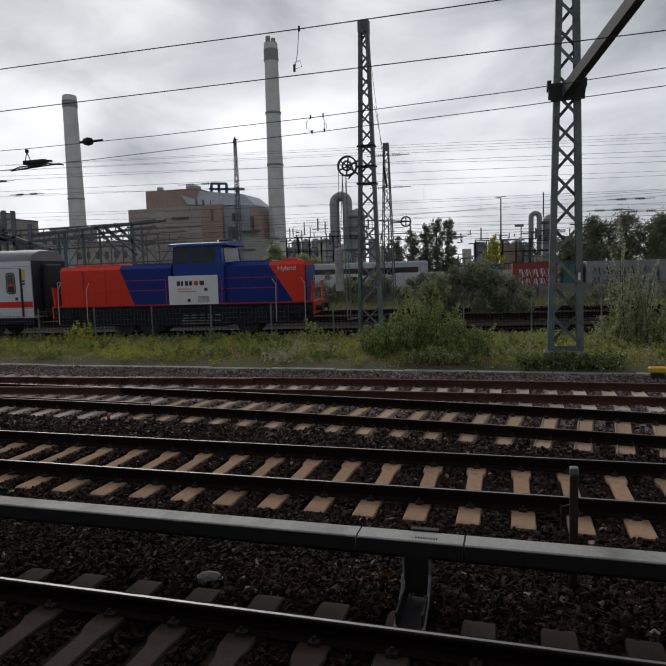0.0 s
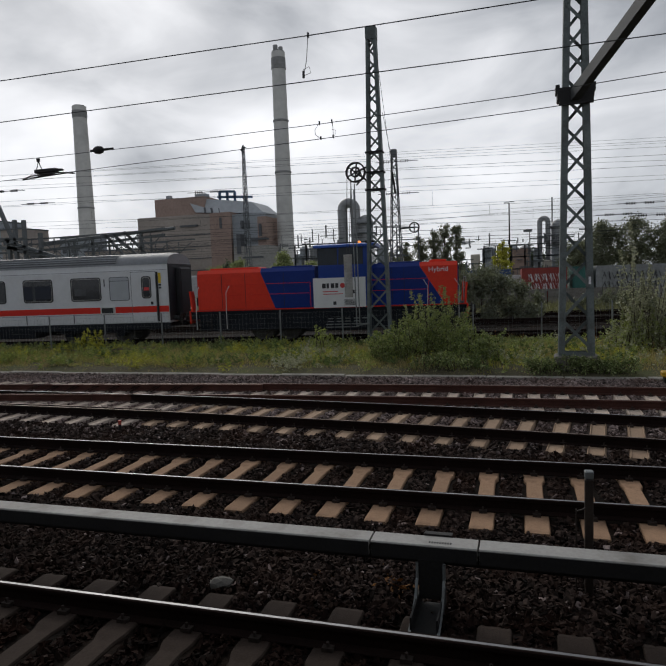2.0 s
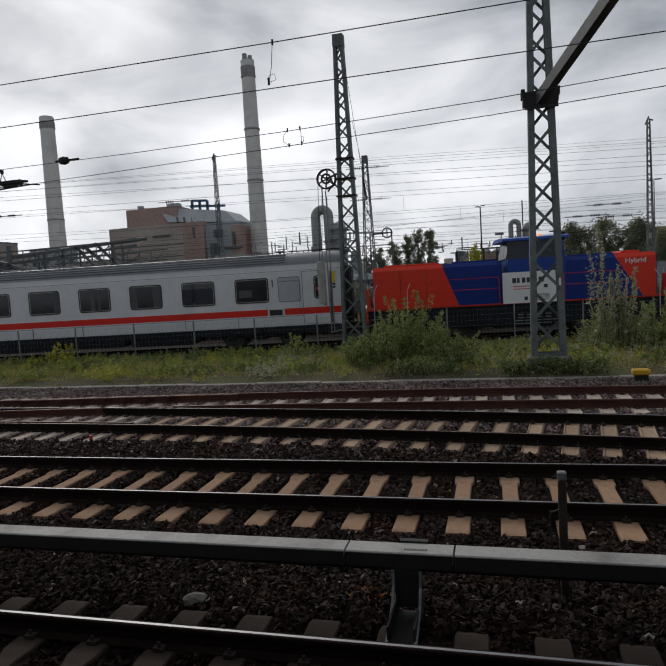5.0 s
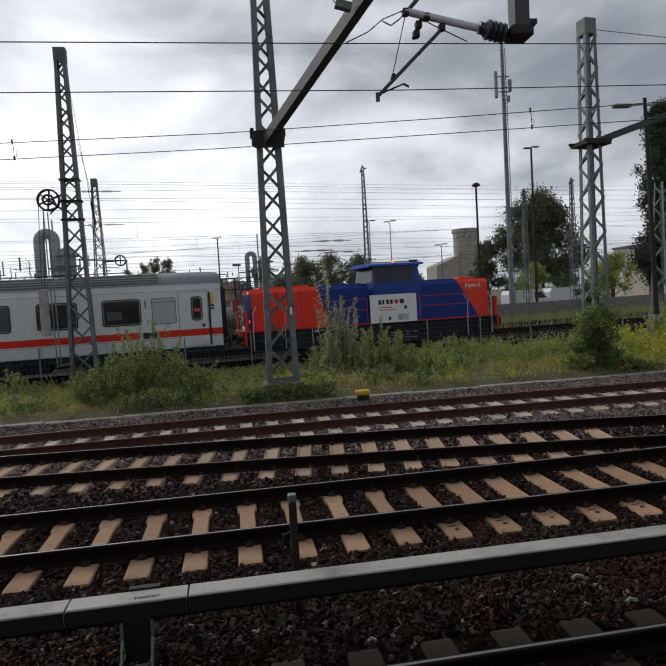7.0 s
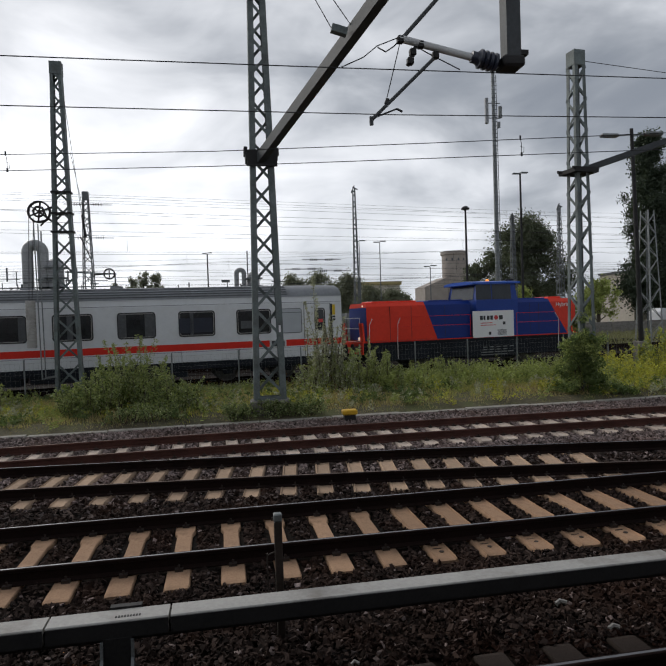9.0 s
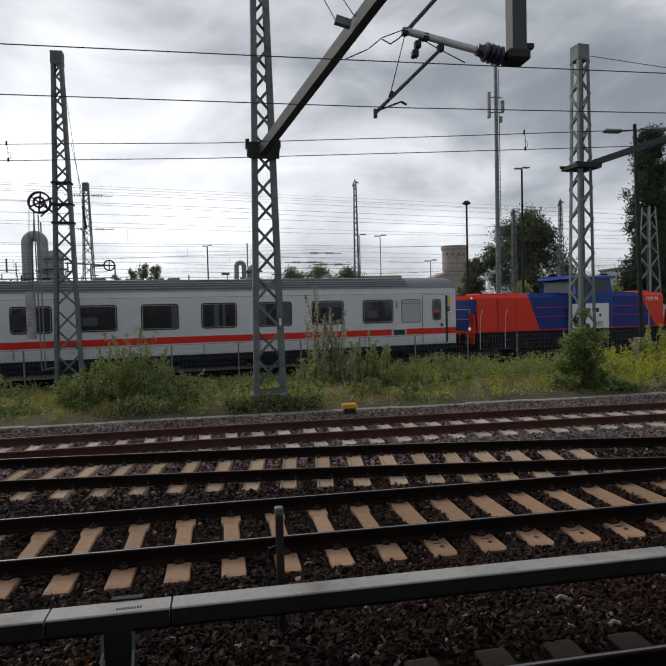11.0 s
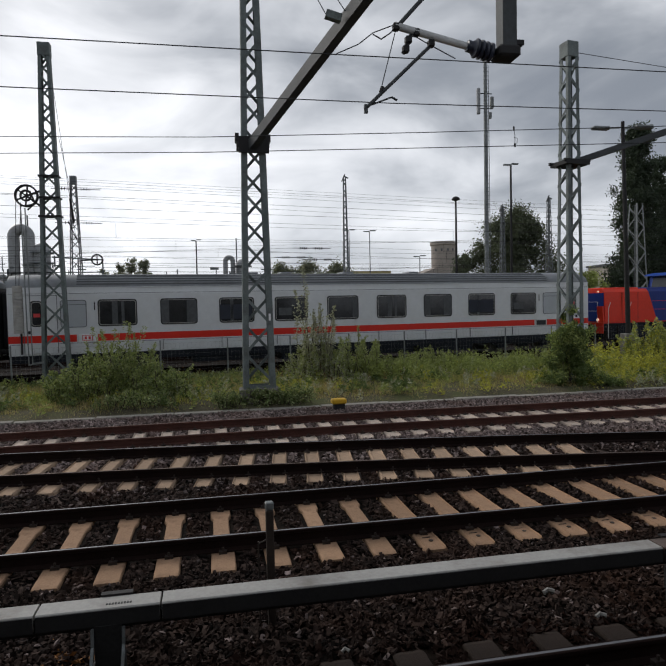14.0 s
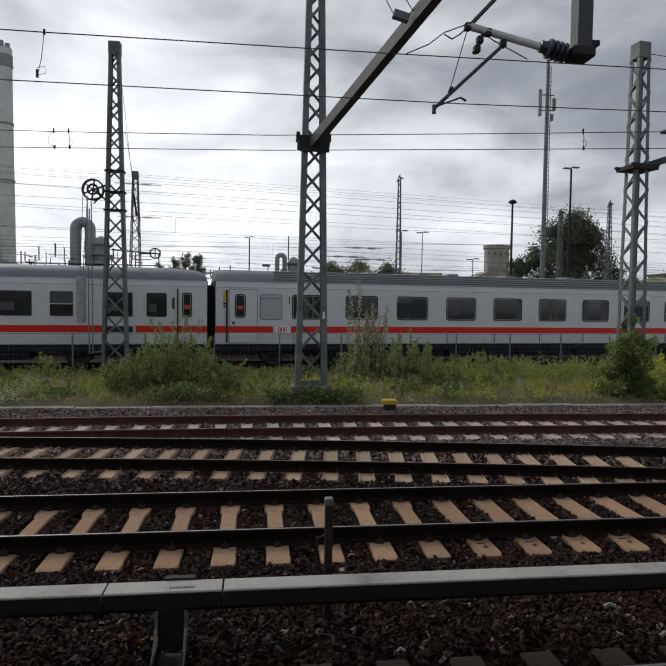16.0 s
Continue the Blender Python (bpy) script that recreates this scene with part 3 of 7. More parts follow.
def rail(line, x0, x1, parent, top, z=0.008, step=0.6):
    xs = np.arange(x0, x1 + step / 2, step)
    ys = line(xs)
    g, n = Geo(), len(RAIL)
    vs = [(x - 0 * s, y + s, z + h) for x, y in zip(xs, ys) for s, h in RAIL]
    fs, sl = [], []
    for i in range(len(xs) - 1):
        for j in range(n):
            fs.append((i * n + j, i * n + (j + 1) % n, (i + 1) * n + (j + 1) % n, (i + 1) * n + j))
            sl.append(1 if j == 8 else 0)
    fs += [tuple(range(n)), tuple(range((len(xs) - 1) * n, len(xs) * n))]
    g.v, g.f, g.s = vs, fs, sl + [0, 0]
    return part("rail", g, ["rail_red" if parent is track_c else "rail_side", top], parent)


def sleeper_mesh(kind, length=2.6):
    """A concrete sleeper along y: waisted, or straight with raised edges."""
    g = Geo()
    h = length / 2
    if kind in ("waisted", "shaded"):
        st = [(-h, 0.128, -0.010), (-h + 0.05, 0.134, 0.0), (-0.50, 0.132, 0.0), (-0.40, 0.100, -0.012), (0.40, 0.100, -0.012), (0.50, 0.132, 0.0), (h - 0.05, 0.134, 0.0), (h, 0.128, -0.010)]
    else:
        st = [(-h, 0.136, -0.008), (-h + 0.04, 0.138, 0.0), (0, 0.133, -0.004), (h - 0.04, 0.138, 0.0), (h, 0.136, -0.008)]
    lip = 0.024 if kind not in ("waisted", "shaded") else 0.0
    prof = []
    for y, w, z in st:
        if lip:
            prof.append([(-w - 0.02, y, -0.2), (-w, y, z - 0.014), (-w + 0.022, y, z + lip), (-w + 0.036, y, z), (w - 0.036, y, z), (w - 0.022, y, z + lip), (w, y, z - 0.014), (w + 0.02, y, -0.2)])
        else:
            prof.append([(-w - 0.02, y, -0.2), (-w, y, z - 0.014), (-w + 0.012, y, z), (w - 0.012, y, z), (w, y, z - 0.014), (w + 0.02, y, -0.2)])
    n = len(prof[0])
    vs = [v for p in prof for v in p]
    fs = [(i * n + j, i * n + j + 1, (i + 1) * n + j + 1, (i + 1) * n + j) for i in range(len(prof) - 1) for j in range(n - 1)]
    fs += [tuple(range(n)), tuple(range((len(prof) - 1) * n, len(prof) * n))]
    g.add(vs, fs)
    return g.mesh("sleeper", [M["sleeper_dark" if kind == "shaded" else "sleeper" if kind in ("waisted", "ribbed") else "sleeper_pale" if kind == "ribbed_pale" else "sleeper_grey"]])


SLEEPERS = {k: sleeper_mesh(k, l) for k, l in (("waisted", 2.6), ("shaded", 2.6), ("ribbed", 2.6), ("ribbed_pale", 2.6), ("switch", 2.5), ("long", 4.6))}


def lay(parent, kind, x, y, turn):
    ob = new("sleeper", SLEEPERS[kind])
    ob.parent = parent
    ob.matrix_basis = pose(x, y, 0.004 * math.sin(x * 7.3), 0, 0, turn)
    return ob


def fastenings(parent, line, xs, skip=()):
    """Clips on both sides of both rails at every sleeper, too small to pick apart."""
    g = Geo()
    for x in xs:
        for off in (0, 1.5):
            y = float(line(np.array(x))) + off
            for s in (-1, 1):
                g.box(x - 0.045, x + 0.045, y + s * 0.085 - 0.03, y + s * 0.085 + 0.03, 0.0, 0.035)
                g.tube([(x, y + s * 0.09, 0.03), (x, y + s * 0.09, 0.075)], 0.014, 5)
    ob = part("rail_clips", g, "clip", parent)
    tagged(ob, kind="stuff")


track_a = thing("railway_track", "mainline railway track on tan concrete sleepers in ballast", "railway track", kind="structure")
track_b = thing("railway_track", "curved crossover track on concrete sleepers in dark ballast", "railway track", kind="structure")
track_c = thing("railway_track", "rusty side track on concrete sleepers beside the weedy verge", "railway track", kind="structure")
track_s = thing("railway_track", "suburban railway track closest to the conductor rail", "railway track", kind="structure")
for line, off, x0, x1, par, top in ((curve_a, 0, -26, 30, track_a, "rail_top"), (curve_a, 1.5, -26, 30, track_a, "rail_top"), (curve_b, -0.06, -26, 9.5, track_b, "rail_dull"), (curve_b, 1.56, -26, 17, track_b, "rail_top"),
                                    (curve_c, 0, -26, 36, track_c, "rail_dull"), (curve_c, 1.5, -26, 36, track_c, "rail_dull")):
    rail(lambda x, line=line, off=off: line(x) + off, x0, x1, par, top)
rail(lambda x: 3.97 + 0 * x, -26, 30, track_s, "rail_top", z=-0.006)
rail(lambda x: 2.47 + 0 * x, -26, 30, track_s, "rail_top", z=-0.006)
# check rails opposite the crossing nose
rail(lambda x: curve_b(x) + 0.11, -13.4, -7.2, track_b, "rail_dull")
rail(lambda x: curve_c(x) + 1.39, -12.4, -6.6, track_c, "rail_dull")

xa = [0.06 + 0.6 * k for k in range(-30, 40)]
for x in xa:
    lay(track_a, "waisted" if x < 2.2 else "ribbed", x, 7.75, 0)
    if -9 < x < 9:
        lay(track_s, "shaded", x + 0.22, 3.22, 0)
fastenings(track_a, curve_a, xa)
holes = Geo()
for x in xa:
    if x > 2.2:
        holes.tube([(x + 0.02, 6.70, -0.01), (x + 0.02, 6.70, 0.006)], 0.028, 8)
        holes.box(x - 0.05, x + 0.05, 6.80, 6.81, -0.005, 0.005)
tagged(part("sleeper_hole", holes, "clip", track_a), kind="stuff")
fastenings(track_s, lambda x: 2.47 + 0 * x, [x + 0.22 for x in xa if -9 < x < 9])
xb = [-0.05 + 0.6 * k for k in range(-35, 20)]
for x in xb:
    slope = math.degrees(math.atan(-0.118 - 0.008 * x))
    if x < -7.6:
        lay(track_b, "long", x, float(curve_b(np.array(x))) + 1.55, slope * 0.5)
    elif x < 7:
        lay(track_b, "ribbed_pale", x, float(curve_b(np.array(x))) + 0.75, slope)
fastenings(track_b, curve_b, [x for x in xb if x < 7])
xc = [0.20 + 0.6 * k for k in range(-12, 50)]
for x in xc:
    lay(track_c, "switch", x, float(curve_c(np.array(x))) + 0.75, 1.0)
fastenings(track_c, curve_c, xc)

# slide-plate braces along the outer rail of the turnout
brace = Geo()
for k in range(9):
    x = -12.9 + 0.6 * k
    y = float(curve_c(np.array(x))) + 1.5
    for dx in (0, 0.12):
        brace.bar((x + dx - 0.20, y - 0.34, 0.02), (x + dx, y - 0.06, 0.17), 0.025, 0.02)
part("rail_braces", brace, "rail_side", track_c)

# ---- ground ----
def ground_sheet():
    xs = np.concatenate([[-1500, -600, -250, -120], np.arange(-60, 61, 2.0), [120, 250, 600, 1500]])
    ys = np.concatenate([[-300, -60, -10], np.arange(0, 17, 1.0), [17.0, 17.5], np.arange(18.0, 40, 0.5), [44, 50, 70, 120, 250, 600, 2500]])
    X, Y = np.meshgrid(xs, ys)
    Z = ground_z(X, Y) - np.where(np.abs(X) > 100, 0.05, 0)
    v = np.stack([X.ravel(), Y.ravel(), Z.ravel()], 1)
    nx = len(xs)
    f = np.array([(j * nx + i, j * nx + i + 1, (j + 1) * nx + i + 1, (j + 1) * nx + i) for j in range(len(ys) - 1) for i in range(nx - 1)])
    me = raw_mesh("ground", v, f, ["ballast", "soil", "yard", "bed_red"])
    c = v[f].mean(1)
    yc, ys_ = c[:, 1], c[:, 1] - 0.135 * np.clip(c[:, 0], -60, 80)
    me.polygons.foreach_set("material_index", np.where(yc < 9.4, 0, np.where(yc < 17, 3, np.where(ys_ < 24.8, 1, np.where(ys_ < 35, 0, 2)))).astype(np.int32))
    return me


ground = new("ground", ground_sheet())
tagged(ground, "dark ballast, weedy soil and grey-green yard ground", "ground", kind="structure")


def ballast_stones():
    """Loose stones between the sleepers: split blocks with six faces, dense close by and coarser further off."""
    pts = []
    for y0, y1, half, per in ((2.6, 6.4, 7.5, 900), (6.4, 9.2, 11.5, 640), (9.2, 13.0, 16, 370), (13.0, 16.8, 20, 240)):
        n = int((y1 - y0) * 2 * half * per)
        pts.append(np.stack([rng.uniform(-half, half, n), rng.uniform(y0, y1, n), np.full(n, 0.022 if per > 400 else 0.025)], 1))
    p = np.concatenate(pts)
    x, y = p[:, 0], p[:, 1]
    # clear of the sleeper tops and the rails
    keep = np.ones(len(p), bool)
    fa = np.abs((x - 0.06 + 0.3) % 0.6 - 0.3)
    keep &= ~((y > 6.40) & (y < 9.10) & (fa < 0.172))
    fs_ = np.abs((x - 0.28 + 0.3) % 0.6 - 0.3)
    keep &= ~((y > 1.9) & (y < 4.53) & (fs_ < 0.172))
    yb = curve_b(x)
    fb = np.abs((x + 0.05 + 0.3 + (y - yb - 0.75) * (0.118 + 0.008 * x) * -1) % 0.6 - 0.3)
    keep &= ~((y > yb - 0.60) & (y < yb + 2.10) & (fb < 0.185) & (x < 7.2) & (x > -7.6))
    keep &= ~((y > yb - 0.75) & (y < yb + 3.85) & (fb < 0.175) & (x <= -7.6))
    yc = curve_c(x)
    fc = np.abs((x - 0.20 + 0.3) % 0.6 - 0.3)
    keep &= ~((y > yc - 0.56) & (y < yc + 2.06) & (fc < 0.185) & (x > -7.2))
    for base in (2.47, 3.97, 7.0, 8.5):
        keep &= np.abs(y - base) > 0.085
    for off in (0, 1.5):
        keep &= (np.abs(y - yb - off) > 0.085) & (np.abs(y - yc - off) > 0.085)
    p = p[keep]
    n = len(p)
    block = 0.72 * np.array([[-1, -1, -1], [1, -1, -1], [1, 1, -1], [-1, 1, -1], [-1, -1, 1], [1, -1, 1], [1, 1, 1], [-1, 1, 1]], float)
    jitter = 1 + 1.1 * (rng.random((n, 8, 3)) - 0.5)
    size = p[:, 2] * (0.65 + 0.8 * rng.random(n))
    v = block[None] * jitter * size[:, None, None] * np.stack([0.8 + 1.2 * rng.random(n), 0.55 + 0.7 * rng.random(n), 0.28 + 0.40 * rng.random(n)], 1)[:, None, :]
    q = rng.normal(size=(n, 4)) * np.array([1.0, 0.4, 0.4, 1.0])
    q /= np.linalg.norm(q, axis=1)[:, None]
    w_, a, b, c = q.T
    R = np.stack([1 - 2 * (b * b + c * c), 2 * (a * b - c * w_), 2 * (a * c + b * w_), 2 * (a * b + c * w_), 1 - 2 * (a * a + c * c), 2 * (b * c - a * w_), 2 * (a * c - b * w_), 2 * (b * c + a * w_), 1 - 2 * (a * a + b * b)], 1).reshape(n, 3, 3)
    v = np.einsum("nij,nkj->nki", R, v)
    heap = -0.022 + 0.018 * rng.random(n) + 0.012 * np.sin(p[:, 0] * 3.1) * np.sin(p[:, 1] * 2.7) - 0.015 * np.clip(p[:, 1] - 15.2, 0, 1)
    v += np.stack([p[:, 0], p[:, 1], heap], 1)[:, None, :]
    quad = np.array([[3, 2, 1, 0], [4, 5, 6, 7], [0, 1, 5, 4], [1, 2, 6, 5], [2, 3, 7, 6], [3, 0, 4, 7]])
    f = (quad[None] + (np.arange(n) * 8)[:, None, None]).reshape(-1, 4)
    me = raw_mesh("ballast", v.reshape(-1, 3), f, ["stone", "stone_red", "stone_shaded"])
    # stones close to the carriage get the shade-darkened colour
    in_shade = p[:, 1] + 0.22 * rng.normal(size=n) + 0.12 * np.sin(p[:, 0] * 2.3) < 4.60
    kind = np.where(in_shade, 2, p[:, 1] + 0.8 * rng.normal(size=n) > 10.8).astype(np.int32)
    # a few paler stones at random among the darker ones, for highlights
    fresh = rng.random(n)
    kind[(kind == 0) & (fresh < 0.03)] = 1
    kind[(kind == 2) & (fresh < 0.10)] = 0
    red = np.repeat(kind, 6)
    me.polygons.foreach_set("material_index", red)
    me.polygons.foreach_set("use_smooth", np.zeros(len(f), bool))
    return me


tagged(new("ballast", ballast_stones()), "crushed dark grey and rusty brown track ballast stones", "ballast", kind="stuff")

# concrete edging between ballast and verge
kerb = thing("kerb", "low weathered concrete edging between ballast and weedy verge", "kerb", kind="structure")
kg = Geo().box(-0.99, 0.99, -0.14, 0.14, -0.15, 0.075, bev=0.015).mesh("kerb_stone", [M["kerb"]])
for k in range(-14, 14):
    ob = new("kerb_stone", kg)
    ob.parent = kerb
    ob.matrix_basis = pose(k * 2.0, 16.98 + 0.02 * math.sin(k * 2.2), -0.085 + 0.012 * math.sin(k * 3.7), 0, 0, 0.3 * math.sin(k * 1.3))

# the carriage from which the view is taken: plain closing walls
shell = Geo()
shell.box(-14, 14, -2.95, -2.85, 1.0, 3.9)
tagged(part("wall_south", shell, "shell"), "plain grey carriage wall", "wall", kind="structure")
tagged(part("floor", Geo().box(-14, 14, -2.85, 0.15, 0.95, 1.05), "shell"), "plain grey carriage floor", "floor", kind="structure")
tagged(part("ceiling", Geo().box(-14, 14, -2.85, 0.15, 3.75, 3.85), "shell"), "plain grey carriage ceiling", "ceiling", kind="structure")
tagged(part("wall_north", Geo().box(-14, 14, 0.06, 0.15, 0.25, 2.25).box(-14, 14, 0.06, 0.15, 3.35, 3.75).box(-14, -1.5, 0.06, 0.15, 2.25, 3.35).box(1.7, 14, 0.06, 0.15, 2.25, 3.35), "shell"), "plain grey carriage wall round the window", "wall", kind="structure")
tagged(part("wall_east", Geo().box(14, 14.1, -2.85, 0.15, 1.05, 3.75), "shell"), "plain grey carriage end wall", "wall", kind="structure")
tagged(part("wall_west", Geo().box(-14.1, -14, -2.85, 0.15, 1.05, 3.75), "shell"), "plain grey carriage end wall", "wall", kind="structure")

# ---- conductor rail ----
cond = thing("conductor_rail", "covered third rail with pale grey cover on black brackets", "conductor rail")
CR_Y = 4.75
prof = [(-0.105, 0.016), (-0.105, -0.10), (-0.085, -0.10), (-0.085, -0.02), (0.085, -0.02), (0.085, -0.10), (0.105, -0.10), (0.105, 0.016), (0.095, 0.024), (-0.095, 0.024)]
joints = [-24, -16, -11.2, -6.36, -1.36, -0.45, 3.95, 4.75, 9.4, 16.4, 24]
for a, b in zip(joints, joints[1:]):
    g = Geo().prism(prof, (a + 0.008, CR_Y, 0.532), (b - 0.008, CR_Y, 0.532))
    # thin near-black sheet: the unlit front of the cover, painted
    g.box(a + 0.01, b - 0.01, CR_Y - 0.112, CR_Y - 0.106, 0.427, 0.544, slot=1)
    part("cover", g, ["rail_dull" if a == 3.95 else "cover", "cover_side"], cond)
part("contact_bar", Geo().prism([(-0.04, 0), (0.04, 0), (0.04, 0.03), (0.012, 0.04), (0.012, 0.07), (0.045, 0.08), (0.045, 0.10), (-0.045, 0.10), (-0.045, 0.08), (-0.012, 0.07), (-0.012, 0.04), (-0.04, 0.03)], (-24, CR_Y, 0.372), (24, CR_Y, 0.372)), "black_iron", cond)
for x in (-10.84, -5.84, -0.84, 4.18, 9.2):
    g = Geo()
    g.box(x - 0.10, x + 0.10, CR_Y - 0.12, CR_Y + 0.05, 0.10, 0.43)
    g.box(x - 0.11, x - 0.095, CR_Y - 0.55, CR_Y + 0.02, -0.02, 0.16)
    g.box(x + 0.095, x + 0.11, CR_Y - 0.55, CR_Y + 0.02, -0.02, 0.16)
    g.box(x - 0.10, x + 0.10, CR_Y - 0.6, CR_Y - 0.02, -0.03, 0.02)
    br = part("bracket", g, "black_iron", cond)
    for sx in (-0.112, 0.112):
        fl = Geo()
        pts = [(x + sx, CR_Y - 0.11, 0.41), (x + sx, CR_Y - 0.13, 0.28), (x + sx, CR_Y - 0.22, 0.16), (x + sx, CR_Y - 0.40, 0.08), (x + sx, CR_Y - 0.62, 0.03)]
        for p0, p1 in zip(pts, pts[1:]):
            fl.bar(p0, p1, 0.022, 0.03)
        part("flange", fl, "galv", br, "pale curved edge of the bracket")
    part("clamp_plate", Geo().box(x - 0.08, x + 0.16, CR_Y + 0.10, CR_Y + 0.16, 0.557, 0.572).bar((x - 0.06, CR_Y + 0.13, 0.47), (x - 0.06, CR_Y + 0.13, 0.562), 0.02).bar((x + 0.14, CR_Y + 0.13, 0.47), (x + 0.14, CR_Y + 0.13, 0.562), 0.02), "black_iron", br)
bars = Geo()
for k in range(9):
    bars.box(-0.86 + k * 0.022, -0.848 + k * 0.022, CR_Y - 0.05, CR_Y - 0.02, 0.5555, 0.559)
part("stamped_mark", bars, "cover_side", cond)

# marker post beside the track
mp = thing("marker_post", "short dark steel marker post with pale top", "post", (0.45, 5.22, -0.05))
part("pole", Geo().box(-0.034, 0.034, -0.034, 0.034, 0, 1.07, bev=0.008), "post", mp)
part("cap", Geo().box(-0.037, 0.037, -0.037, 0.037, 1.07, 1.14, bev=0.01), "galv", mp, "pale worn cap")
part("rod", Geo().tube([(-0.105, -0.02, 0), (-0.105, -0.02, 0.80)], 0.008, 6).tube([(-0.105, -0.02, 0.78), (-0.033, 0, 0.80)], 0.007, 6).tube([(-0.105, -0.02, 0.3), (-0.033, 0, 0.3)], 0.007, 6), "post", mp)

# ---- masts and overhead line ----
def channel_leg(g, a, b, w, d, t, face):
    """A U-section leg whose open side looks along x by face (+1 or -1)."""
    prof = [(0, -d / 2), (w, -d / 2), (w, -d / 2 + t), (t, -d / 2 + t), (t, d / 2 - t), (w, d / 2 - t), (w, d / 2), (0, d / 2)]
    vs = [(p[0] + face * x, p[1] + y, p[2]) for p in (a, b) for x, y in prof]
    n = len(prof)
    g.add(vs, [(i, (i + 1) % n, n + (i + 1) % n, n + i) for i in range(n)] + [tuple(range(n)), tuple(range(n, 2 * n))])


def channel_mast(name, label, at, height, wb, wt, depth, leg, lace, material="mast", foot=True, head=True, sunk=0.0, block=0.0):
    """Two channel legs joined by crossing lattice bars, tapering upwards, on a concrete foot."""
    ob = thing(name, label, "mast", at)
    for s in (-1, 1):
        g = Geo()
        channel_leg(g, (s * (wb + (wb - wt) * sunk / height) / 2, 0, -sunk), (s * wt / 2, 0, height), leg, depth, 0.018, -s)
        part("leg", g, material, ob)
    z, side = 0.25, 1
    front, back = Geo(), Geo()
    n = 0
    while z < height - 0.5:
        w0 = wb + (wt - wb) * z / height
        step = max(0.42, w0 * 0.92)
        z1 = min(z + step, height - 0.1)
        w1 = wb + (wt - wb) * z1 / height
        i0, i1 = w0 / 2 - leg * 0.35, w1 / 2 - leg * 0.35
        for g, s, y in ((front, side, -depth / 2 - 0.008), (back, -side, depth / 2 + 0.008)):
            g.bar((s * i0, y, z), (-s * i1, y, z1), 0.012, lace, up=(0, 0, 1) if False else (1, 0, 0.3))
        z, side, n = z1, -side, n + 1
    part("lattice", front, material, ob)
    part("lattice", back, material, ob)
    for zz in (0.12, height - 0.15):
        w0 = wb + (wt - wb) * zz / height
        for y in (-depth / 2 - 0.012, depth / 2 + 0.012):
            part("tie_plate", Geo().box(-w0 / 2, w0 / 2, y - 0.006, y + 0.006, zz - 0.07, zz + 0.07), material, ob)
    if head:
        part("cap", Geo().box(-wt / 2 - 0.02, wt / 2 + 0.02, -depth / 2 - 0.02, depth / 2 + 0.02, height - 0.42, height + 0.02), material, ob)
    if foot:
        part("foundation", Geo().box(-wb / 2 - 0.10, wb / 2 + 0.10, -depth / 2 - 0.15, depth / 2 + 0.15, -0.6, block - sunk, bev=0.04), "concrete", ob, "weathered concrete foundation block")
    return ob


def square_mast(name, label, at, height, wb, wt, leg, lace, material="mast_far", foot=True, head=True, turn=0.0, group=""):
    """Four angle legs joined by crossing lattice bars."""
    ob = thing(name, label, "mast", Matrix.Translation(at) @ pose(0, 0, 0, 0, 0, turn), group)
    for sx in (-1, 1):
        for sy in (-1, 1):
            g = Geo()
            a, b = Vector((sx * wb / 2, sy * wb / 2, 0)), Vector((sx * wt / 2, sy * wt / 2, height))
            prof = [(0, 0), (-sx * leg, 0), (-sx * leg, -sy * 0.015), (-sx * 0.015, -sy * 0.015), (-sx * 0.015, -sy * leg), (0, -sy * leg)]
            vs = [(p.x + x, p.y + y, p.z) for p in (a, b) for x, y in prof]
            g.add(vs, [(i, (i + 1) % 6, 6 + (i + 1) % 6, 6 + i) for i in range(6)] + [tuple(range(6)), tuple(range(6, 12))])
            part("leg", g, material, ob)
    for face in range(4):
        g = Geo()
        z, side = 0.2, 1 if face % 2 else -1
        while z < height - 0.4:
            w0 = wb + (wt - wb) * z / height
            z1 = min(z + max(0.5, w0), height - 0.05)
            w1 = wb + (wt - wb) * z1 / height
            p0, p1 = (side * w0 / 2, -w0 / 2, z), (-side * w1 / 2, -w1 / 2, z1)
            R = Matrix.Rotation(face * math.pi / 2, 4, "Z")
            g.bar(R @ Vector(p0), R @ Vector(p1), 0.015, lace, up=R @ Vector((1, 0, 0.3)))
            z, side = z1, -side
        part("lattice", g, material, ob)
    if head:
        part("cap", Geo().box(-wt / 2 - 0.02, wt / 2 + 0.02, -wt / 2 - 0.02, wt / 2 + 0.02, height - 0.46, height + 0.04, bev=0.02), material, ob)
    if foot:
        part("foundation", Geo().box(-wb / 2 - 0.2, wb / 2 + 0.2, -wb / 2 - 0.2, wb / 2 + 0.2, -0.6, 0.0, bev=0.03), "concrete", ob)
    return ob


# the large mast beside the tracks, with its arm over them
m1 = channel_mast("lattice_mast", "tall grey-green steel lattice mast with a slanting arm", (1.36, 17.75, 0.38), 13.2, 0.93, 0.44, 0.36, 0.165, 0.08, head=False, block=0.10)
col = Geo().box(-0.46, 0.44, -0.26, 0.26, 6.86, 7.10, bev=0.02).box(-0.42, 0.42, -0.30, -0.24, 6.70, 7.12)
col.box(-0.50, -0.40, -0.2, 0.2, 7.06, 7.26).box(0.36, 0.48, -0.2, 0.2, 7.04, 7.24).box(-0.40, 0.40, -0.27, 0.27, 7.10, 7.16)
part("collar", col, "black_iron", m1, "dark bolted collar under the arm")
arm = Geo().bar((-0.05, -0.25, 6.92), (3.36, -9.75, 9.84), 0.21, 0.29)
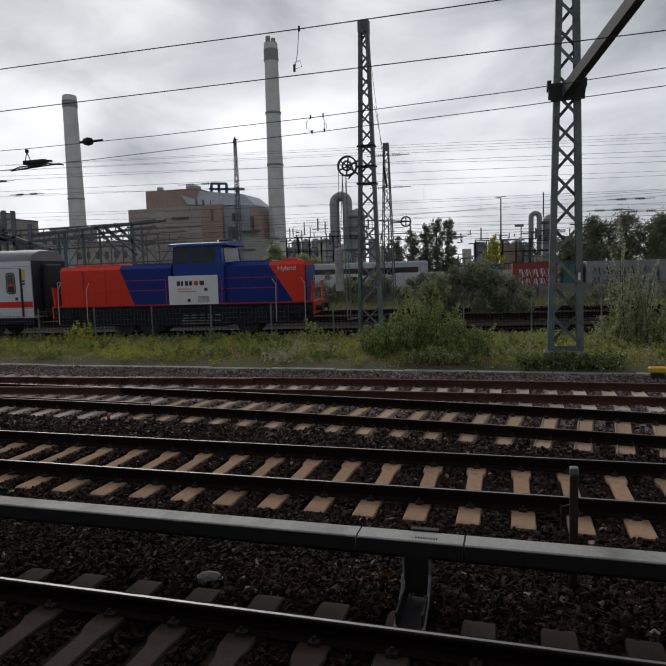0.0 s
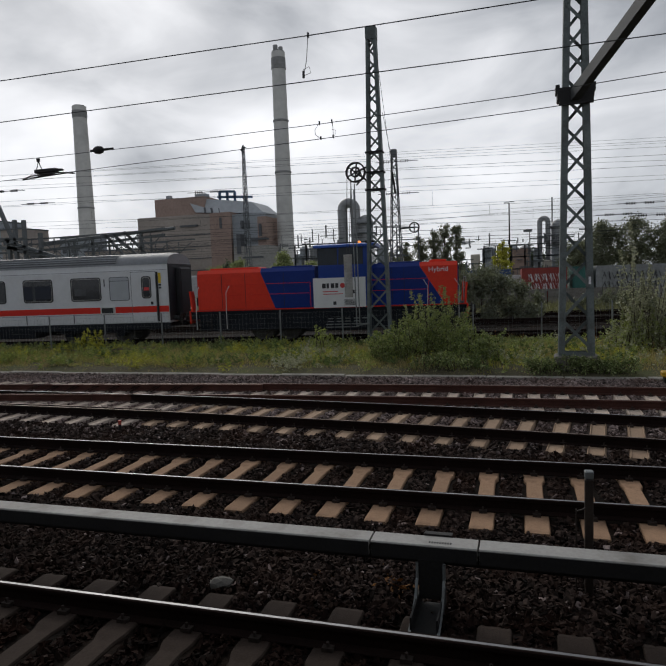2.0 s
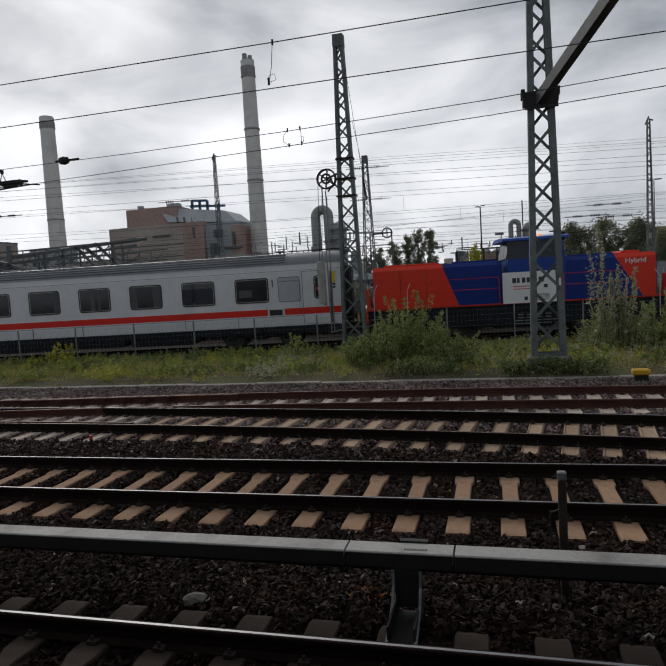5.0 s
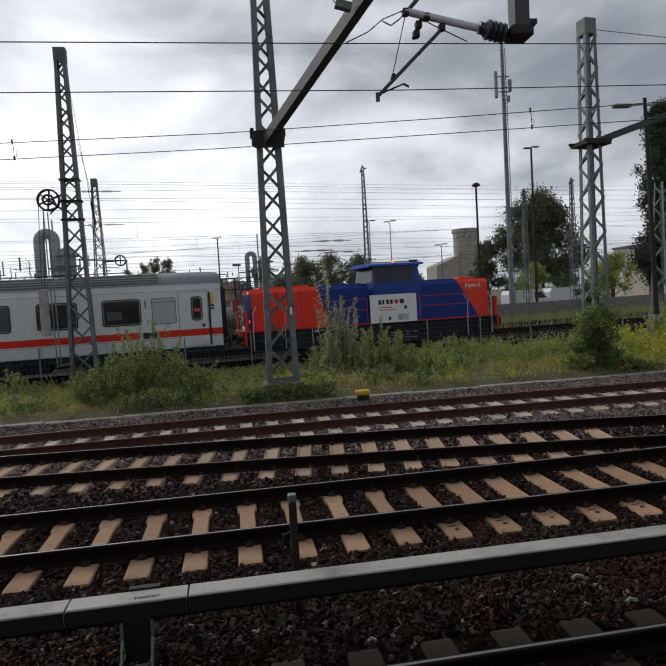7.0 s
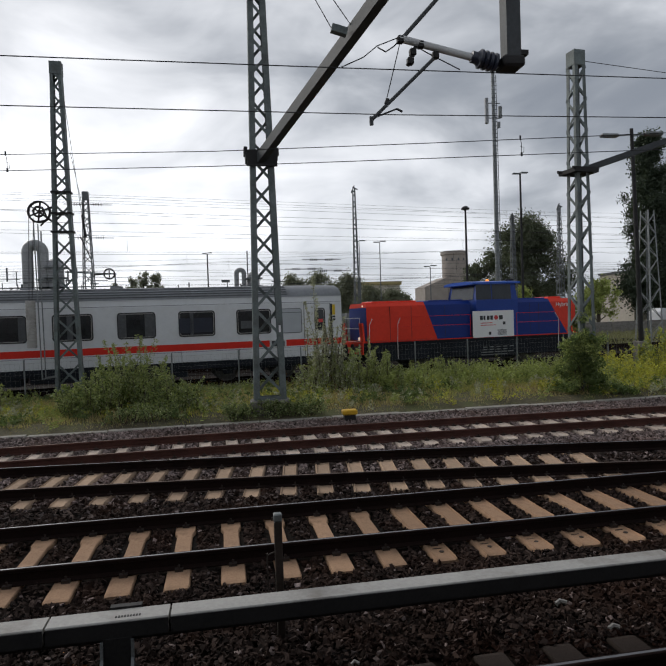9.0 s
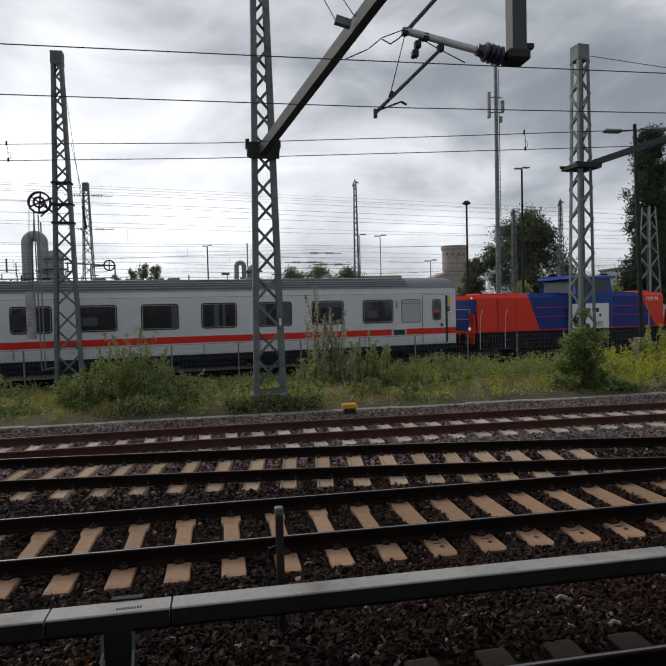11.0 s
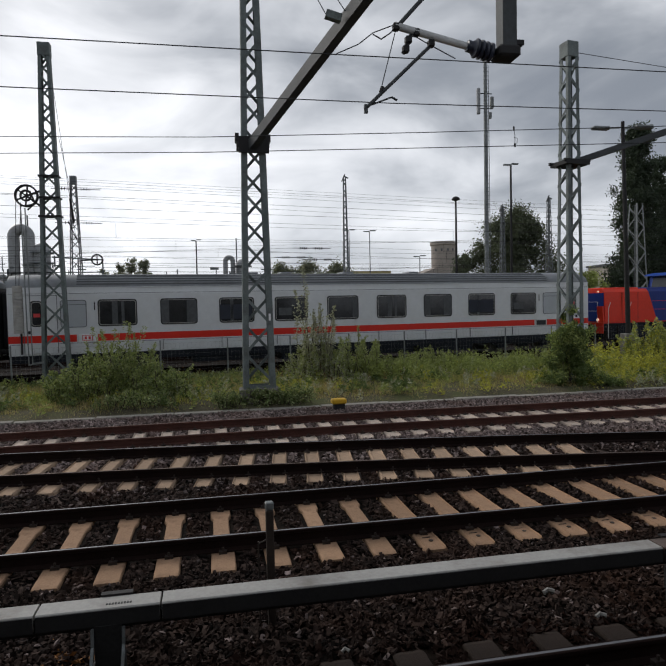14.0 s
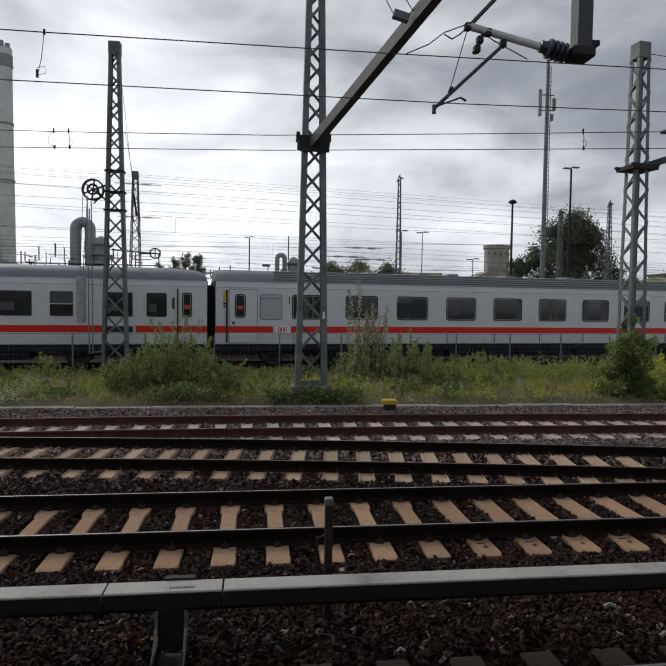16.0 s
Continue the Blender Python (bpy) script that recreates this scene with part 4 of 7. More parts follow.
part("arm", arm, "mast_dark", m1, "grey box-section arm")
part("stay_anchor", Geo().bar((1.163, -5.086, 8.406), (1.485, -5.086, 8.324), 0.16, 0.15), "mast", m1)
part("stay_wire", Geo().tube([(1.163, -5.086, 8.406), (0.435, -5.086, 9.689)], 0.010, 5), "wire", m1)
part("stay_wire", Geo().tube([(1.578, -5.086, 8.495), (0.768, -5.086, 9.628)], 0.010, 5), "wire", m1)
part("number_plate", Geo().box(0.30, 0.36, -0.21, -0.195, 2.02, 2.22, bev=0.004), "white_print", m1)

# drop post and cantilever that hold the wires of the main track
WY = 8.45
dp = thing("cantilever", "hanging steel post with insulator and wire registration arm", "catenary support")
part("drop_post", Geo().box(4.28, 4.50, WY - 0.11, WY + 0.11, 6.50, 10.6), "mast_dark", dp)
part("post_foot", Geo().box(4.20, 4.54, WY - 0.17, WY + 0.17, 6.36, 6.52, bev=0.03).box(4.50, 4.62, WY - 0.1, WY + 0.1, 6.55, 6.62), "black_iron", dp)
ins = [(0.03, 0), (0.05, 0.05)]
for k in range(4):
    ins += [(0.125, 0.09 + k * 0.075), (0.138, 0.10 + k * 0.075), (0.138, 0.135 + k * 0.075), (0.112, 0.15 + k * 0.075)]
ins += [(0.085, 0.41), (0.085, 0.48), (0.06, 0.49)]
d = Vector((-0.72, 0, 0.16)).normalized()
ig = Geo().lathe(ins, 14)
rot = Vector((0, 0, 1)).rotation_difference(d).to_matrix().to_4x4()
ig.v = [tuple(Matrix.Translation((4.24, WY, 6.42)) @ rot @ Vector(v)) for v in ig.v]
part("insulator", ig, "ceramic", dp, "dark ribbed insulator", smooth=True)
part("top_tube", Geo().tube([(3.78, WY, 6.515), (2.68, WY, 6.74)], 0.052, 12), "post_cap", dp, "pale tube", smooth=True)
part("strut", Geo().tube([(2.72, WY, 6.73), (3.75, WY, 7.85)], 0.03, 8), "mast_dark", dp)
part("registration_arm", Geo().tube([(3.22, WY, 6.50), (2.25, WY, 5.58)], 0.026, 8).tube([(2.24, WY, 5.62), (2.24, WY, 5.50)], 0.03, 6), "mast_dark", dp)
part("steady_arm", Geo().tube([(2.27, WY, 5.60), (2.62, WY, 5.74)], 0.013, 6).tube([(2.62, WY, 5.74), (2.70, WY, 5.70)], 0.016, 6), "mast_dark", dp)
part("hanger", Geo().tube([(2.69, WY, 6.66), (2.48, WY, 5.90)], 0.007, 5).tube([(2.49, WY, 5.88), (2.46, WY, 5.80)], 0.03, 6), "wire", dp)
for p in ((2.70, 6.72), (2.88, 6.55), (3.22, 6.52), (3.0, 6.66), (2.84, 6.42)):
    part("clamp", Geo().box(p[0] - 0.045, p[0] + 0.045, WY - 0.05, WY + 0.05, p[1] - 0.05, p[1] + 0.05, bev=0.012), "black_iron", dp)
part("swivel", Geo().tube([(2.92, WY, 6.62), (2.80, WY, 6.36)], 0.03, 7), "black_iron", dp)

ol = thing("overhead_line", "contact wire and carrier wire above the main track", "overhead line")
part("contact_wire", Geo().tube([(-40, WY, 5.66), (-8, WY, 5.64), (2.6, WY, 5.655), (8, WY - 0.1, 5.70), (40, WY - 0.9, 5.70)], 0.0070, 6), "wire", ol)
part("carrier_wire", Geo().tube([(-40, WY, 6.9), (-20, WY, 6.45), (-8.16, WY, 6.31), (-3, WY, 6.28), (1.83, WY, 6.29), (7, WY, 6.32), (20, WY, 6.6), (40, WY, 7.2)], 0.0075, 6), "wire", ol)
part("stitch_wire", Geo().tube([(1.83, WY, 6.30), (2.15, WY, 6.45), (2.36, WY, 6.62), (2.70, WY, 6.76), (3.1, WY, 6.55), (3.59, WY, 6.33)], 0.008, 6).tube([(2.36, WY, 6.6), (2.48, WY, 6.54), (2.6, WY, 6.62), (2.68, WY, 6.7)], 0.010, 6), "wire", ol)
for xd, dx in ((-2.97, -0.09), (-9.6, -0.05), (9.5, 0.05)):
    part("dropper", Geo().tube([(xd, WY, 6.29), (xd + dx * 0.4, WY, 5.95), (xd + dx, WY, 5.71)], 0.005, 5).tube([(xd, WY, 6.32), (xd, WY, 6.25)], 0.016, 6).tube([(xd + dx, WY, 5.80), (xd + dx, WY, 5.70)], 0.018, 6)
         .tube([(xd + dx, WY, 5.82), (xd + dx + 0.09, WY, 5.85), (xd + dx + 0.11, WY, 5.76), (xd + dx, WY, 5.73)], 0.004, 5), "wire", ol)

ol2 = thing("overhead_line", "contact wire and carrier wire above the crossover track", "overhead line")


def yb_wire(x):
    return 11.80 - (0.135 if x < 0 else 0.19) * x - 0.0012 * x * x


xs = np.arange(-40, 41, 4.0)
part("contact_wire", Geo().tube([(x, yb_wire(x), 5.70) for x in xs], 0.0075, 6), "wire", ol2)
part("carrier_wire", Geo().tube([(x, yb_wire(x), 5.98 + 0.0013 * x * x * (x < 0) + 0.0003 * x * x * (x > 0)) for x in xs], 0.0075, 6), "wire", ol2)
for xd, kind in ((-4.05, 0), (-3.77, 1), (5.66, 1), (13.5, 0), (-14, 1)):
    y = yb_wire(xd)
    g = Geo().tube([(xd, y, 6.03), (xd + (-0.10 if not kind else 0.02), y, 5.9), (xd + (-0.10 if not kind else 0.02), y, 5.80), (xd + 0.02, y, 5.70)], 0.006, 5).tube([(xd, y, 6.06), (xd, y, 5.98)], 0.016, 6).tube([(xd + 0.02, y, 5.75), (xd + 0.02, y, 5.68)], 0.018, 6)
    if kind:
        g.tube([(xd, y, 5.86), (xd + 0.07, y, 5.84), (xd + 0.06, y, 5.74), (xd, y, 5.72)], 0.005, 5)
    part("dropper", g, "wire", ol2)

# section insulator in the crossover wire
si = thing("section_insulator", "dark section insulator hanging in the overhead wire", "insulator", (-11.7, yb_wire(-11.7), 5.70))
part("runner", Geo().tube([(-0.75, 0, -0.06), (-0.4, -0.1, 0.0), (0.5, -0.1, 0.02), (0.85, 0, -0.02)], 0.018, 6).tube([(-0.75, 0, -0.06), (-0.3, 0.12, 0.0), (0.6, 0.12, 0.04), (0.85, 0, -0.02)], 0.018, 6), "black_iron", si)
part("body", Geo().box(-0.33, 0.35, -0.07, 0.07, 0.06, 0.16, bev=0.02).box(0.35, 0.5, -0.04, 0.04, 0.08, 0.13).box(-0.2, 0.2, -0.03, 0.03, 0.0, 0.06), "black_iron", si)
part("hanger", Geo().tube([(-0.3, 0, 0.14), (-0.22, 0, 0.37)], 0.012, 5).tube([(-0.12, 0, 0.14), (-0.22, 0, 0.37)], 0.012, 5).tube([(-0.22, 0, 0.36), (-0.22, 0, 0.44)], 0.045, 8), "black_iron", si)
wi = Geo().tube([(-10.2, yb_wire(-10.2), 6.15), (-9.5, yb_wire(-9.5), 6.13)], 0.025, 6)
wi.lathe([(0.02, -0.13), (0.08, -0.1), (0.10, 0), (0.08, 0.1), (0.02, 0.13)], 10, (-9.95, yb_wire(-9.95), 6.14), axis="x")
solo("wire_insulator", wi, "black_iron", "dark egg-shaped insulator in the carrier wire", "insulator")

# tensioning mast with wheel and weights
mb = channel_mast("lattice_mast", "slender grey steel lattice mast with tensioning wheel", (-5.34, 23.45, 0.36), 11.7, 0.96, 0.36, 0.30, 0.115, 0.07, sunk=0.17)
for z in (7.15, 6.4, 5.75):
    w = 0.96 - 0.66 * z / 11.7
    part("band", Geo().box(-w / 2 - 0.06, w / 2 + 0.06, -0.20, 0.20, z - 0.03, z + 0.03), "black_iron", mb)
wheel = Geo()
ring = [(math.cos(a), math.sin(a)) for a in np.linspace(0, 2 * math.pi, 25)]
for r, y, th in ((0.36, -0.32, 0.035), (0.36, -0.22, 0.030), (0.17, -0.36, 0.04)):
    wheel.tube([(-0.70 + c * r, y, 6.42 + s_ * r) for c, s_ in ring], th, 6, cap=False)
for a in np.linspace(0, math.pi, 4)[:3] + 0.4:
    wheel.bar((-0.70 + 0.34 * math.cos(a), -0.27, 6.42 + 0.34 * math.sin(a)), (-0.70 - 0.34 * math.cos(a), -0.27, 6.42 - 0.34 * math.sin(a)), 0.05)
part("tension_wheel", wheel, "black_iron", mb, "black spoked tension wheel")
part("wheel_bracket", Geo().bar((-0.70, -0.27, 6.42), (-0.3, -0.1, 6.62), 0.07).bar((-0.70, -0.27, 6.42), (-0.3, -0.1, 6.1), 0.06).tube([(-0.6, -0.27, 6.6), (-0.45, -0.2, 6.2), (-0.7, -0.2, 5.95)], 0.03, 6), "black_iron", mb)
part("weight_rope", Geo().tube([(-1.05, -0.27, 6.3), (-1.16, -0.3, 3.3)], 0.012, 5).tube([(-0.90, -0.27, 6.2), (-1.06, -0.3, 3.3)], 0.012, 5), "wire", mb)
for k in range(14):
    part("weight", Geo().lathe([(0.15, 0), (0.165, 0.01), (0.165, 0.105), (0.15, 0.115)], 14, (-1.12, -0.3, 1.68 + k * 0.118)), "cover", mb, "pale round counterweight", smooth=True)
part("guide_rod", Geo().tube([(-0.90, -0.3, 6.1), (-0.84, -0.3, 0.55)], 0.022, 6).tube([(-0.76, -0.3, 6.0), (-0.72, -0.3, 0.6)], 0.022, 6).tube([(-0.84, -0.3, 0.57), (-0.40, -0.15, 0.62)], 0.022, 6).tube([(-0.72, -0.3, 0.62), (-0.40, -0.15, 0.66)], 0.022, 6).tube([(-0.92, -0.3, 6.05), (-0.4, -0.1, 6.2)], 0.02, 6), "galv", mb)
part("rope_guy", Geo().tube([(0.2, 0, 10.6), (0.75, 0.3, 5.0)], 0.008, 5).tube([(0.35, 0, 8.6), (0.85, 0.3, 5.4)], 0.008, 5).tube([(0.62, 0.2, 6.4), (0.70, 0.3, 5.6)], 0.04, 6).tube([(0.55, 0.1, 5.6), (0.85, 0.3, 4.8)], 0.016, 6), "black_iron", mb)

# the mast with ivy at its foot
m3 = square_mast("lattice_mast", "grey-green steel lattice mast, ivy climbing its foot", (11.62, 18.4, 0.08), 10.95, 0.64, 0.39, 0.115, 0.075, material="mast", turn=8, foot=False)
part("collar", Geo().box(-0.44, 0.48, -0.40, 0.40, 7.06, 7.14).box(-0.34, 0.40, -0.34, 0.34, 7.14, 7.22).bar((-0.5, -0.36, 7.18), (0.5, -0.36, 7.18), 0.08).bar((-0.5, 0.36, 7.18), (0.5, 0.36, 7.18), 0.08), "black_iron", m3)
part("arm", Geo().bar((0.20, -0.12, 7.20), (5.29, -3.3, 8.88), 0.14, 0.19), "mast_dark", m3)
part("anchor_wire", Geo().tube([(0.2, 0, 10.72), (16, -0.6, 10.1)], 0.011, 5), "wire", m3)

# lamp post with two heads
lp = thing("street_lamp", "dark tall lamp post with two grey flat heads", "street lamp", (17.95, 24.0, 0.35))
part("pole", Geo().tube([(0, 0, 0), (-0.30, 0, 10.05)], 0.115, 10, r1=0.075), "black_iron", lp, smooth=True)
part("sleeve", Geo().box(-0.28, 0.30, -0.25, 0.25, 0, 0.95, bev=0.03), "concrete", lp, "concrete stub at the foot of the post")
part("head", Geo().box(-1.75, -0.95, -0.16, 0.16, 9.66, 9.80, bev=0.05).bar((-0.95, 0, 9.74), (-0.3, 0, 9.80), 0.06), "galv", lp)
part("head", Geo().box(0.30, 1.15, -0.16, 0.16, 9.76, 9.92, bev=0.05).bar((0.30, 0, 9.84), (-0.3, 0, 9.72), 0.06), "galv", lp)

# ---- fence in front of the far track ----
TU = Vector((0.9910, 0.1338, 0))          # the way of the far track
TN = Vector((-0.1338, 0.9910, 0))
T0 = Vector((-3.406, 25.23, 0))           # a point on the near side of the train
TRAIN_TURN = math.degrees(math.atan2(0.1338, 0.9910))


def along(s, off=0.0, z=0.0):
    return T0 + TU * s + TN * off + Vector((0, 0, z))


fence = thing("fence", "thin grey wire mesh fence with slim posts", "fence")
for k in range(-6, 19):
    s_ = -18.6 + 2.5 * k
    p = along(s_, -1.6, 0.0)
    part("post", Geo().tube([p, p + Vector((0.01 * math.sin(k * 5), 0, 1.62))], 0.030, 6), "galv", fence)
mesh = Geo()
for k in range(0, 420):
    s_ = -33 + k * 0.15
    mesh.bar(along(s_, -1.6, 0.3), along(s_, -1.6, 1.5), 0.003)
for z in (0.3, 0.5, 0.7, 0.9, 1.1, 1.3, 1.5):
    mesh.bar(along(-33.6, -1.6, z), along(27, -1.6, z), 0.004)
tagged(part("wire_mesh", mesh, "galv", fence), kind="stuff")

# ---- far tracks ----
RZ = 0.25


def far_track(off, z, s0, s1, label):
    ob = thing("railway_track", label, "railway track", kind="structure")
    for o in (0, 1.5):
        g = Geo().prism(RAIL, along(s0, off + o, z - 0.172), along(s1, off + o, z - 0.172))
        part("rail", g, "rail_side", ob)
    sl = Geo()
    for k in range(int((s1 - s0) / 0.6)):
        m = Matrix.Translation(along(s0 + 0.6 * k, off + 0.75, z - 0.2)) @ pose(0, 0, 0, 0, 0, TRAIN_TURN)
        sl.box(-0.13, 0.13, -1.3, 1.3, -0.1, 0.02, m=m)
    # bed colour on the sleepers too: paints the dark beneath the train
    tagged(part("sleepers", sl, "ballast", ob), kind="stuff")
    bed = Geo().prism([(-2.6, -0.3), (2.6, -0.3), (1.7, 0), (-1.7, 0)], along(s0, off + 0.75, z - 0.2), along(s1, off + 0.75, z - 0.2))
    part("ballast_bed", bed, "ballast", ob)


far_track(0.67, RZ, -60, 90, "siding track on which the train rolls")
far_track(7.2, 0.30, -70, 110, "far siding track with dark rails in the yard")
far_track(12.5, 0.32, -80, 130, "distant siding track with dark rails in the yard")

# ---- train ----
def train_pose(s):
    p = along(s, 1.42, RZ)
    return pose(p.x, p.y, p.z, 0, 0, TRAIN_TURN)


def wheelset(parent, x, r, name="wheelset"):
    g = Geo()
    for y in (-0.75, 0.75):
        g.lathe([(r * 0.3, -0.05), (r * 0.35, -0.065), (r * 0.8, -0.03), (r * 0.9, -0.065), (r, -0.06), (r, 0.05), (r + 0.03, 0.055), (r + 0.03, 0.075), (r * 0.4, 0.075)], 24, (0, y, 0), axis="y")
    g.tube([(0, -0.75, 0), (0, 0.75, 0)], 0.08, 8)
    for a in range(4):
        g.box(-0.03, 0.03, -0.83, -0.80, r * 0.45, r * 0.7, m=Matrix.Rotation(a * math.pi / 2, 4, "Y"))
    ob = part(name, g, "steel_wheel", parent)
    ob.matrix_basis = pose(x, 0, r)
    return ob


def rounded(x0, x1, z0, z1, r, y, n=4):
    """Corner points of a rounded rectangle in the plane y."""
    pts = []
    for cx, cz, a0 in ((x1 - r, z1 - r, 0), (x0 + r, z1 - r, 90), (x0 + r, z0 + r, 180), (x1 - r, z0 + r, 270)):
        for k in range(n + 1):
            a = radians(a0 + 90 * k / n)
            pts.append((cx + r * math.cos(a), y, cz + r * math.sin(a)))
    return pts


def window(parent, x0, x1, z0, z1, y, glass="coach_glass", r=0.09, frame_w=0.035, frame_mat="rubber", blind=None, name="window"):
    """A pane with rounded corners set in a raised frame, facing -y."""
    sgn = -1
    g = Geo()
    a, b = rounded(x0 - frame_w, x1 + frame_w, z0 - frame_w, z1 + frame_w, r + frame_w, y), rounded(x0, x1, z0, z1, r, y)
    n = len(a)
    vs = [(p[0], y + sgn * 0.012, p[2]) for p in a] + [(p[0], y + sgn * 0.012, p[2]) for p in b] + [(p[0], y + 0.01, p[2]) for p in a] + [(p[0], y + 0.01, p[2]) for p in b]
    fs = []
    for i in range(n):
        j = (i + 1) % n
        fs += [(i, j, n + j, n + i), (i, 2 * n + i, 2 * n + j, j), (n + i, n + j, 3 * n + j, 3 * n + i)]
    g.add(vs, fs)
    w = part(name, g, frame_mat, parent)
    pg = Geo().add([(p[0], y + sgn * 0.004, p[2]) for p in b], [tuple(range(n))])
    part("pane", pg, glass, w)
    if frame_mat == "rubber":
        i0, i1 = rounded(x0 + 0.012, x1 - 0.012, z0 + 0.012, z1 - 0.012, r, y - 0.008), rounded(x0 + 0.034, x1 - 0.034, z0 + 0.034, z1 - 0.034, r - 0.01, y - 0.008)
        part("inner_rim", Geo().add(i0 + i1, [(i, (i + 1) % n, n + (i + 1) % n, n + i) for i in range(n)]), "cover", w)
    if blind:
        for u0, u1, m, v0, v1 in blind:
            bx0, bx1 = x0 + (x1 - x0) * u0, x0 + (x1 - x0) * u1
            bz0, bz1 = z0 + 0.03 + (z1 - z0 - 0.06) * v0, z0 + 0.03 + (z1 - z0 - 0.06) * v1
            part("curtain", Geo().box(bx0, bx1, y - 0.009, y - 0.006, bz0, bz1), m, w)
    return w


CW = 1.42                                  # half width of a coach


def coach(label, length, rear):
    ob = thing("passenger_coach", label, "railway coach")
    roof_mat = "coach_roof_blue" if rear else "coach_roof"
    # body side: bands of paint one above the other
    prof_y = lambda z: -1.39 + max(0.0, z - 3.15) * 0.16 + max(0.0, 1.3 - z) * 0.06
    L = length
    def strip(z0, z1, m, name, x0=-L, x1=0.0, out=0.0, lab=""):
        for sgn in (1, -1):
            g = Geo()
            y0, y1 = prof_y(z0) - out, prof_y(z1) - out
            g.add([(x0, sgn * y0, z0), (x1, sgn * y0, z0), (x1, sgn * y1, z1), (x0, sgn * y1, z1)], [(0, 1, 2, 3)])
            if out:
                for za, ya in ((z0, y0), (z1, y1)):
                    g.add([(x0, sgn * ya, za), (x1, sgn * ya, za), (x1, sgn * (ya + out), za), (x0, sgn * (ya + out), za)], [(0, 1, 2, 3)])
            part(name, g, m, ob, lab)
    body = Geo()
    zs = [0.88, 1.3, 2.1, 3.15, 3.42]
    ring = [(prof_y(z), z) for z in zs]
    ring = ring + [(-y, z) for y, z in reversed(ring)]
    n = len(ring)
    body.add([(x, y, z) for x in (-L, 0.0) for y, z in ring], [(i, (i + 1) % n, n + (i + 1) % n, n + i) for i in range(n)] + [tuple(range(n)), tuple(range(n, 2 * n))])
    part("body", body, "coach_white", ob, "light grey painted body")
    # roof
    rz = [(-1.345, 3.42), (-1.33, 3.50), (-1.22, 3.68), (-1.0, 3.83), (-0.6, 3.94), (0, 3.98)]
    rz = rz + [(-y, z) for y, z in reversed(rz[:-1])]
    g = Geo()
    xs_ = [-L, -L + 0.12, -L + 0.5, -L + 1.4, -1.4, -0.5, -0.12, 0.0]
    drop = [0.55, 0.30, 0.10, 0, 0, 0.10, 0.30, 0.55] if rear else [0.10, 0.04, 0.0, 0, 0, 0.0, 0.04, 0.10]
    k = len(rz)
    vs = [(x, y, 3.42 + (z - 3.42) * (1 - dd)) for x, dd in zip(xs_, drop) for y, z in rz]
    fs = [(i * k + j, i * k + j + 1, (i + 1) * k + j + 1, (i + 1) * k + j) for i in range(len(xs_) - 1) for j in range(k - 1)] + [tuple(range(k)), tuple(range((len(xs_) - 1) * k, len(xs_) * k))]
    g.add(vs, fs)
    part("roof", g, roof_mat, ob, "blue-grey smooth roof" if rear else "grey roof with long ribs", smooth=True)
    if not rear:
        # ribs in a darker grey than the roof: groove shade as colour
        ribs = Geo()
        for y, z in ((-1.30, 3.545), (-1.235, 3.65), (-1.13, 3.745), (-0.98, 3.83), (-0.80, 3.888)):
            ribs.box(-L + 2.4, -2.4, y - 0.025, y + 0.02, z - 0.02, z + 0.025)
        part("roof_ribs", ribs, "skirt", ob)
        for x in (-L + 9.4, -L + 10.9, -9.2, -12.5):
            part("roof_vent", Geo().box(x - 0.25, x + 0.25, -0.4, 0.4, 3.94, 4.04, bev=0.03), "coach_roof", ob)
    part("gutter", Geo().box(-L, 0, -1.372, -1.335, 3.40, 3.435).box(-L, 0, 1.335, 1.372, 3.40, 3.435), "coach_white", ob)
    # red band, in pieces round the destination display and the emblem
    breaks = [(-L + (0.0), -L + 2.35), (-L + 3.1, -3.22), (-2.5, 0.0)] if not rear else [(-L, -3.95), (-2.75, 0.0)]
    for x0, x1 in breaks:
        strip(1.36, 1.63, "coach_red", "red_band", x0, x1, out=0.004, lab="bright red band")
    strip(0.60, 0.90, "under", "sill", -L, 0.0)
    for z in (1.30, 3.19):
        part("body_crease", Geo().box(-L + 0.05, -0.05, prof_y(z) - 0.006, prof_y(z) + 0.01, z, z + 0.014), "skirt", ob)
    # display boxes
    disp_x = [(-3.18, -2.54)] if not rear else [(-3.90, -2.80)]
    for x0, x1 in disp_x:
        b = part("display", Geo().box(x0, x1, -1.432, -1.40, 1.33, 1.64), "post_cap", ob, "destination display with pale frame")
        part("screen", Geo().box(x0 + 0.05, x1 - 0.05, -1.437, -1.43, 1.37, 1.60), "rubber", b)
    if not rear:
        x0 = -L + 2.42
        em = part("emblem", Geo().box(x0, x0 + 0.62, -1.432, -1.41, 1.36, 1.64), "white_print", ob)
        part("emblem_frame", Geo().box(x0 + 0.12, x0 + 0.50, -1.436, -1.431, 1.39, 1.41).box(x0 + 0.12, x0 + 0.50, -1.436, -1.431, 1.58, 1.60).box(x0 + 0.12, x0 + 0.15, -1.436, -1.431, 1.41, 1.58).box(x0 + 0.47, x0 + 0.50, -1.436, -1.431, 1.41, 1.58).box(x0 + 0.2, x0 + 0.28, -1.436, -1.431, 1.44, 1.55).box(x0 + 0.34, x0 + 0.42, -1.436, -1.431, 1.44, 1.55), "red_print", em)
    ys = -1.395
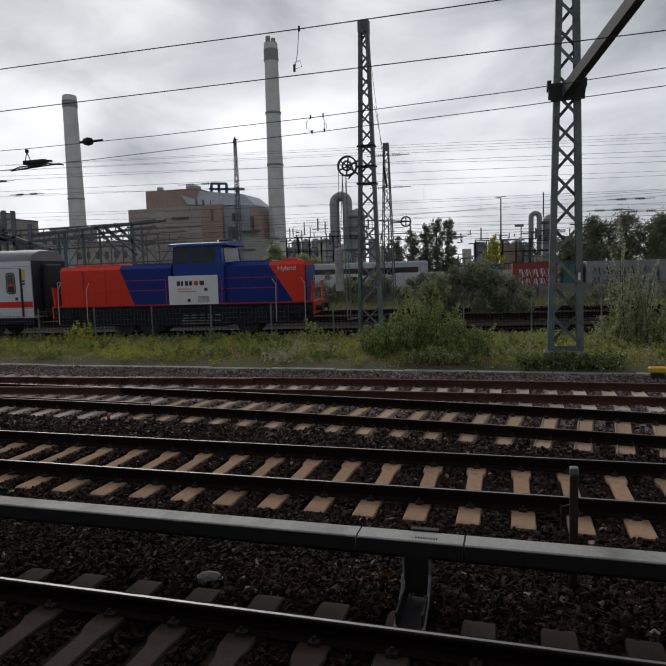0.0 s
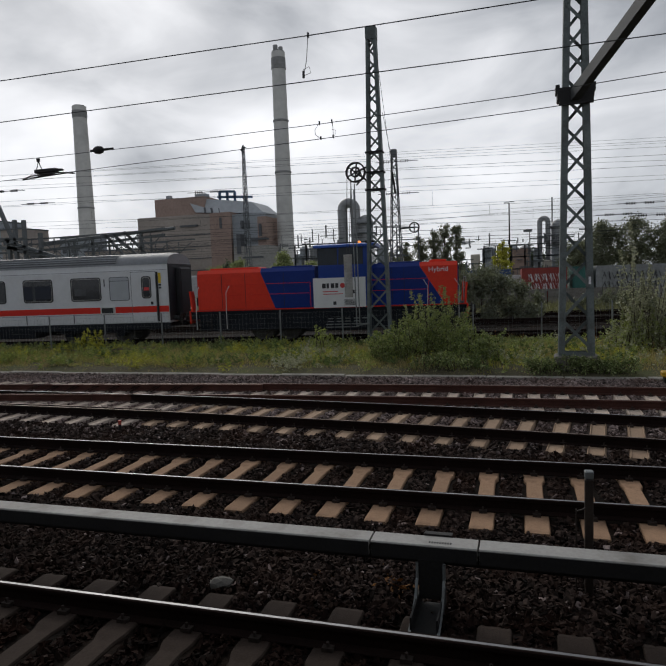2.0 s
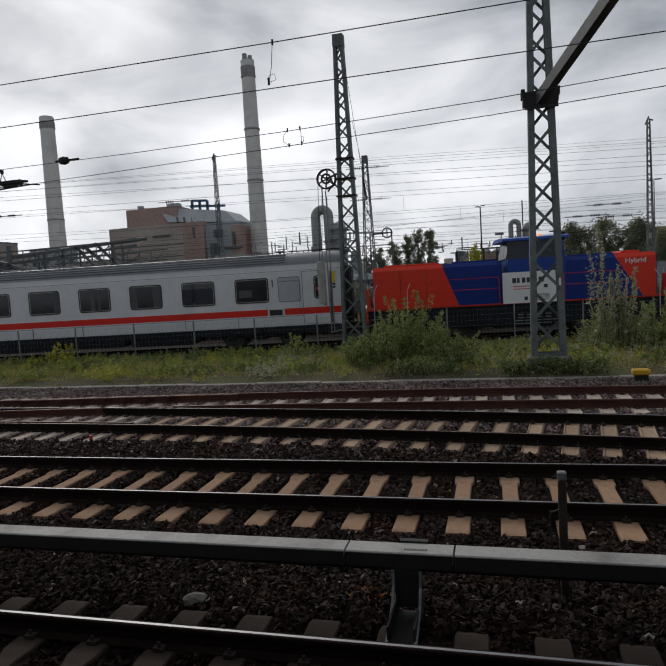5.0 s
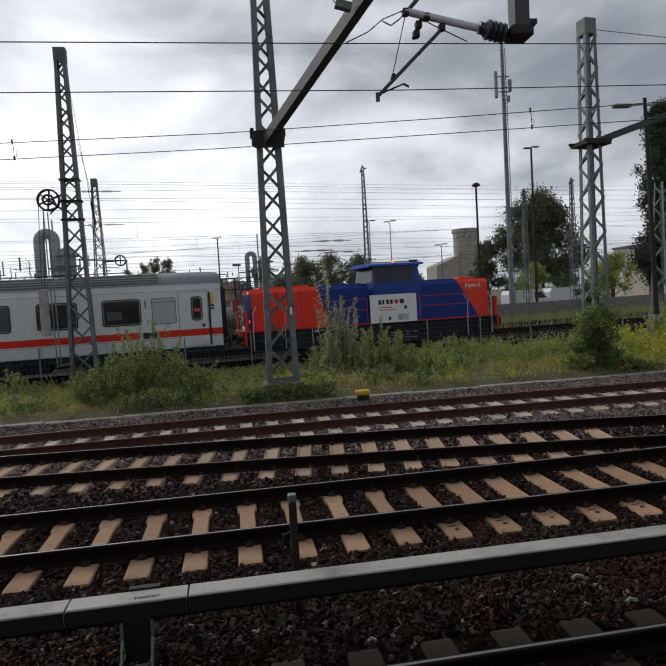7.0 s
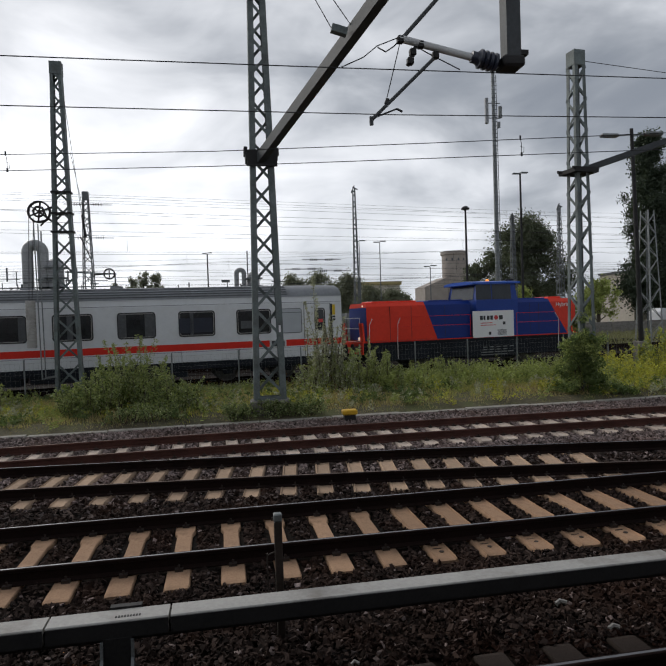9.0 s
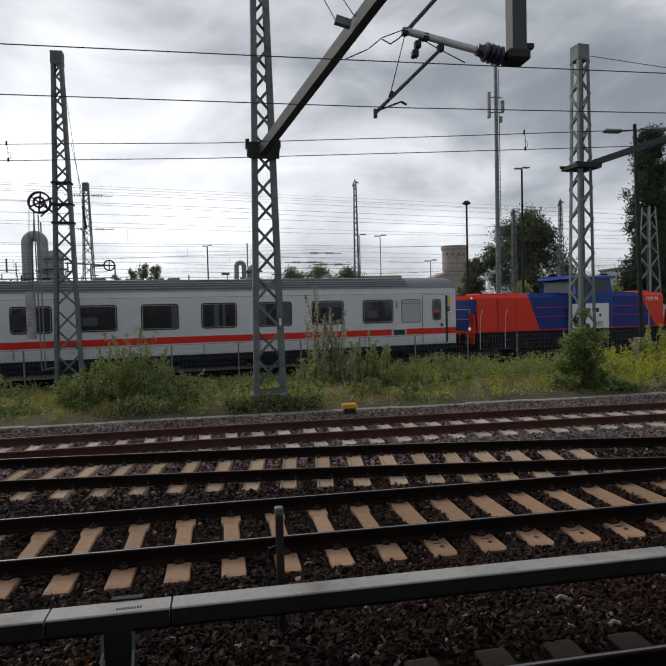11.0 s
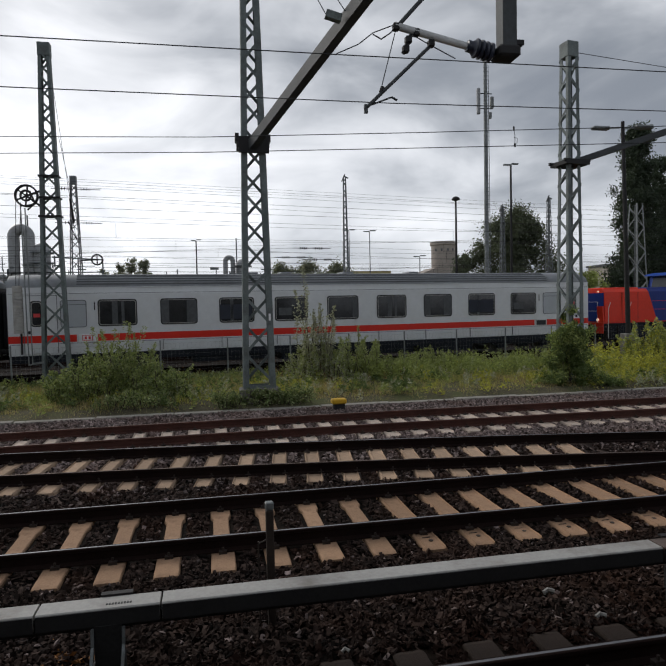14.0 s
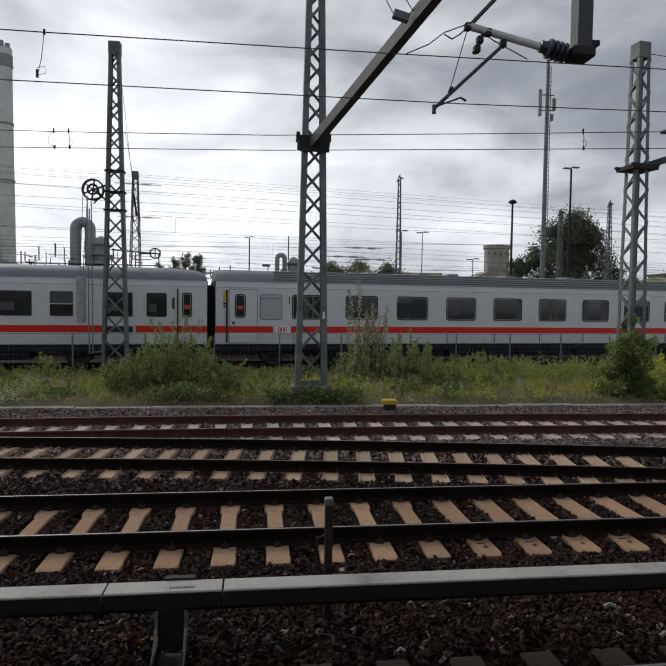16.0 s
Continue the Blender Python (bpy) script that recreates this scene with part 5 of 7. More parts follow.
    styles = [[(0.0, 0.22, "curtain", 0, 1), (0.72, 1.0, "curtain", 0, 1)], [(0.1, 0.5, "curtain", 0.2, 0.55)], [(0.35, 0.5, "curtain", 0, 1), (0.6, 0.68, "curtain", 0, 1)], [(0.0, 0.95, "seat_blue", 0.1, 0.75), (0.3, 0.4, "curtain", 0, 1)], [(0.82, 1.0, "curtain", 0, 1)]]
    if not rear:
        centres = [-3.85 - 2.325 * i for i in range(9)]
        for i, c in enumerate(centres):
            window(ob, c - 0.69, c + 0.69, 1.955, 2.92, ys, blind=styles[(i * 2 + 1) % 5])
        for e, sgn in ((0.0, -1), (-L, 1)):
            fx = lambda a, b: (e + sgn * b, e + sgn * a) if sgn < 0 else (e + a, e + b)
            x0, x1 = fx(1.82, 2.70)
            window(ob, x0, x1, 1.93, 2.92, ys, glass="frosted", r=0.07, frame_w=0.025, frame_mat="skirt")
            part("vent_line", Geo().box(x0, x1, ys - 0.012, ys - 0.004, 2.76, 2.78), "skirt", ob)
            x0, x1 = fx(0.55, 1.68)
            dr = part("door", Geo().box(x0, x1, ys - 0.022, ys + 0.02, 0.98, 3.12), "coach_white", ob)
            part("door_gap", Geo().box(x0 - 0.02, x0, ys - 0.02, ys + 0.02, 0.98, 3.14).box(x1, x1 + 0.02, ys - 0.02, ys + 0.02, 0.98, 3.14).box(x0, x1, ys - 0.02, ys + 0.02, 3.12, 3.14), "skirt", dr)
            wx = (x0 + x1) / 2 + (0.13 if sgn < 0 else -0.13)
            w = window(dr, wx - 0.19, wx + 0.19, 2.0, 2.90, ys - 0.022, r=0.1)
            part("sticker", Geo().box(wx - 0.11, wx + 0.12, ys - 0.034, ys - 0.030, 2.32, 2.46), "red_print", w)
            dh = x0 + 0.12 if sgn > 0 else x1 - 0.25
            part("handle", Geo().box(dh, dh + 0.1, ys - 0.05, ys - 0.02, 1.70, 1.82), "rubber", dr)
            strip_g = Geo().box(x0, x1, ys - 0.027, ys - 0.022, 1.36, 1.63)
            part("red_band", strip_g, "coach_red", dr)
            gx = x1 + 0.06 if sgn < 0 else x0 - 0.12
            part("grab_rail", Geo().box(gx - 0.02, gx + 0.05, ys - 0.035, ys - 0.01, 0.95, 3.1), "rubber", ob)
            yx = fx(0.30, 0.42)
            part("class_mark", Geo().box(yx[0], yx[1], ys - 0.018, ys - 0.005, 2.62, 3.06), "yellow_mark", ob)
            part("symbols", Geo().box(yx[0], yx[1], ys - 0.018, ys - 0.005, 2.50, 2.58).box(yx[0], yx[1], ys - 0.018, ys - 0.005, 2.38, 2.46), "sign_dark", ob)
            one = part("class_number", text_geo("1", 0.46), "sign_dark", ob)
            one.data.materials.append(M["sign_dark"])
            one.matrix_basis = pose(-3.07 if sgn < 0 else -L + 2.9, ys - 0.01, 2.55)
        seam = Geo()
        for x in np.arange(-L + 3.2, -3, 2.325):
            seam.box(x - 0.006, x + 0.006, ys - 0.035, ys + 0.01, 0.95, 1.34)
        part("seam", seam, "skirt", ob)
    else:
        for x0, x1 in ((-2.33, -1.57), (-3.96, -2.86), (-5.85, -5.03), (-7.68, -6.48)):
            w = window(ob, x0, x1, 1.98, 2.92, ys, r=0.05, frame_w=0.03, frame_mat="post_cap", blind=[(0, 1, "curtain", 0.5, 1.0)] if x1 == -5.03 else styles[1])
            if x1 == -5.03:
                part("sash", Geo().box(x0, x1, ys - 0.016, ys - 0.004, 2.43, 2.47), "post_cap", w)
        for i in range(8):
            c = -9.35 - 1.9 * i
            window(ob, c - 0.6, c + 0.6, 1.98, 2.92, ys, r=0.05, frame_w=0.03, frame_mat="post_cap", blind=styles[i % 5])
        dr = part("door", Geo().box(-1.08, -0.42, ys - 0.022, ys + 0.02, 0.98, 3.12), "coach_white", ob)
        w = window(dr, -0.95, -0.63, 2.0, 2.92, ys - 0.022, r=0.06)
        part("sticker", Geo().box(-0.9, -0.68, ys - 0.034, ys - 0.030, 2.30, 2.46), "red_print", w)
        part("red_band", Geo().box(-1.08, -0.42, ys - 0.027, ys - 0.022, 1.36, 1.63), "coach_red", dr)
        part("grab_rail", Geo().box(-1.17, -1.12, ys - 0.035, ys - 0.01, 0.95, 3.1), "rubber", ob)
        part("symbols", Geo().box(-1.36, -1.27, ys - 0.018, ys - 0.005, 2.30, 2.75), "sign_dark", ob)
    # ends: rubber gangway and buffers
    for e, sgn in ((0.0, 1), (-L, -1)):
        g = Geo()
        g.box(min(e, e + sgn * 0.30), max(e, e + sgn * 0.30), -0.62, 0.62, 1.15, 3.30, bev=0.08)
        part("gangway", g, "rubber", ob, "black rubber gangway")
        for y in (-0.87, 0.87):
            part("buffer", Geo().lathe([(0.11, 0), (0.11, 0.30), (0.23, 0.31), (0.23, 0.35)] if sgn > 0 else [(0.11, 0), (0.11, -0.30), (0.23, -0.31), (0.23, -0.35)], 14, (e, y, 1.06), axis="x"), "black_iron", ob)
        part("end_panel", Geo().box(min(e, e + sgn * 0.03), max(e, e + sgn * 0.03), -1.33, 1.33, 0.98, 3.45, bev=0.01), "rubber", ob)
    # underframe
    u = Geo().box(-L + 0.3, -0.3, -1.15, 1.15, 0.62, 0.9)
    for x0, x1, z in ((-9.4, -6.6, 0.30), (-12.4, -9.7, 0.34), (-15.9, -12.7, 0.28), (-19.6, -16.2, 0.36)):
        u.box(x0, x1, -1.25, -0.35, z, 0.7, bev=0.03).box(x0, x1, 0.35, 1.25, z, 0.7, bev=0.03)
    part("underframe", u, "under", ob)
    for x in (-3.7, -L + 3.7):
        bg = Geo()
        for y in (-1.02, 1.02):
            bg.box(x - 1.75, x + 1.75, y - 0.07, y + 0.07, 0.46, 0.66, bev=0.02)
            for dx in (-1.25, 1.25):
                bg.box(x + dx - 0.2, x + dx + 0.2, y - 0.12, y + 0.12, 0.32, 0.60, bev=0.03)
                bg.lathe([(0.09, 0.6), (0.09, 0.85)], 8, (x + dx * 0.62, y, 0))
            bg.box(x - 0.3, x + 0.3, y - 0.1, y + 0.1, 0.36, 0.62, bev=0.03)
        bogie = part("bogie", bg, "under", ob)
        ob["w"] = 1
        for dx in (-1.25, 1.25):
            WHEELS.append((wheelset(bogie, x + dx, 0.46), x + dx, 0.46))
    del ob["w"]
    return ob


WHEELS = []
coach_front = coach("light grey express coach with red band, first class", 26.3, False)
coach_rear = coach("light grey express coach with red band and smooth blue-grey roof", 26.3, True)


def locomotive():
    """Hybrid shunter: long hoods each side of a raised cab; x = 0 at the end of the first coach."""
    ob = thing("locomotive", "red and blue hybrid shunting locomotive with white signboard", "locomotive")
    HY = 1.18
    def hood(x0, x1, m, slant0=0.0, slant1=0.0, name="hood_panel", z0=1.36, z1=3.02, chamfer0=0.0, chamfer1=0.0):
        g = Geo()
        c = 0.16
        sec = lambda xb, xt, ch: [(xb, -HY, z0), (xt, -HY + ch, z1 - c), (xt, -HY + c + ch, z1), (xt, HY - c - ch, z1), (xt, HY - ch, z1 - c), (xb, HY, z0)]
        a, b = sec(x0, x0 + slant0, chamfer0), sec(x1, x1 + slant1, chamfer1)
        n = 6
        g.add(a + b, [(i, i + 1, n + i + 1, n + i) for i in range(n - 1)] + [tuple(range(n)), tuple(range(n, 2 * n))])
        return part(name, g, m, ob)
    hood(1.27, 4.70, "loco_red", -0.02, -0.60, chamfer0=0.05, z1=3.08)
    hood(4.705, 6.46, "loco_blue", -0.60, 0, z1=3.08)
    hood(8.70, 11.85, "loco_blue", 0, -1.0, z1=3.08)
    hood(11.855, 12.36, "loco_red", -1.0, 0.02, chamfer1=0.05, z1=3.08)
    part("hood_lid", Geo().box(1.7, 3.9, -0.7, 0.7, 3.06, 3.16, bev=0.03), "loco_red", ob)
    part("hood_lid", Geo().box(4.5, 6.3, -0.75, 0.75, 3.06, 3.15, bev=0.03), "loco_blue", ob)
    part("hood_lid", Geo().box(9.1, 10.9, -0.75, 0.75, 3.06, 3.14, bev=0.03), "loco_blue", ob)
    part("hood_lid", Geo().box(11.25, 11.95, -0.6, 0.6, 3.06, 3.18, bev=0.03), "loco_red", ob)
    # panel joints and hand rails
    for x in (2.55, 3.6, 5.3, 9.9, 10.4):
        part("panel_joint", Geo().box(x - 0.008, x + 0.008, -HY - 0.004, -HY + 0.02, 1.42, 2.88), "rubber", ob)
    for x0, x1 in ((2.6, 6.3), (8.8, 11.2)):
        g = Geo()
        for z in (2.42, 1.98):
            g.tube([(x0, -HY - 0.24, z), (x1, -HY - 0.24, z)], 0.011, 6)
        for x in (x0, x1):
            g.tube([(x, -HY - 0.24, 1.38), (x, -HY - 0.24, 2.42)], 0.012, 6)
        part("hand_rail", g, "coach_red", ob, "thin red hand rail")
    ahead = len(ob.children)
    # cab and signboard, set back a little from the middle
    cab = Geo()
    sec = [(-1.38, 1.36), (-1.38, 3.05), (-1.30, 3.86), (1.30, 3.86), (1.38, 3.05), (1.38, 1.36)]
    cab.add([(6.66, y, z) if z < 3.5 else (6.80, y, z) for y, z in sec] + [(8.90, y, z) if z < 3.5 else (8.80, y, z) for y, z in sec], [(i, (i + 1) % 6, 6 + (i + 1) % 6, 6 + i) for i in range(6)] + [tuple(range(6)), tuple(range(6, 12))])
    part("cab", cab, "loco_cab", ob)
    rg = Geo()
    rs = [(-1.42, 3.84), (-1.40, 3.93), (-0.8, 4.0), (0.8, 4.0), (1.40, 3.93), (1.42, 3.84)]
    rg.add([(6.48, y, z - 0.02) for y, z in rs] + [(9.06, y, z) for y, z in rs], [(i, (i + 1) % 6, 6 + (i + 1) % 6, 6 + i) for i in range(6)] + [tuple(range(6)), tuple(range(6, 12))])
    part("cab_roof", rg, "loco_blue_light", ob, "bright blue overhanging cab roof")
    part("beacon", Geo().lathe([(0.07, 0), (0.07, 0.10), (0.03, 0.13)], 10, (8.25, 0.2, 4.0)), "lamp_orange", ob)
    part("horn", Geo().tube([(8.8, -0.9, 4.03), (9.2, -0.9, 4.03)], 0.05, 8).box(9.0, 9.12, -1.2, -0.6, 3.74, 3.86), "black_iron", ob)
    sw = Geo()
    for x0, x1 in ((6.84, 7.66), (7.70, 8.74)):
        sw.add([(x0, -1.388, 3.10), (x1, -1.388, 3.10), (x1, -1.318, 3.80), (x0 + 0.03, -1.318, 3.80)], [(0, 1, 2, 3)])
    part("side_window", sw, "cab_glass", ob)
    for x, t in ((6.64, 6.78), (8.92, 8.83)):
        part("front_window", Geo().add([(x, -1.1, 3.12), (x, 1.1, 3.12), (t, 1.05, 3.78), (t, -1.05, 3.78)], [(0, 1, 2, 3)]), "cab_glass", ob)
    # signboard with emblem shapes instead of the maker's name
    sb = part("signboard", Geo().box(6.62, 8.82, -1.42, -1.385, 1.33, 2.57), "sign_white", ob, "large white signboard with dark and red print")
    for x_, w in ((7.0, 0.15), (7.185, 0.10), (7.37, 0.14), (7.555, 0.13), (8.02, 0.20)):
        part("dark_print", Geo().box(x_, x_ + w, -1.425, -1.42, 2.14, 2.34), "sign_dark", sb)
    part("red_ring", Geo().lathe([(0.065, -0.002), (0.105, -0.002), (0.105, 0.002), (0.065, 0.002)], 18, (7.86, -1.423, 2.24), axis="y"), "red_print", sb)
    part("red_lines", Geo().box(7.02, 7.66, -1.425, -1.42, 1.98, 2.015).box(7.02, 7.86, -1.425, -1.42, 1.88, 1.91), "red_print", sb)
    for k in range(6):
        part("small_print", Geo().box(7.92, 8.42, -1.425, -1.42, 1.42 + k * 0.045, 1.44 + k * 0.045), "sign_dark", sb)
    part("code_patch", Geo().box(7.45, 7.58, -1.425, -1.42, 1.44, 1.58), "sign_dark", sb)
    part("code_patch", Geo().box(8.22, 8.36, -1.425, -1.42, 1.90, 2.04), "sign_dark", sb)
    for piece in list(ob.children)[ahead:]:
        piece.matrix_basis = pose(-0.19, 0, 0)
    hy = part("lettering", text_geo("Hybrid", 0.29), "white_print", ob, "white word on the hood side")
    hy.data.materials.append(M["white_print"])
    hy.matrix_basis = pose(11.20, -HY - 0.008, 2.68)
    # frame, steps, underframe
    part("frame", Geo().box(0.95, 12.75, -1.39, 1.39, 1.24, 1.355, bev=0.01), "under", ob, "dark walkway frame")
    part("frame_edge", Geo().box(0.97, 12.73, -1.402, -1.388, 1.315, 1.36), "coach_red", ob, "thin red edge of the walkway")
    part("side_skirt", Geo().box(1.35, 12.35, -1.31, 1.31, 0.46, 1.24, bev=0.02), "under", ob, "dark lower side panels")
    part("frame_beam", Geo().box(1.0, 12.7, -1.34, 1.34, 0.98, 1.24), "under", ob)
    part("tank", Geo().box(6.0, 8.95, -1.30, 1.30, 0.36, 1.0, bev=0.05), "under", ob)
    part("equipment_box", Geo().box(2.0, 3.1, -1.2, 1.2, 0.5, 1.0, bev=0.04), "under", ob)
    part("equipment_box", Geo().box(10.0, 11.2, -1.2, 1.2, 0.5, 1.0, bev=0.04), "under", ob)
    for r_ in range(4):
        for k in range(5 - r_ % 2):
            part("data_print", Geo().box(7.0 + k * 0.36 - 0.1 * (r_ > 1), 7.0 + k * 0.36 + 0.22, -1.325, -1.315, 0.84 - r_ * 0.12, 0.885 - r_ * 0.12), "galv", ob)
    for x in (1.25, 2.6, 11.15, 12.4):
        st = Geo()
        st.tube([(x, -1.42, 0.55), (x, -1.42, 1.40), (x + 0.02, -1.42, 2.1), (x + (0.16 if x < 7 else -0.16), -1.40, 2.38)], 0.016, 6)
        part("grab_rail", st, "post_cap", ob)
    for x in (1.55, 12.0):
        part("step", Geo().box(x - 0.35, x + 0.35, -1.42, -1.15, 0.50, 0.53).box(x - 0.35, x + 0.35, -1.42, -1.15, 0.85, 0.88).box(x - 0.36, x - 0.33, -1.40, -1.15, 0.5, 1.24).box(x + 0.33, x + 0.36, -1.40, -1.15, 0.5, 1.24), "black_iron", ob)
    for e, sgn in ((0.98, -1), (12.72, 1)):
        part("headstock", Geo().box(min(e, e + sgn * 0.06), max(e, e + sgn * 0.06), -1.40, 1.40, 0.80, 1.36, bev=0.01), "loco_red", ob)
        for y in (-0.87, 0.87):
            part("buffer", Geo().lathe([(0.12, 0), (0.12, sgn * 0.30), (0.23, sgn * 0.31), (0.23, sgn * 0.36)], 14, (e, y, 1.06), axis="x"), "black_iron", ob)
        for y in (-1.15, 1.15):
            part("corner_guard", Geo().add([(e - sgn * 0.02, y - 0.2, 1.36), (e - sgn * 0.02, y + 0.2, 1.36), (e + sgn * 0.05, y + 0.2, 2.2), (e + sgn * 0.05, y - 0.2, 2.2), (e - sgn * 0.10, y - 0.2, 1.36), (e - sgn * 0.10, y + 0.2, 1.36), (e - sgn * 0.03, y + 0.2, 2.2), (e - sgn * 0.03, y - 0.2, 2.2)], [(0, 1, 2, 3), (7, 6, 5, 4), (0, 4, 5, 1), (1, 5, 6, 2), (2, 6, 7, 3), (3, 7, 4, 0)]), "loco_red", ob)
        part("end_railing", Geo().tube([(e, -0.95, 1.36), (e, -0.95, 2.42), (e, 0.95, 2.42), (e, 0.95, 1.36)], 0.016, 6).tube([(e, -0.95, 1.95), (e, 0.95, 1.95)], 0.014, 6), "post_cap", ob)
    part("end_panel", Geo().box(1.235, 1.265, -1.10, 1.10, 1.40, 2.88), "loco_blue", ob, "blue end of the hood")
    part("end_panel", Geo().box(12.385, 12.42, -1.10, 1.10, 1.40, 2.88), "loco_blue", ob, "blue end of the hood")
    part("tail_lamp", Geo().lathe([(0.07, 0), (0.07, -0.03)], 12, (1.23, -0.75, 1.75), axis="x"), "lamp_red", ob)
    for r_, at_ in ((0.075, (0.92, -1.05, 1.50)), (0.045, (1.23, -0.75, 2.95))):
        part("marker_lamp", Geo().lathe([(r_, 0), (r_, -0.04)], 12, at_, axis="x"), "lamp_white", ob)
    fr = Geo()
    for y in (-1.0, 1.0):
        fr.box(1.7, 12.0, y - 0.05, y + 0.05, 0.55, 0.98)
    part("side_frame", fr, "under", ob)
    for x in (4.0, 5.2, 9.7):
        WHEELS.append((wheelset(ob, x, 0.5), x, 0.5))
    return ob


loco = locomotive()

# ---- plants on the verge ----
def fence_y(x):
    return 25.69 - 1.7 + 0.135 * x


def verge():
    n = 165000
    x = rng.uniform(-24, 30, n)
    y = 17.15 + (np.minimum(fence_y(x) + 0.8, 25.5) - 17.15) * rng.random(n)
    patch = np.sin(x * 0.9 + 1.3) * np.sin(y * 1.1) + 0.6 * np.sin(x * 2.3 + y * 1.7) + 0.5 * rng.normal(size=n)
    tuft = 0.55 + 0.55 * np.sin(x * 5.3 + 2 * np.sin(y * 2.1)) * np.sin(y * 4.7 + 1.5 * np.sin(x * 1.9)) + 0.5 * np.clip(np.sin(x * 0.83 + y * 0.6), 0, 1)
    edge = np.clip((y - 17.1) / 1.2, 0.25, 1)
    dry = (patch < -0.30) | ((y < 18.6) & (rng.random(n) < 0.35))
    bright = ~dry & (np.hypot((x + 0.2) / 0.9, (y - 18.0) / 0.7) + 0.35 * rng.normal(size=n) < 1) | (~dry & (x > 12.5) & (rng.random(n) < 0.6))
    keep = rng.random(n) < 0.25 + 0.75 * np.clip(tuft, 0, 1)
    for sel, key, name, label, h in ((keep & ~dry & ~bright, "grass", "grass", "uneven olive-green verge grass", 0.17), (keep & dry, "grass_dry", "dry_grass", "pale dry grass tufts on the verge", 0.17), (keep & bright, "weed_bright", "grass", "fresh yellow-green grass on the verge", 0.27)):
        xx, yy = x[sel], y[sel]
        v, f = blades(xx, yy, ground_z(xx, yy) - 0.02, h * edge[sel] * (0.35 + 0.8 * np.clip(tuft[sel], 0, 1.4)), 0.010)
        tagged(new(name, raw_mesh(name, v, f, [key])), label, "grass", kind="stuff")


verge()


def kites(p, along_, size, width=0.45):
    """Leaf faces at the points p, each lying roughly along the given direction."""
    n = len(p)
    a = along_ / np.linalg.norm(along_, axis=1)[:, None]
    b = np.cross(a, rng.normal(size=(n, 3)))
    b /= np.linalg.norm(b, axis=1)[:, None]
    s = size[:, None]
    v = np.stack([p - a * s, p + b * s * width, p + a * s, p - b * s * width], 1).reshape(-1, 3)
    return v, np.arange(n * 4).reshape(-1, 4)


def herbs(name, label, key, stalks, per, x0, x1, y0, y1, h0, h1, leaf, spread=0.11):
    """Single stalks with leaves set along them, in loose groups."""
    cx = rng.uniform(x0, x1, stalks // 6 + 1)
    cy = rng.uniform(y0, y1, stalks // 6 + 1)
    k = rng.integers(0, len(cx), stalks)
    bx, by = cx[k] + rng.normal(size=stalks) * 0.3, cy[k] + rng.normal(size=stalks) * 0.22
    by = np.clip(by, 17.25, fence_y(bx) + 0.4)
    h = rng.uniform(h0, h1, stalks) * (0.6 + 0.5 * rng.random(stalks))
    lx, ly = rng.normal(size=(2, stalks)) * 0.18 * h
    i = np.repeat(np.arange(stalks), per)
    u = rng.random(len(i)) ** 0.8
    a = rng.random(len(i)) * 6.283
    r = spread * (1.15 - u) * (0.4 + 0.8 * rng.random(len(i)))
    d = np.stack([np.cos(a), np.sin(a), 0.35 + 0.5 * rng.normal(size=len(i))], 1)
    p = np.stack([bx[i] + lx[i] * u * u, by[i] + ly[i] * u * u, ground_z(bx, by)[i] + h[i] * u], 1) + d * r[:, None]
    v, f = kites(p, d, leaf * (0.5 + rng.random(len(i))) * (1.2 - 0.5 * u), 0.32)
    tagged(new(name, raw_mesh(name, v, f, [key])), label, "weeds", kind="stuff")


herbs("weeds", "mixed leafy weeds on the verge", "weed", 1500, 26, -23, 28, 17.5, 25.2, 0.18, 0.48, 0.055)
herbs("weeds", "dark leafy weeds on the verge", "ivy", 1300, 26, -23, 28, 17.4, 24.6, 0.15, 0.42, 0.060)
herbs("weeds", "grey-green herbs on the verge", "sapling", 700, 28, -8, 28, 17.4, 25.0, 0.20, 0.5, 0.05)
herbs("weeds", "yellow-green weeds on the verge", "weed_bright", 700, 28, -23, 28, 17.4, 23, 0.2, 0.5, 0.045)
herbs("weeds", "tall leafy weeds between the sapling and the ivy", "weed", 620, 34, 4.5, 15, 20.0, 24.0, 0.45, 0.85, 0.06, 0.15)
herbs("weeds", "tall yellow-green weeds near the lamp post", "weed_bright", 420, 36, 13.0, 24, 18.2, 23.5, 0.7, 1.3, 0.060, 0.16)
herbs("weeds", "pale herbs along the fence", "bush", 300, 30, 3, 16, 21.5, 25.5, 0.5, 0.95, 0.050, 0.14)
herbs("weeds", "low herbs along the fence", "bush", 260, 30, -22, 3, 21.5, 24.5, 0.2, 0.42, 0.045, 0.12)
herbs("weeds", "reddish brown dock stalks on the verge", "leaf_litter", 60, 26, -6, 14, 18.5, 23.5, 0.5, 0.8, 0.022, 0.06)


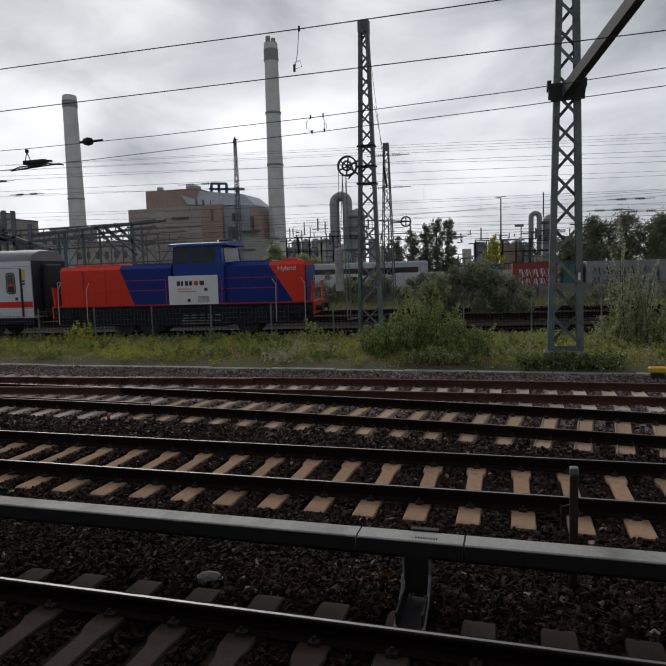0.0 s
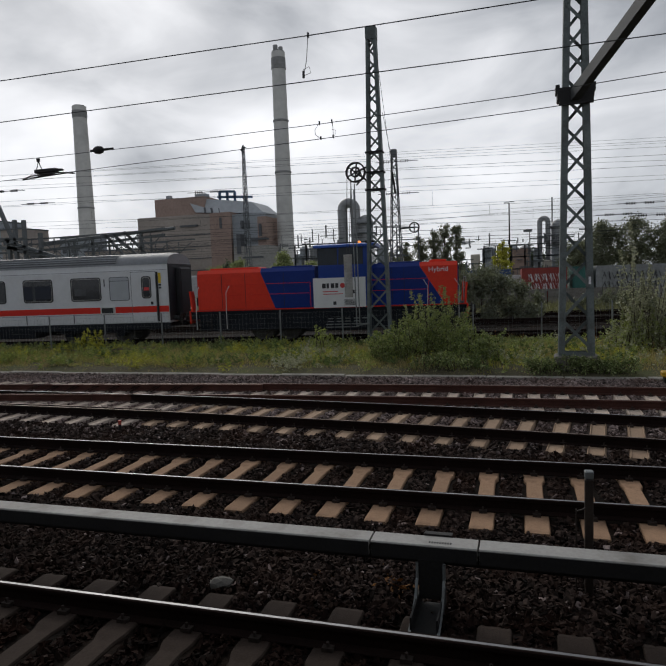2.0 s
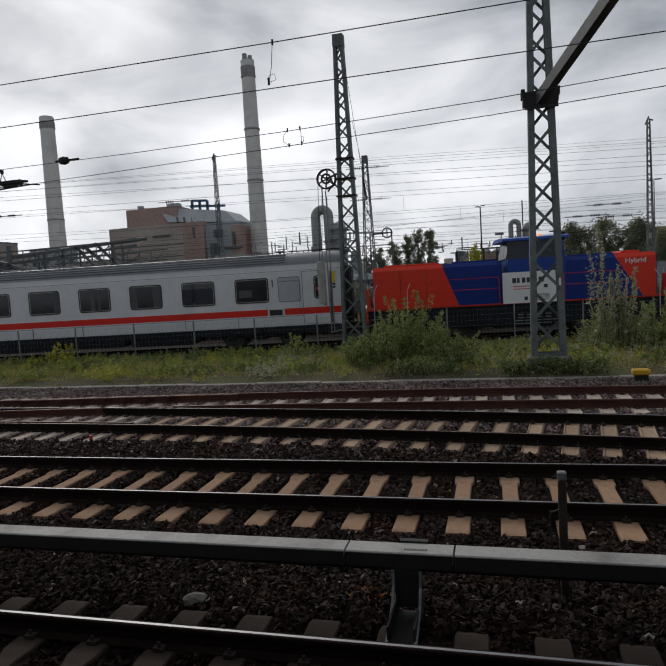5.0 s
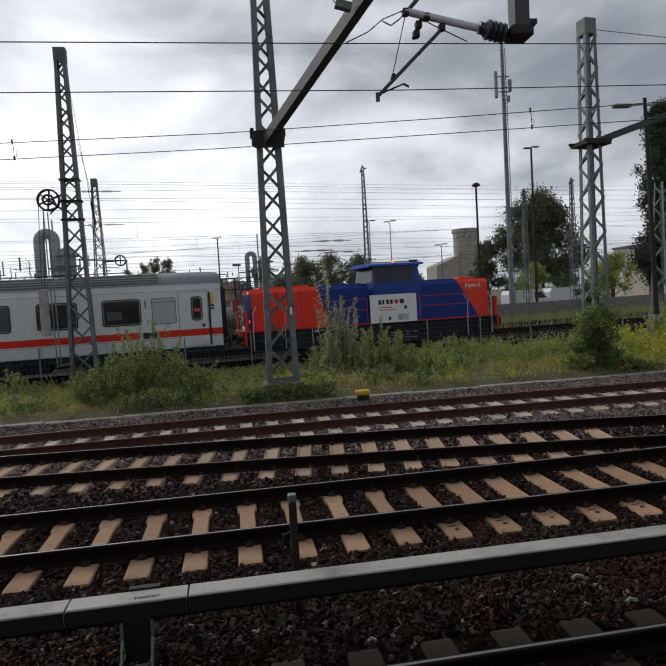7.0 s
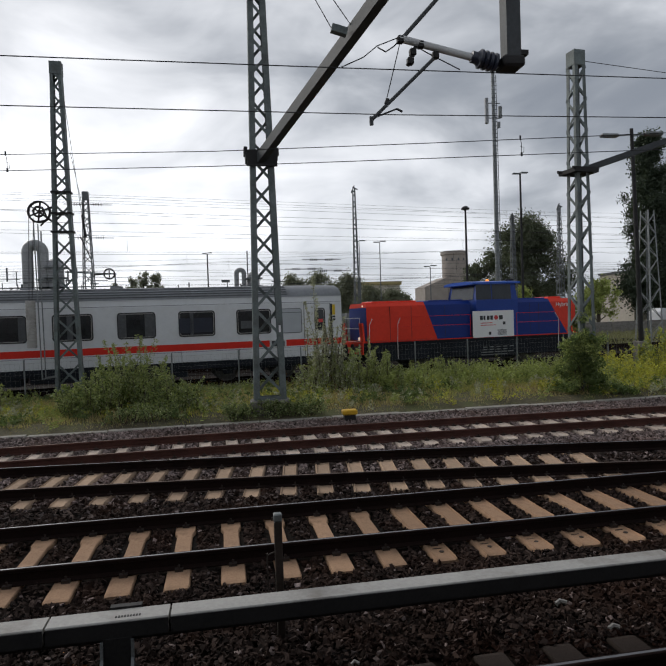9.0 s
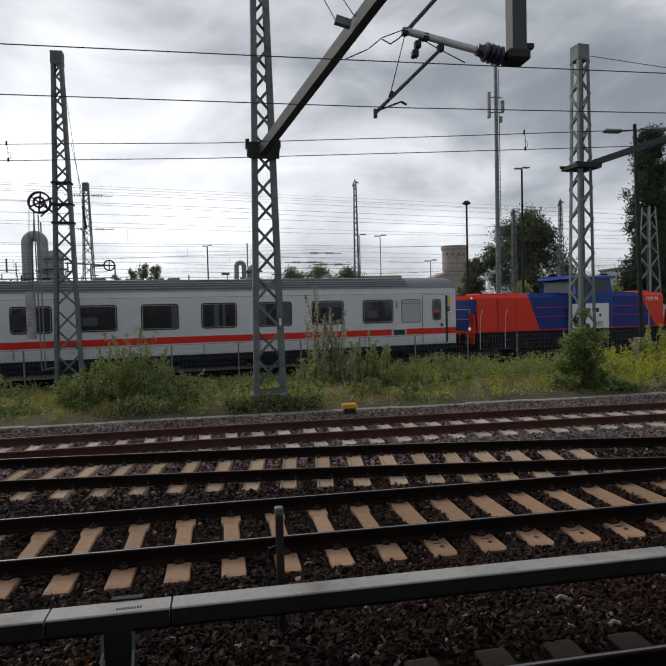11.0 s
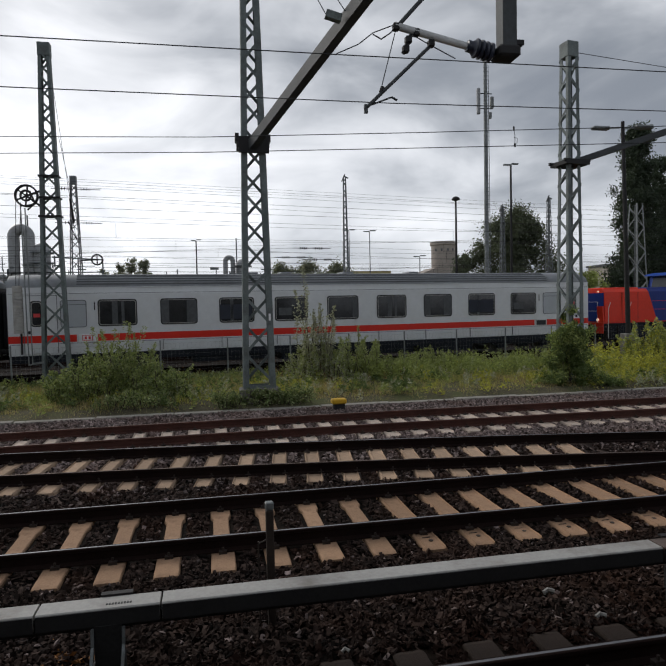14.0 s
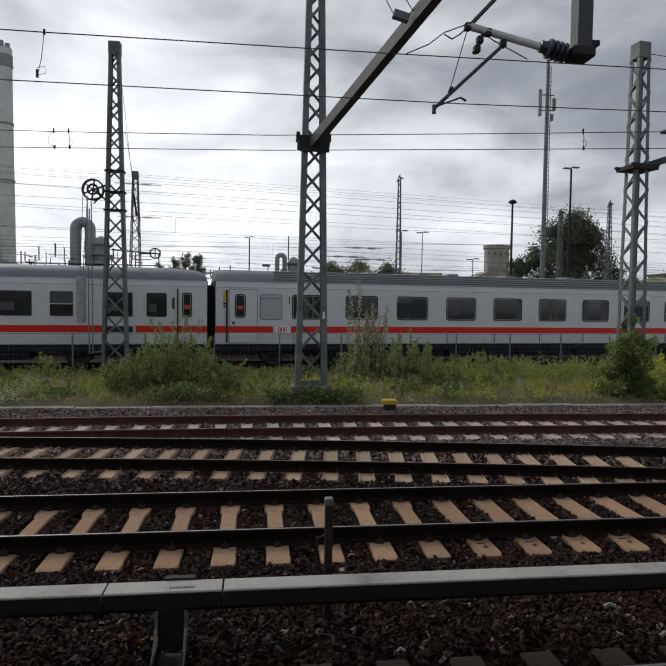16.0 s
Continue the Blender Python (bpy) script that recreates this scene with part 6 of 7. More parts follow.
def shrub(name, label, keys, x0, x1, y0, y1, top, stems, per, leaf, r=0.012, category="bush", fan=0.35, low=0.35, hump=True):
    """Arching stems from the ground, side twigs, and leaves along both; open outline with gaps."""
    cx, cy = (x0 + x1) / 2, (y0 + y1) / 2
    at = Vector((cx, cy, float(ground_z(cx, cy))))
    ob = thing(name, label, category, at)
    P, D = [], []
    twig = Geo()
    for k in range(stems):
        u = rng.random()
        fx, fy = x0 + (x1 - x0) * u - cx, rng.uniform(y0, y1) - cy
        h = top * (0.45 + 0.55 * math.sin(math.pi * u) if hump else 1) * rng.uniform(low, 1.0)
        a = rng.random() * 6.283
        tip = np.array([fx + fan * h * math.cos(a) * rng.random(), fy + fan * h * math.sin(a) * rng.random(), h])
        foot = np.array([fx, fy, -0.05])
        mid = foot * 0.5 + tip * 0.5 + np.array([0.05 * rng.normal(), 0.05 * rng.normal(), 0.10 * h])
        g = Geo().tube([Vector(foot), Vector(mid), Vector(tip)], r, 4, r1=r * 0.3)
        if k < 24:
            part("stem", g, "bark", ob)
        else:
            twig.add(g.v, g.f)
        m = int(per * (0.4 + h / top))
        t = rng.random(m) ** 0.7
        base = ((1 - t) ** 2)[:, None] * foot + (2 * t * (1 - t))[:, None] * mid + (t ** 2)[:, None] * tip
        nb = max(4, m // 14)
        bd = rng.normal(size=(nb, 3)) * np.array([1, 1, 0.5]) + np.array([0, 0, 0.25])
        bt = rng.random(nb)
        pick = np.argmin(np.abs(t[:, None] - bt[None]) + 0.12 * rng.random((m, nb)), 1)
        out = rng.random(m) * 0.30 * (0.5 + 0.5 * h / top)
        P.append(base + bd[pick] * out[:, None] * (1.15 - t)[:, None] + rng.normal(size=(m, 3)) * 0.022)
        D.append(bd[pick] + 0.8 * rng.normal(size=(m, 3)))
    P, D = np.concatenate(P), np.concatenate(D)
    if twig.v:
        tagged(part("twig_tangle", twig, "bark", ob), kind="stuff")
    which = rng.integers(0, len(keys), len(P)) if len(keys) > 1 else np.zeros(len(P), int)
    for j, key in enumerate(keys):
        sel = which == j
        v, f = kites(P[sel], D[sel], leaf * (0.5 + 0.9 * rng.random(int(sel.sum()))), 0.42)
        part("foliage", raw_mesh("foliage", v, f, [key]), key, ob)
    return ob


shrub("bush", "wide loose olive-green bush on the weedy verge", ["bush", "weed", "ivy"], -4.7, -0.7, 18.3, 20.4, 1.6, 150, 190, 0.040, fan=0.5)
shrub("bush", "twiggy green bush on the weedy verge", ["weed", "bush"], -3.9, -1.4, 18.6, 20.0, 2.3, 34, 150, 0.038, fan=0.3)
shrub("bush", "low trailing bramble at the verge edge", ["bush", "ivy"], -3.2, -1.0, 17.3, 17.9, 0.5, 40, 60, 0.036, fan=0.9)
shrub("bush", "low grey-green bush hugging the mast foundation", ["ivy", "bush"], 0.1, 2.8, 17.25, 17.5, 0.45, 90, 80, 0.034, fan=0.5, hump=False)
shrub("bush", "feathery low bush beside the sapling", ["weed", "bush"], 4.2, 6.3, 20.6, 22.0, 1.6, 40, 110, 0.048)
shrub("bush", "feathery sumac-like bush beside the sapling", ["weed", "bush"], 4.4, 5.5, 20.4, 21.0, 1.9, 12, 120, 0.046, fan=0.55, low=0.6)
shrub("sapling", "slender grey-green birch sapling in the verge", ["sapling"], 3.05, 4.05, 20.6, 21.4, 4.3, 26, 240, 0.044, 0.016, "tree", fan=0.24, low=0.35)
shrub("bush", "small bushy growth under the sapling", ["sapling", "bush", "weed"], 2.5, 4.7, 20.0, 21.4, 1.5, 70, 120, 0.042)
shrub("bush", "bright yellow-green bush beside the lamp post", ["weed_bright", "weed", "bush"], 15.6, 18.6, 20.6, 22.2, 1.9, 80, 150, 0.050)
shrub("bush", "pale yellow-green sprouting weed by the fence", ["weed_bright"], -17.0, -16.0, 20.3, 20.9, 1.2, 14, 80, 0.050)
shrub("bush", "small leafy sprout by the fence", ["weed"], -7.6, -6.3, 20.6, 21.2, 1.1, 12, 70, 0.050)
shrub("bush", "loose weedy bush under the fence", ["bush", "weed"], 6.8, 9.6, 21.4, 23.4, 1.1, 60, 80, 0.042)


def bush(name, label, key, blobs, n, leaf, stems, stem_h, category="bush", shell=0.25):
    c = np.array([b[:3] for b in blobs], float)
    base = c.mean(0)
    at = Vector((float(base[0]), float(base[1]), float(ground_z(base[0], base[1]))))
    ob = thing(name, label, category, at)
    for k in range(stems):
        b = blobs[k % len(blobs)]
        top = Vector(b[:3]) - at + Vector((rng.normal() * 0.1, rng.normal() * 0.1, 0.25 * b[3]))
        foot = Vector((top.x * 0.35 + rng.normal() * 0.08, top.y * 0.35 + rng.normal() * 0.08, -0.05))
        mid = foot.lerp(top, 0.5) + Vector((rng.normal() * 0.07, rng.normal() * 0.07, 0.05))
        part("stem", Geo().tube([foot, mid, top], stem_h, 5, r1=stem_h * 0.25), "bark", ob)
    v, f = leaves(c, [b[3] for b in blobs], n, leaf, shell=shell)
    part("foliage", raw_mesh("foliage", v - np.array(at), f, [key]), key, ob)
    return ob


def blob_row(x0, x1, y0, y1, top, n, r0, r1, base=0.3):
    """Clumps whose tops follow a hump from x0 to x1."""
    out = []
    for k in range(n):
        u = rng.random()
        hump = top * (0.45 + 0.55 * math.sin(math.pi * min(max(u, 0.05), 0.95)))
        r = rng.uniform(r0, r1)
        out.append((x0 + (x1 - x0) * u, rng.uniform(y0, y1), base + max(0.05, hump * rng.random() ** 0.55 - r * 0.7), r))
    return out


# ivy: dense mound round the mast foot, climbing its legs, trailing to one side
heap = []
for k in range(70):
    z = 0.05 + 1.85 * rng.random() ** 1.2
    w = 0.92 - 0.27 * z
    heap.append((11.15 + w * rng.uniform(-1, 1) + 0.12 * z, 17.95 + 0.35 * rng.normal() * (1 - 0.3 * z), z, rng.uniform(0.14, 0.26)))
heap += [(12.0 + 0.12 * k, 17.6 + 0.2 * rng.normal(), 0.12 + 0.35 * max(0, 1 - k / 7) * rng.random(), 0.17) for k in range(8)]
heap += [(11.62 + 0.25 * rng.normal(), 18.3 + 0.2 * rng.normal(), 1.6 + 0.14 * k, 0.14) for k in range(8)]
bush("ivy", "dense dark ivy climbing the mast foot", "ivy", heap, 22000, 0.042, 14, 0.016, "climber", shell=0.45)
bush("ivy", "paler young shoots over the ivy heap", "weed", [(b[0], b[1] - 0.05, b[2] + 0.05, b[3] * 1.15) for b in heap[::2]], 6000, 0.034, 6, 0.01, "climber", shell=0.8)
bush("bush", "large dark shrub in the yard beyond the siding", "mid_tree", blob_row(-5.2, 1.0, 35.5, 37.5, 2.9, 80, 0.35, 0.65, 0.3), 20000, 0.085, 26, 0.03)
for x0, x1, y0, h in ((-24, -18.5, 47.0, 2.7), (-20.0, -14.5, 46.0, 2.8), (-16.0, -11.5, 47.5, 2.9), (-12.5, -8.0, 46.5, 2.7), (-8.6, -4.0, 47.5, 2.6), (3.5, 8.5, 44.0, 1.5), (9.5, 14.0, 45.0, 2.0)):
    bush("bush", "grey-green scrub beside the yard sidings", "mid_tree", blob_row(x0, x1, y0, y0 + 1.6, h, 34, 0.3, 0.6, 0.1), 6000, 0.085, 10, 0.025)
twigs = Geo()
for k in range(46):
    a = rng.random() * 6.28
    p = Vector((-17 + 4.5 * rng.random(), 20.2 + 1.0 * rng.random(), 0.22 + 0.12 * rng.random()))
    twigs.tube([p, p + Vector((0.9 * math.cos(a), 0.5 * math.sin(a), 0.1 * rng.random()))], 0.012, 4)
solo("brushwood", twigs, "wood", "scattered dry dead branches on the verge", "branches", kind="stuff")

# ---- small things by the tracks ----
yb = thing("point_motor_box", "small yellow trackside box on dark legs", "trackside box", (3.38, 16.30, -0.03))
part("lid", Geo().box(-0.20, 0.20, -0.14, 0.14, 0.16, 0.30, bev=0.03), "yellow", yb)
part("base", Geo().box(-0.15, 0.15, -0.10, 0.10, 0.0, 0.16), "black_iron", yb)
st = Geo().lathe([(0.02, 0), (0.10, 0.02), (0.115, 0.05), (0.075, 0.10), (0.02, 0.12)], 7)
st.v = [(x * 1.0 + 0.02 * math.sin(z * 40), y * 0.7, z) for x, y, z in st.v]
solo("boulder", st, "concrete", "pale streaked stone lying in the ballast", "stone", Matrix.Translation((-2.80, 4.66, -0.04)) @ pose(0, 0, 0, 8, -14, 20))
pg = thing("marker_peg", "short red-topped marker peg in the ballast", "peg", (-7.6, 9.9, -0.05))
part("stake", Geo().tube([(0, 0, 0), (0, 0, 0.17)], 0.03, 8), "black_iron", pg)
part("top", Geo().tube([(0, 0, 0.17), (0, 0, 0.25)], 0.032, 8), "red_peg", pg)
pg = thing("marker_peg", "short red-and-white marker peg in the ballast", "peg", (9.75, 14.9 - 3.6, -0.05))
part("stake", Geo().tube([(0, 0, 0), (0, 0, 0.14)], 0.028, 8), "post_cap", pg)
part("top", Geo().tube([(0, 0, 0.14), (0, 0, 0.24)], 0.03, 8), "red_peg", pg)
v, f = leaves([(-1.15, 4.95, 0.01), (-1.3, 5.1, 0.0), (-1.0, 5.0, 0.0), (-1.9, 5.0, 0.0)], [0.22, 0.25, 0.2, 0.2], 90, 0.03, squash=0.12, shell=0.0, flat=0.8)
tagged(new("leaf_litter", raw_mesh("leaf_litter", v, f, ["leaf_litter"])), "orange fallen leaves on the ballast", "leaf litter", kind="stuff")
for k, (x, y, s_) in enumerate(((3.05, 5.15, 0.05), (0.95, 4.6, 0.03), (3.25, 4.62, 0.045), (-2.1, 5.6, 0.03))):
    g = Geo().tube([(0, 0, 0.01), (s_, 0.01, 0.03), (s_ * 2, -0.02, 0.02)], s_ * 0.45, 6)
    solo("litter", g, "litter", "small pale piece of litter on the ballast", "litter", (x, y, 0.0))

# ---- yard: masts, lamps, wires ----
ms = square_mast("lattice_mast", "distant grey lattice mast with wire insulators", (-8.1, 42, 0.2), 11.0, 0.95, 0.34, 0.07, 0.05)
part("tension_wheel", Geo().tube([(1.35 + 0.32 * c, -0.6, 5.75 + 0.32 * s_) for c, s_ in ring], 0.05, 6, cap=False).bar((1.05, -0.6, 5.75), (1.65, -0.6, 5.75), 0.06).bar((1.35, -0.6, 5.45), (1.35, -0.6, 6.05), 0.06).bar((1.35, -0.6, 5.75), (0.3, 0, 5.75), 0.08), "black_iron", ms)
for x, y, z, h, w, lab in ((-27.1, 60, 0.2, 16.3, 0.7, "thin distant lattice pole with pointed top"), (12.3, 55, 0.2, 14.0, 0.6, "thin distant lattice pole with pointed top"), (32.3, 55, 0.2, 12.4, 0.75, "thin distant lattice pole"), (26.0, 52, 0.2, 11.0, 0.6, "thin distant lattice pole")):
    q = square_mast("lattice_pole", lab, (x, y, z), h, w, 0.25, 0.07, 0.05, foot=False, head=False, group="distant lattice poles")
    part("bracket", Geo().bar((-0.25, 0, h - 0.4), (0.05, 0, h + 0.25), 0.09).bar((0.35, 0, h - 0.1), (-0.1, 0, h + 0.1), 0.09), "mast_far", q)
gm = square_mast("lattice_mast", "pale galvanised lattice mast beside the yard road", (30.4, 40, 0.2), 9.4, 1.35, 0.65, 0.09, 0.06, material="galv", turn=15, head=False)
am = thing("antenna_mast", "tall slim grey antenna mast with panel aerials", "antenna mast", (28.25, 60, 0.2))
part("pole", Geo().tube([(0, 0, 0), (0, 0, 27.2)], 0.27, 14, r1=0.17), "galv", am, smooth=True)
part("ladder_rail", Geo().bar((0.36, -0.1, 1), (0.27, -0.1, 26.5), 0.05), "mast_far", am)
rungs = Geo()
for k in range(64):
    rungs.bar((-0.36 + 0.0012 * k, -0.2, 1 + 0.4 * k), (0.36 - 0.0012 * k, -0.2, 1 + 0.4 * k), 0.045)
tagged(part("climbing_rung", rungs, "mast_far", am), kind="stuff")
part("aerial", Geo().box(-0.95, -0.62, -0.2, 0.1, 21.6, 24.2, bev=0.05), "silver", am)
part("aerial", Geo().box(0.50, 0.85, -0.2, 0.1, 22.2, 23.4, bev=0.05).box(0.35, 0.6, -0.2, 0.1, 21.2, 21.8), "galv", am)
for z in (22.2, 23.7):
    part("aerial_arm", Geo().bar((-0.8, 0, z), (0.7, 0, z), 0.08), "mast_far", am)


def yard_lamp(x, y, h, kind, label):
    ob = thing("yard_lamp", label, "street lamp", (x, y, 0.2))
    part("pole", Geo().tube([(0, 0, 0), (0, 0, h)], 0.14 if h > 12.1 else 0.07, 8, r1=0.09 if h > 12.1 else 0.05), "black_iron" if h > 12.1 else "mast_far", ob)
    if kind == "dome":
        part("head", Geo().lathe([(0.10, h - 0.2), (0.38, h - 0.1), (0.38, h), (0.22, h + 0.16), (0.05, h + 0.22)], 14), "black_iron", ob, "mushroom-shaped dark head", smooth=True)
    else:
        part("head", Geo().box(-0.75, -0.05, -0.15, 0.15, h - 0.02, h + 0.1, bev=0.03).box(0.05, 0.75, -0.15, 0.15, h + 0.08, h + 0.2, bev=0.03), "galv", ob)
    return ob


yard_lamp(22.85, 55, 12.2, "dome", "dark yard lamp with a mushroom-shaped head")
yard_lamp(28.4, 55, 15.4, "flat", "tall yard lamp with two flat heads")
for x, y, h in ((17.2, 75, 11.6), (19.8, 75, 11.5), (24.5, 70, 8.0), (-1.5, 100, 13)):
    yard_lamp(x, y, h, "flat", "small distant yard lamp")


def long_wire(name, label, pts, r=0.011):
    g = Geo().tube(pts, r, 5)
    return solo(name, g, "wire", label, "wire")


# wires of the yard run with the sidings, most in pairs of carrier and contact wire
for i, (off, z, top) in enumerate(((2.2, 5.8, 7.0), (8.6, 5.8, 6.9), (13.6, 5.9, 7.3), (19, 5.9, 7.2), (25, 6.0, 7.5), (31, 6.0, 7.4), (38, 6.1, 7.6), (46, 6.2, 7.8), (56, 6.4, 8.0))):
    w_ = thing("overhead_line", "thin distant contact and carrier wires over the yard", "overhead line", group="yard wires")
    r = 0.0055 + 0.0008 * i
    part("contact_wire", Geo().tube([along(s_, off, z) for s_ in (-120, 0, 140)], r, 4), "wire", w_)
    part("carrier_wire", Geo().tube([along(s_, off, top + (z + 0.55 - top) * math.sin(math.pi * ((s_ + 20 + 9 * i) % 64) / 64)) for s_ in range(-120, 141, 8)], r, 4), "wire", w_)
    for k in range(-3, 5):
        s_ = k * 16 + 3 * i
        part("dropper", Geo().tube([along(s_, off, z), along(s_, off, z + 0.6)], r * 0.8, 4), "wire", w_)
for k, (off, z0, z1) in enumerate(((16, 10.9, 10.0), (16.3, 10.6, 9.7), (18, 8.95, 8.3), (18, 10.6, 8.9), (28, 13.2, 12.6), (28, 12.7, 12.2), (9, 8.7, 8.1), (9.2, 8.0, 7.7))):
    long_wire("feeder_wire", "thin dark feeder wire across the yard", [along(-110, off, z0 + 1.0), along(-40, off, z0 + 0.2), along(0, off, (z0 + z1) / 2 + 0.2), along(40, off, z1), along(140, off, z1 + 0.4)], 0.009)
for s_, off, z in ((-3.0, 16, 10.22), (-3.0, 18, 8.42), (-31, 16, 9.9), (-30, 18, 9.2), (-16, 16, 9.0), (12, 16, 6.75), (11, 17, 6.2), (13, 17, 6.05)):
    g = Geo()
    p = along(s_, off, z)
    for k in range(2):
        c = p + TU * (k * 1.1)
        for j in range(4):
            d0 = c + TU * (j * 0.15)
            g.tube([d0 - TU * 0.02, d0 + TU * 0.02], 0.085, 8)
    g.tube([p - TU * 0.6, p + TU * 2.2], 0.022, 6)
    solo("wire_insulator", g, "black_iron", "dark ribbed insulators in a distant wire", "insulator", group="distant insulators")

# ---- yard: vehicles and containers ----
def container(x, y, length, key, label, turn=3.0, writing=False):
    ob = thing("container", label, "container", Matrix.Translation((x, y, 0.25)) @ pose(0, 0, 0, 0, 0, turn))
    part("body", Geo().box(0, length, 0, 2.4, 0.15, 2.75, bev=0.04), key, ob)
    g = Geo()
    for k in range(int(length / 0.3)):
        g.box(0.15 + k * 0.3, 0.28 + k * 0.3, -0.03, 0.02, 0.3, 2.6)
    part("ribs", g, key, ob)
    part("rail", Geo().box(0, length, -0.04, 0.03, 2.62, 2.76), key, ob)
    part("rail", Geo().box(0, length, -0.04, 0.03, 0.12, 0.28), key, ob)
    if writing:
        w_ = Geo()
        for k in range(14):
            x0 = 0.4 + k * (length - 0.8) / 14
            for z in (1.0, 1.75):
                w_.bar((x0, -0.05, z + 0.1 * math.sin(k * 3)), (x0 + 0.22 * math.cos(k * 2.1), -0.05, z + 0.55), 0.06, 0.02)
                w_.bar((x0 + 0.1, -0.05, z + 0.5), (x0 + 0.3, -0.05, z + 0.2 * math.cos(k * 4)), 0.06, 0.02)
        part("scrawl", w_, "sign_dark" if key != "cont_red" else "white_print", ob, "scrawled paint strokes")
    return ob


container(0.1, 52, 3.4, "cont_red", "rusty red container with pale scrawls", writing=True)
container(3.9, 52.3, 1.5, "cont_green", "narrow green container in the yard")
container(5.6, 52.0, 5.0, "cont_grey", "grey container covered in dark scrawls", writing=True)
container(-5.0, 55, 4.2, "cont_blue", "dark blue container behind the shrub")
container(10.9, 53, 4.6, "cont_grey", "pale grey container in the yard")


def van(x, y, turn, key, label, length=5.0):
    ob = thing("van", label, "van", Matrix.Translation((x, y, 0.2)) @ pose(0, 0, 0, 0, 0, turn))
    L = length
    sec = [(0, 0.4), (0, 1.9), (0.25, 2.3), (L - 1.5, 2.3), (L - 0.8, 1.35), (L, 1.1), (L, 0.4)]
    g = Geo().add([(x_, y_, z_) for y_ in (-0.95, 0.95) for x_, z_ in sec], [(i, (i + 1) % 7, 7 + (i + 1) % 7, 7 + i) for i in range(7)] + [tuple(range(7)), tuple(range(7, 14))])
    part("body", g, key, ob)
    part("side_window", Geo().add([(L - 2.4, -0.962, 1.4), (L - 1.0, -0.962, 1.4), (L - 1.6, -0.962, 2.05), (L - 2.4, -0.962, 2.05)], [(0, 1, 2, 3)]), "coach_glass", ob)
    for wx in (0.9, L - 0.9):
        w_ = part("wheel", Geo().lathe([(0.2, -0.12), (0.34, -0.1), (0.34, 0.1), (0.2, 0.12)], 14, (wx, -0.86, 0.34), axis="y"), "rubber", ob)
    return ob


for x, y, t_, l_ in ((-9.6, 52, 3, 5.6), (-1.3, 54, 3, 4.4), (-18, 56, 2, 6), (50, 60, -6, 5.0), (46.5, 60.5, -4, 4.4), (28.0, 61, 5, 5.2), (34.0, 64, 4, 5.4), (13.5, 56, 3, 5.0)):
    van(x, y, t_, "white_paint", "white van parked in the yard", l_)
lt2 = thing("parked_train", "distant pale wagons standing in the yard", "train", Matrix.Translation((-34, 60, 0.3)) @ pose(0, 0, 0, 0, 0, 4))
part("body", Geo().box(0, 26, 0, 2.8, 0.9, 3.3, bev=0.15), "cont_pale", lt2)
part("window_band", Geo().box(0.8, 25.2, -0.02, 0.03, 2.0, 2.7), "coach_glass", lt2)
part("underframe", Geo().box(0.5, 25.5, 0.3, 2.5, 0.0, 0.9), "under", lt2)

# ---- trees ----
def tree(x, y, height, spread, key, label, n=9000, leaf=0.28, shape="round", trunk=0.28, blobs=50):
    z0 = float(ground_z(x, y))
    ob = thing("tree", label, "tree", (x, y, z0))
    g = Geo().tube([(0, 0, -0.1), (0.1, 0, height * 0.3), (-0.1, 0.1, height * 0.62), (0, 0, height * 0.9)], trunk, 8, r1=trunk * 0.15)
    c, r = [], []
    for k in range(blobs):
        u = rng.random()
        a = rng.random() * 6.283
        if shape == "poplar":
            z = height * (0.10 + 0.88 * u)
            rr = spread * (0.35 + 0.65 * math.sin(math.pi * min(1, 0.22 + 0.78 * u)) ** 0.7) * rng.uniform(0.05, 0.72)
            size = spread * rng.uniform(0.22, 0.46) * (1.1 - 0.5 * u)
        else:
            z = height * (0.30 + 0.62 * u)
            rr = spread * math.sin(math.pi * (0.20 + 0.72 * u)) * rng.uniform(0.05, 0.85)
            size = spread * rng.uniform(0.15, 0.34)
        p = (rr * math.cos(a), rr * math.sin(a), z)
        c.append(p)
        r.append(size)
        if k < 16:
            s_ = height * (0.15 + 0.5 * u)
            g.tube([(0, 0, s_), (p[0] * 0.5, p[1] * 0.5, s_ + (z - s_) * 0.6), p], trunk * 0.3, 5, r1=trunk * 0.05)
    part("trunk", g, "bark", ob)
    v, f = leaves(c, r, int(n * 2.0), leaf * 0.60, shell=0.1)
    part("crown", raw_mesh("crown", v, f, [key]), key, ob)
    return ob


tree(44.8, 85, 16.6, 7.9, "tree", "broad dark green deciduous tree in the yard", 22000, 0.30, blobs=110)
tree(36.8, 86, 10.5, 3.2, "tree", "smaller dark tree beside the antenna mast", 4500, 0.26)
tree(57.0, 75, 26.0, 4.7, "poplar", "tall dense dark poplar", 32000, 0.30, "poplar", blobs=240)
tree(62.5, 77, 22.5, 4.2, "poplar", "tall dark narrow poplar tree", 18000, 0.30, "poplar", blobs=140)
tree(72.5, 76, 25.5, 4.6, "poplar", "tall dense dark poplar", 20000, 0.30, "poplar", blobs=150)
tree(67.0, 70, 16.0, 4.6, "tree", "dark green rounded tree before the poplars", 9000, 0.28)
tree(46, 70, 6.5, 3.2, "weed", "low light green bushy tree", 4000, 0.22)
tree(38, 74, 6.0, 2.6, "weed", "low green bushy tree", 3000, 0.22)
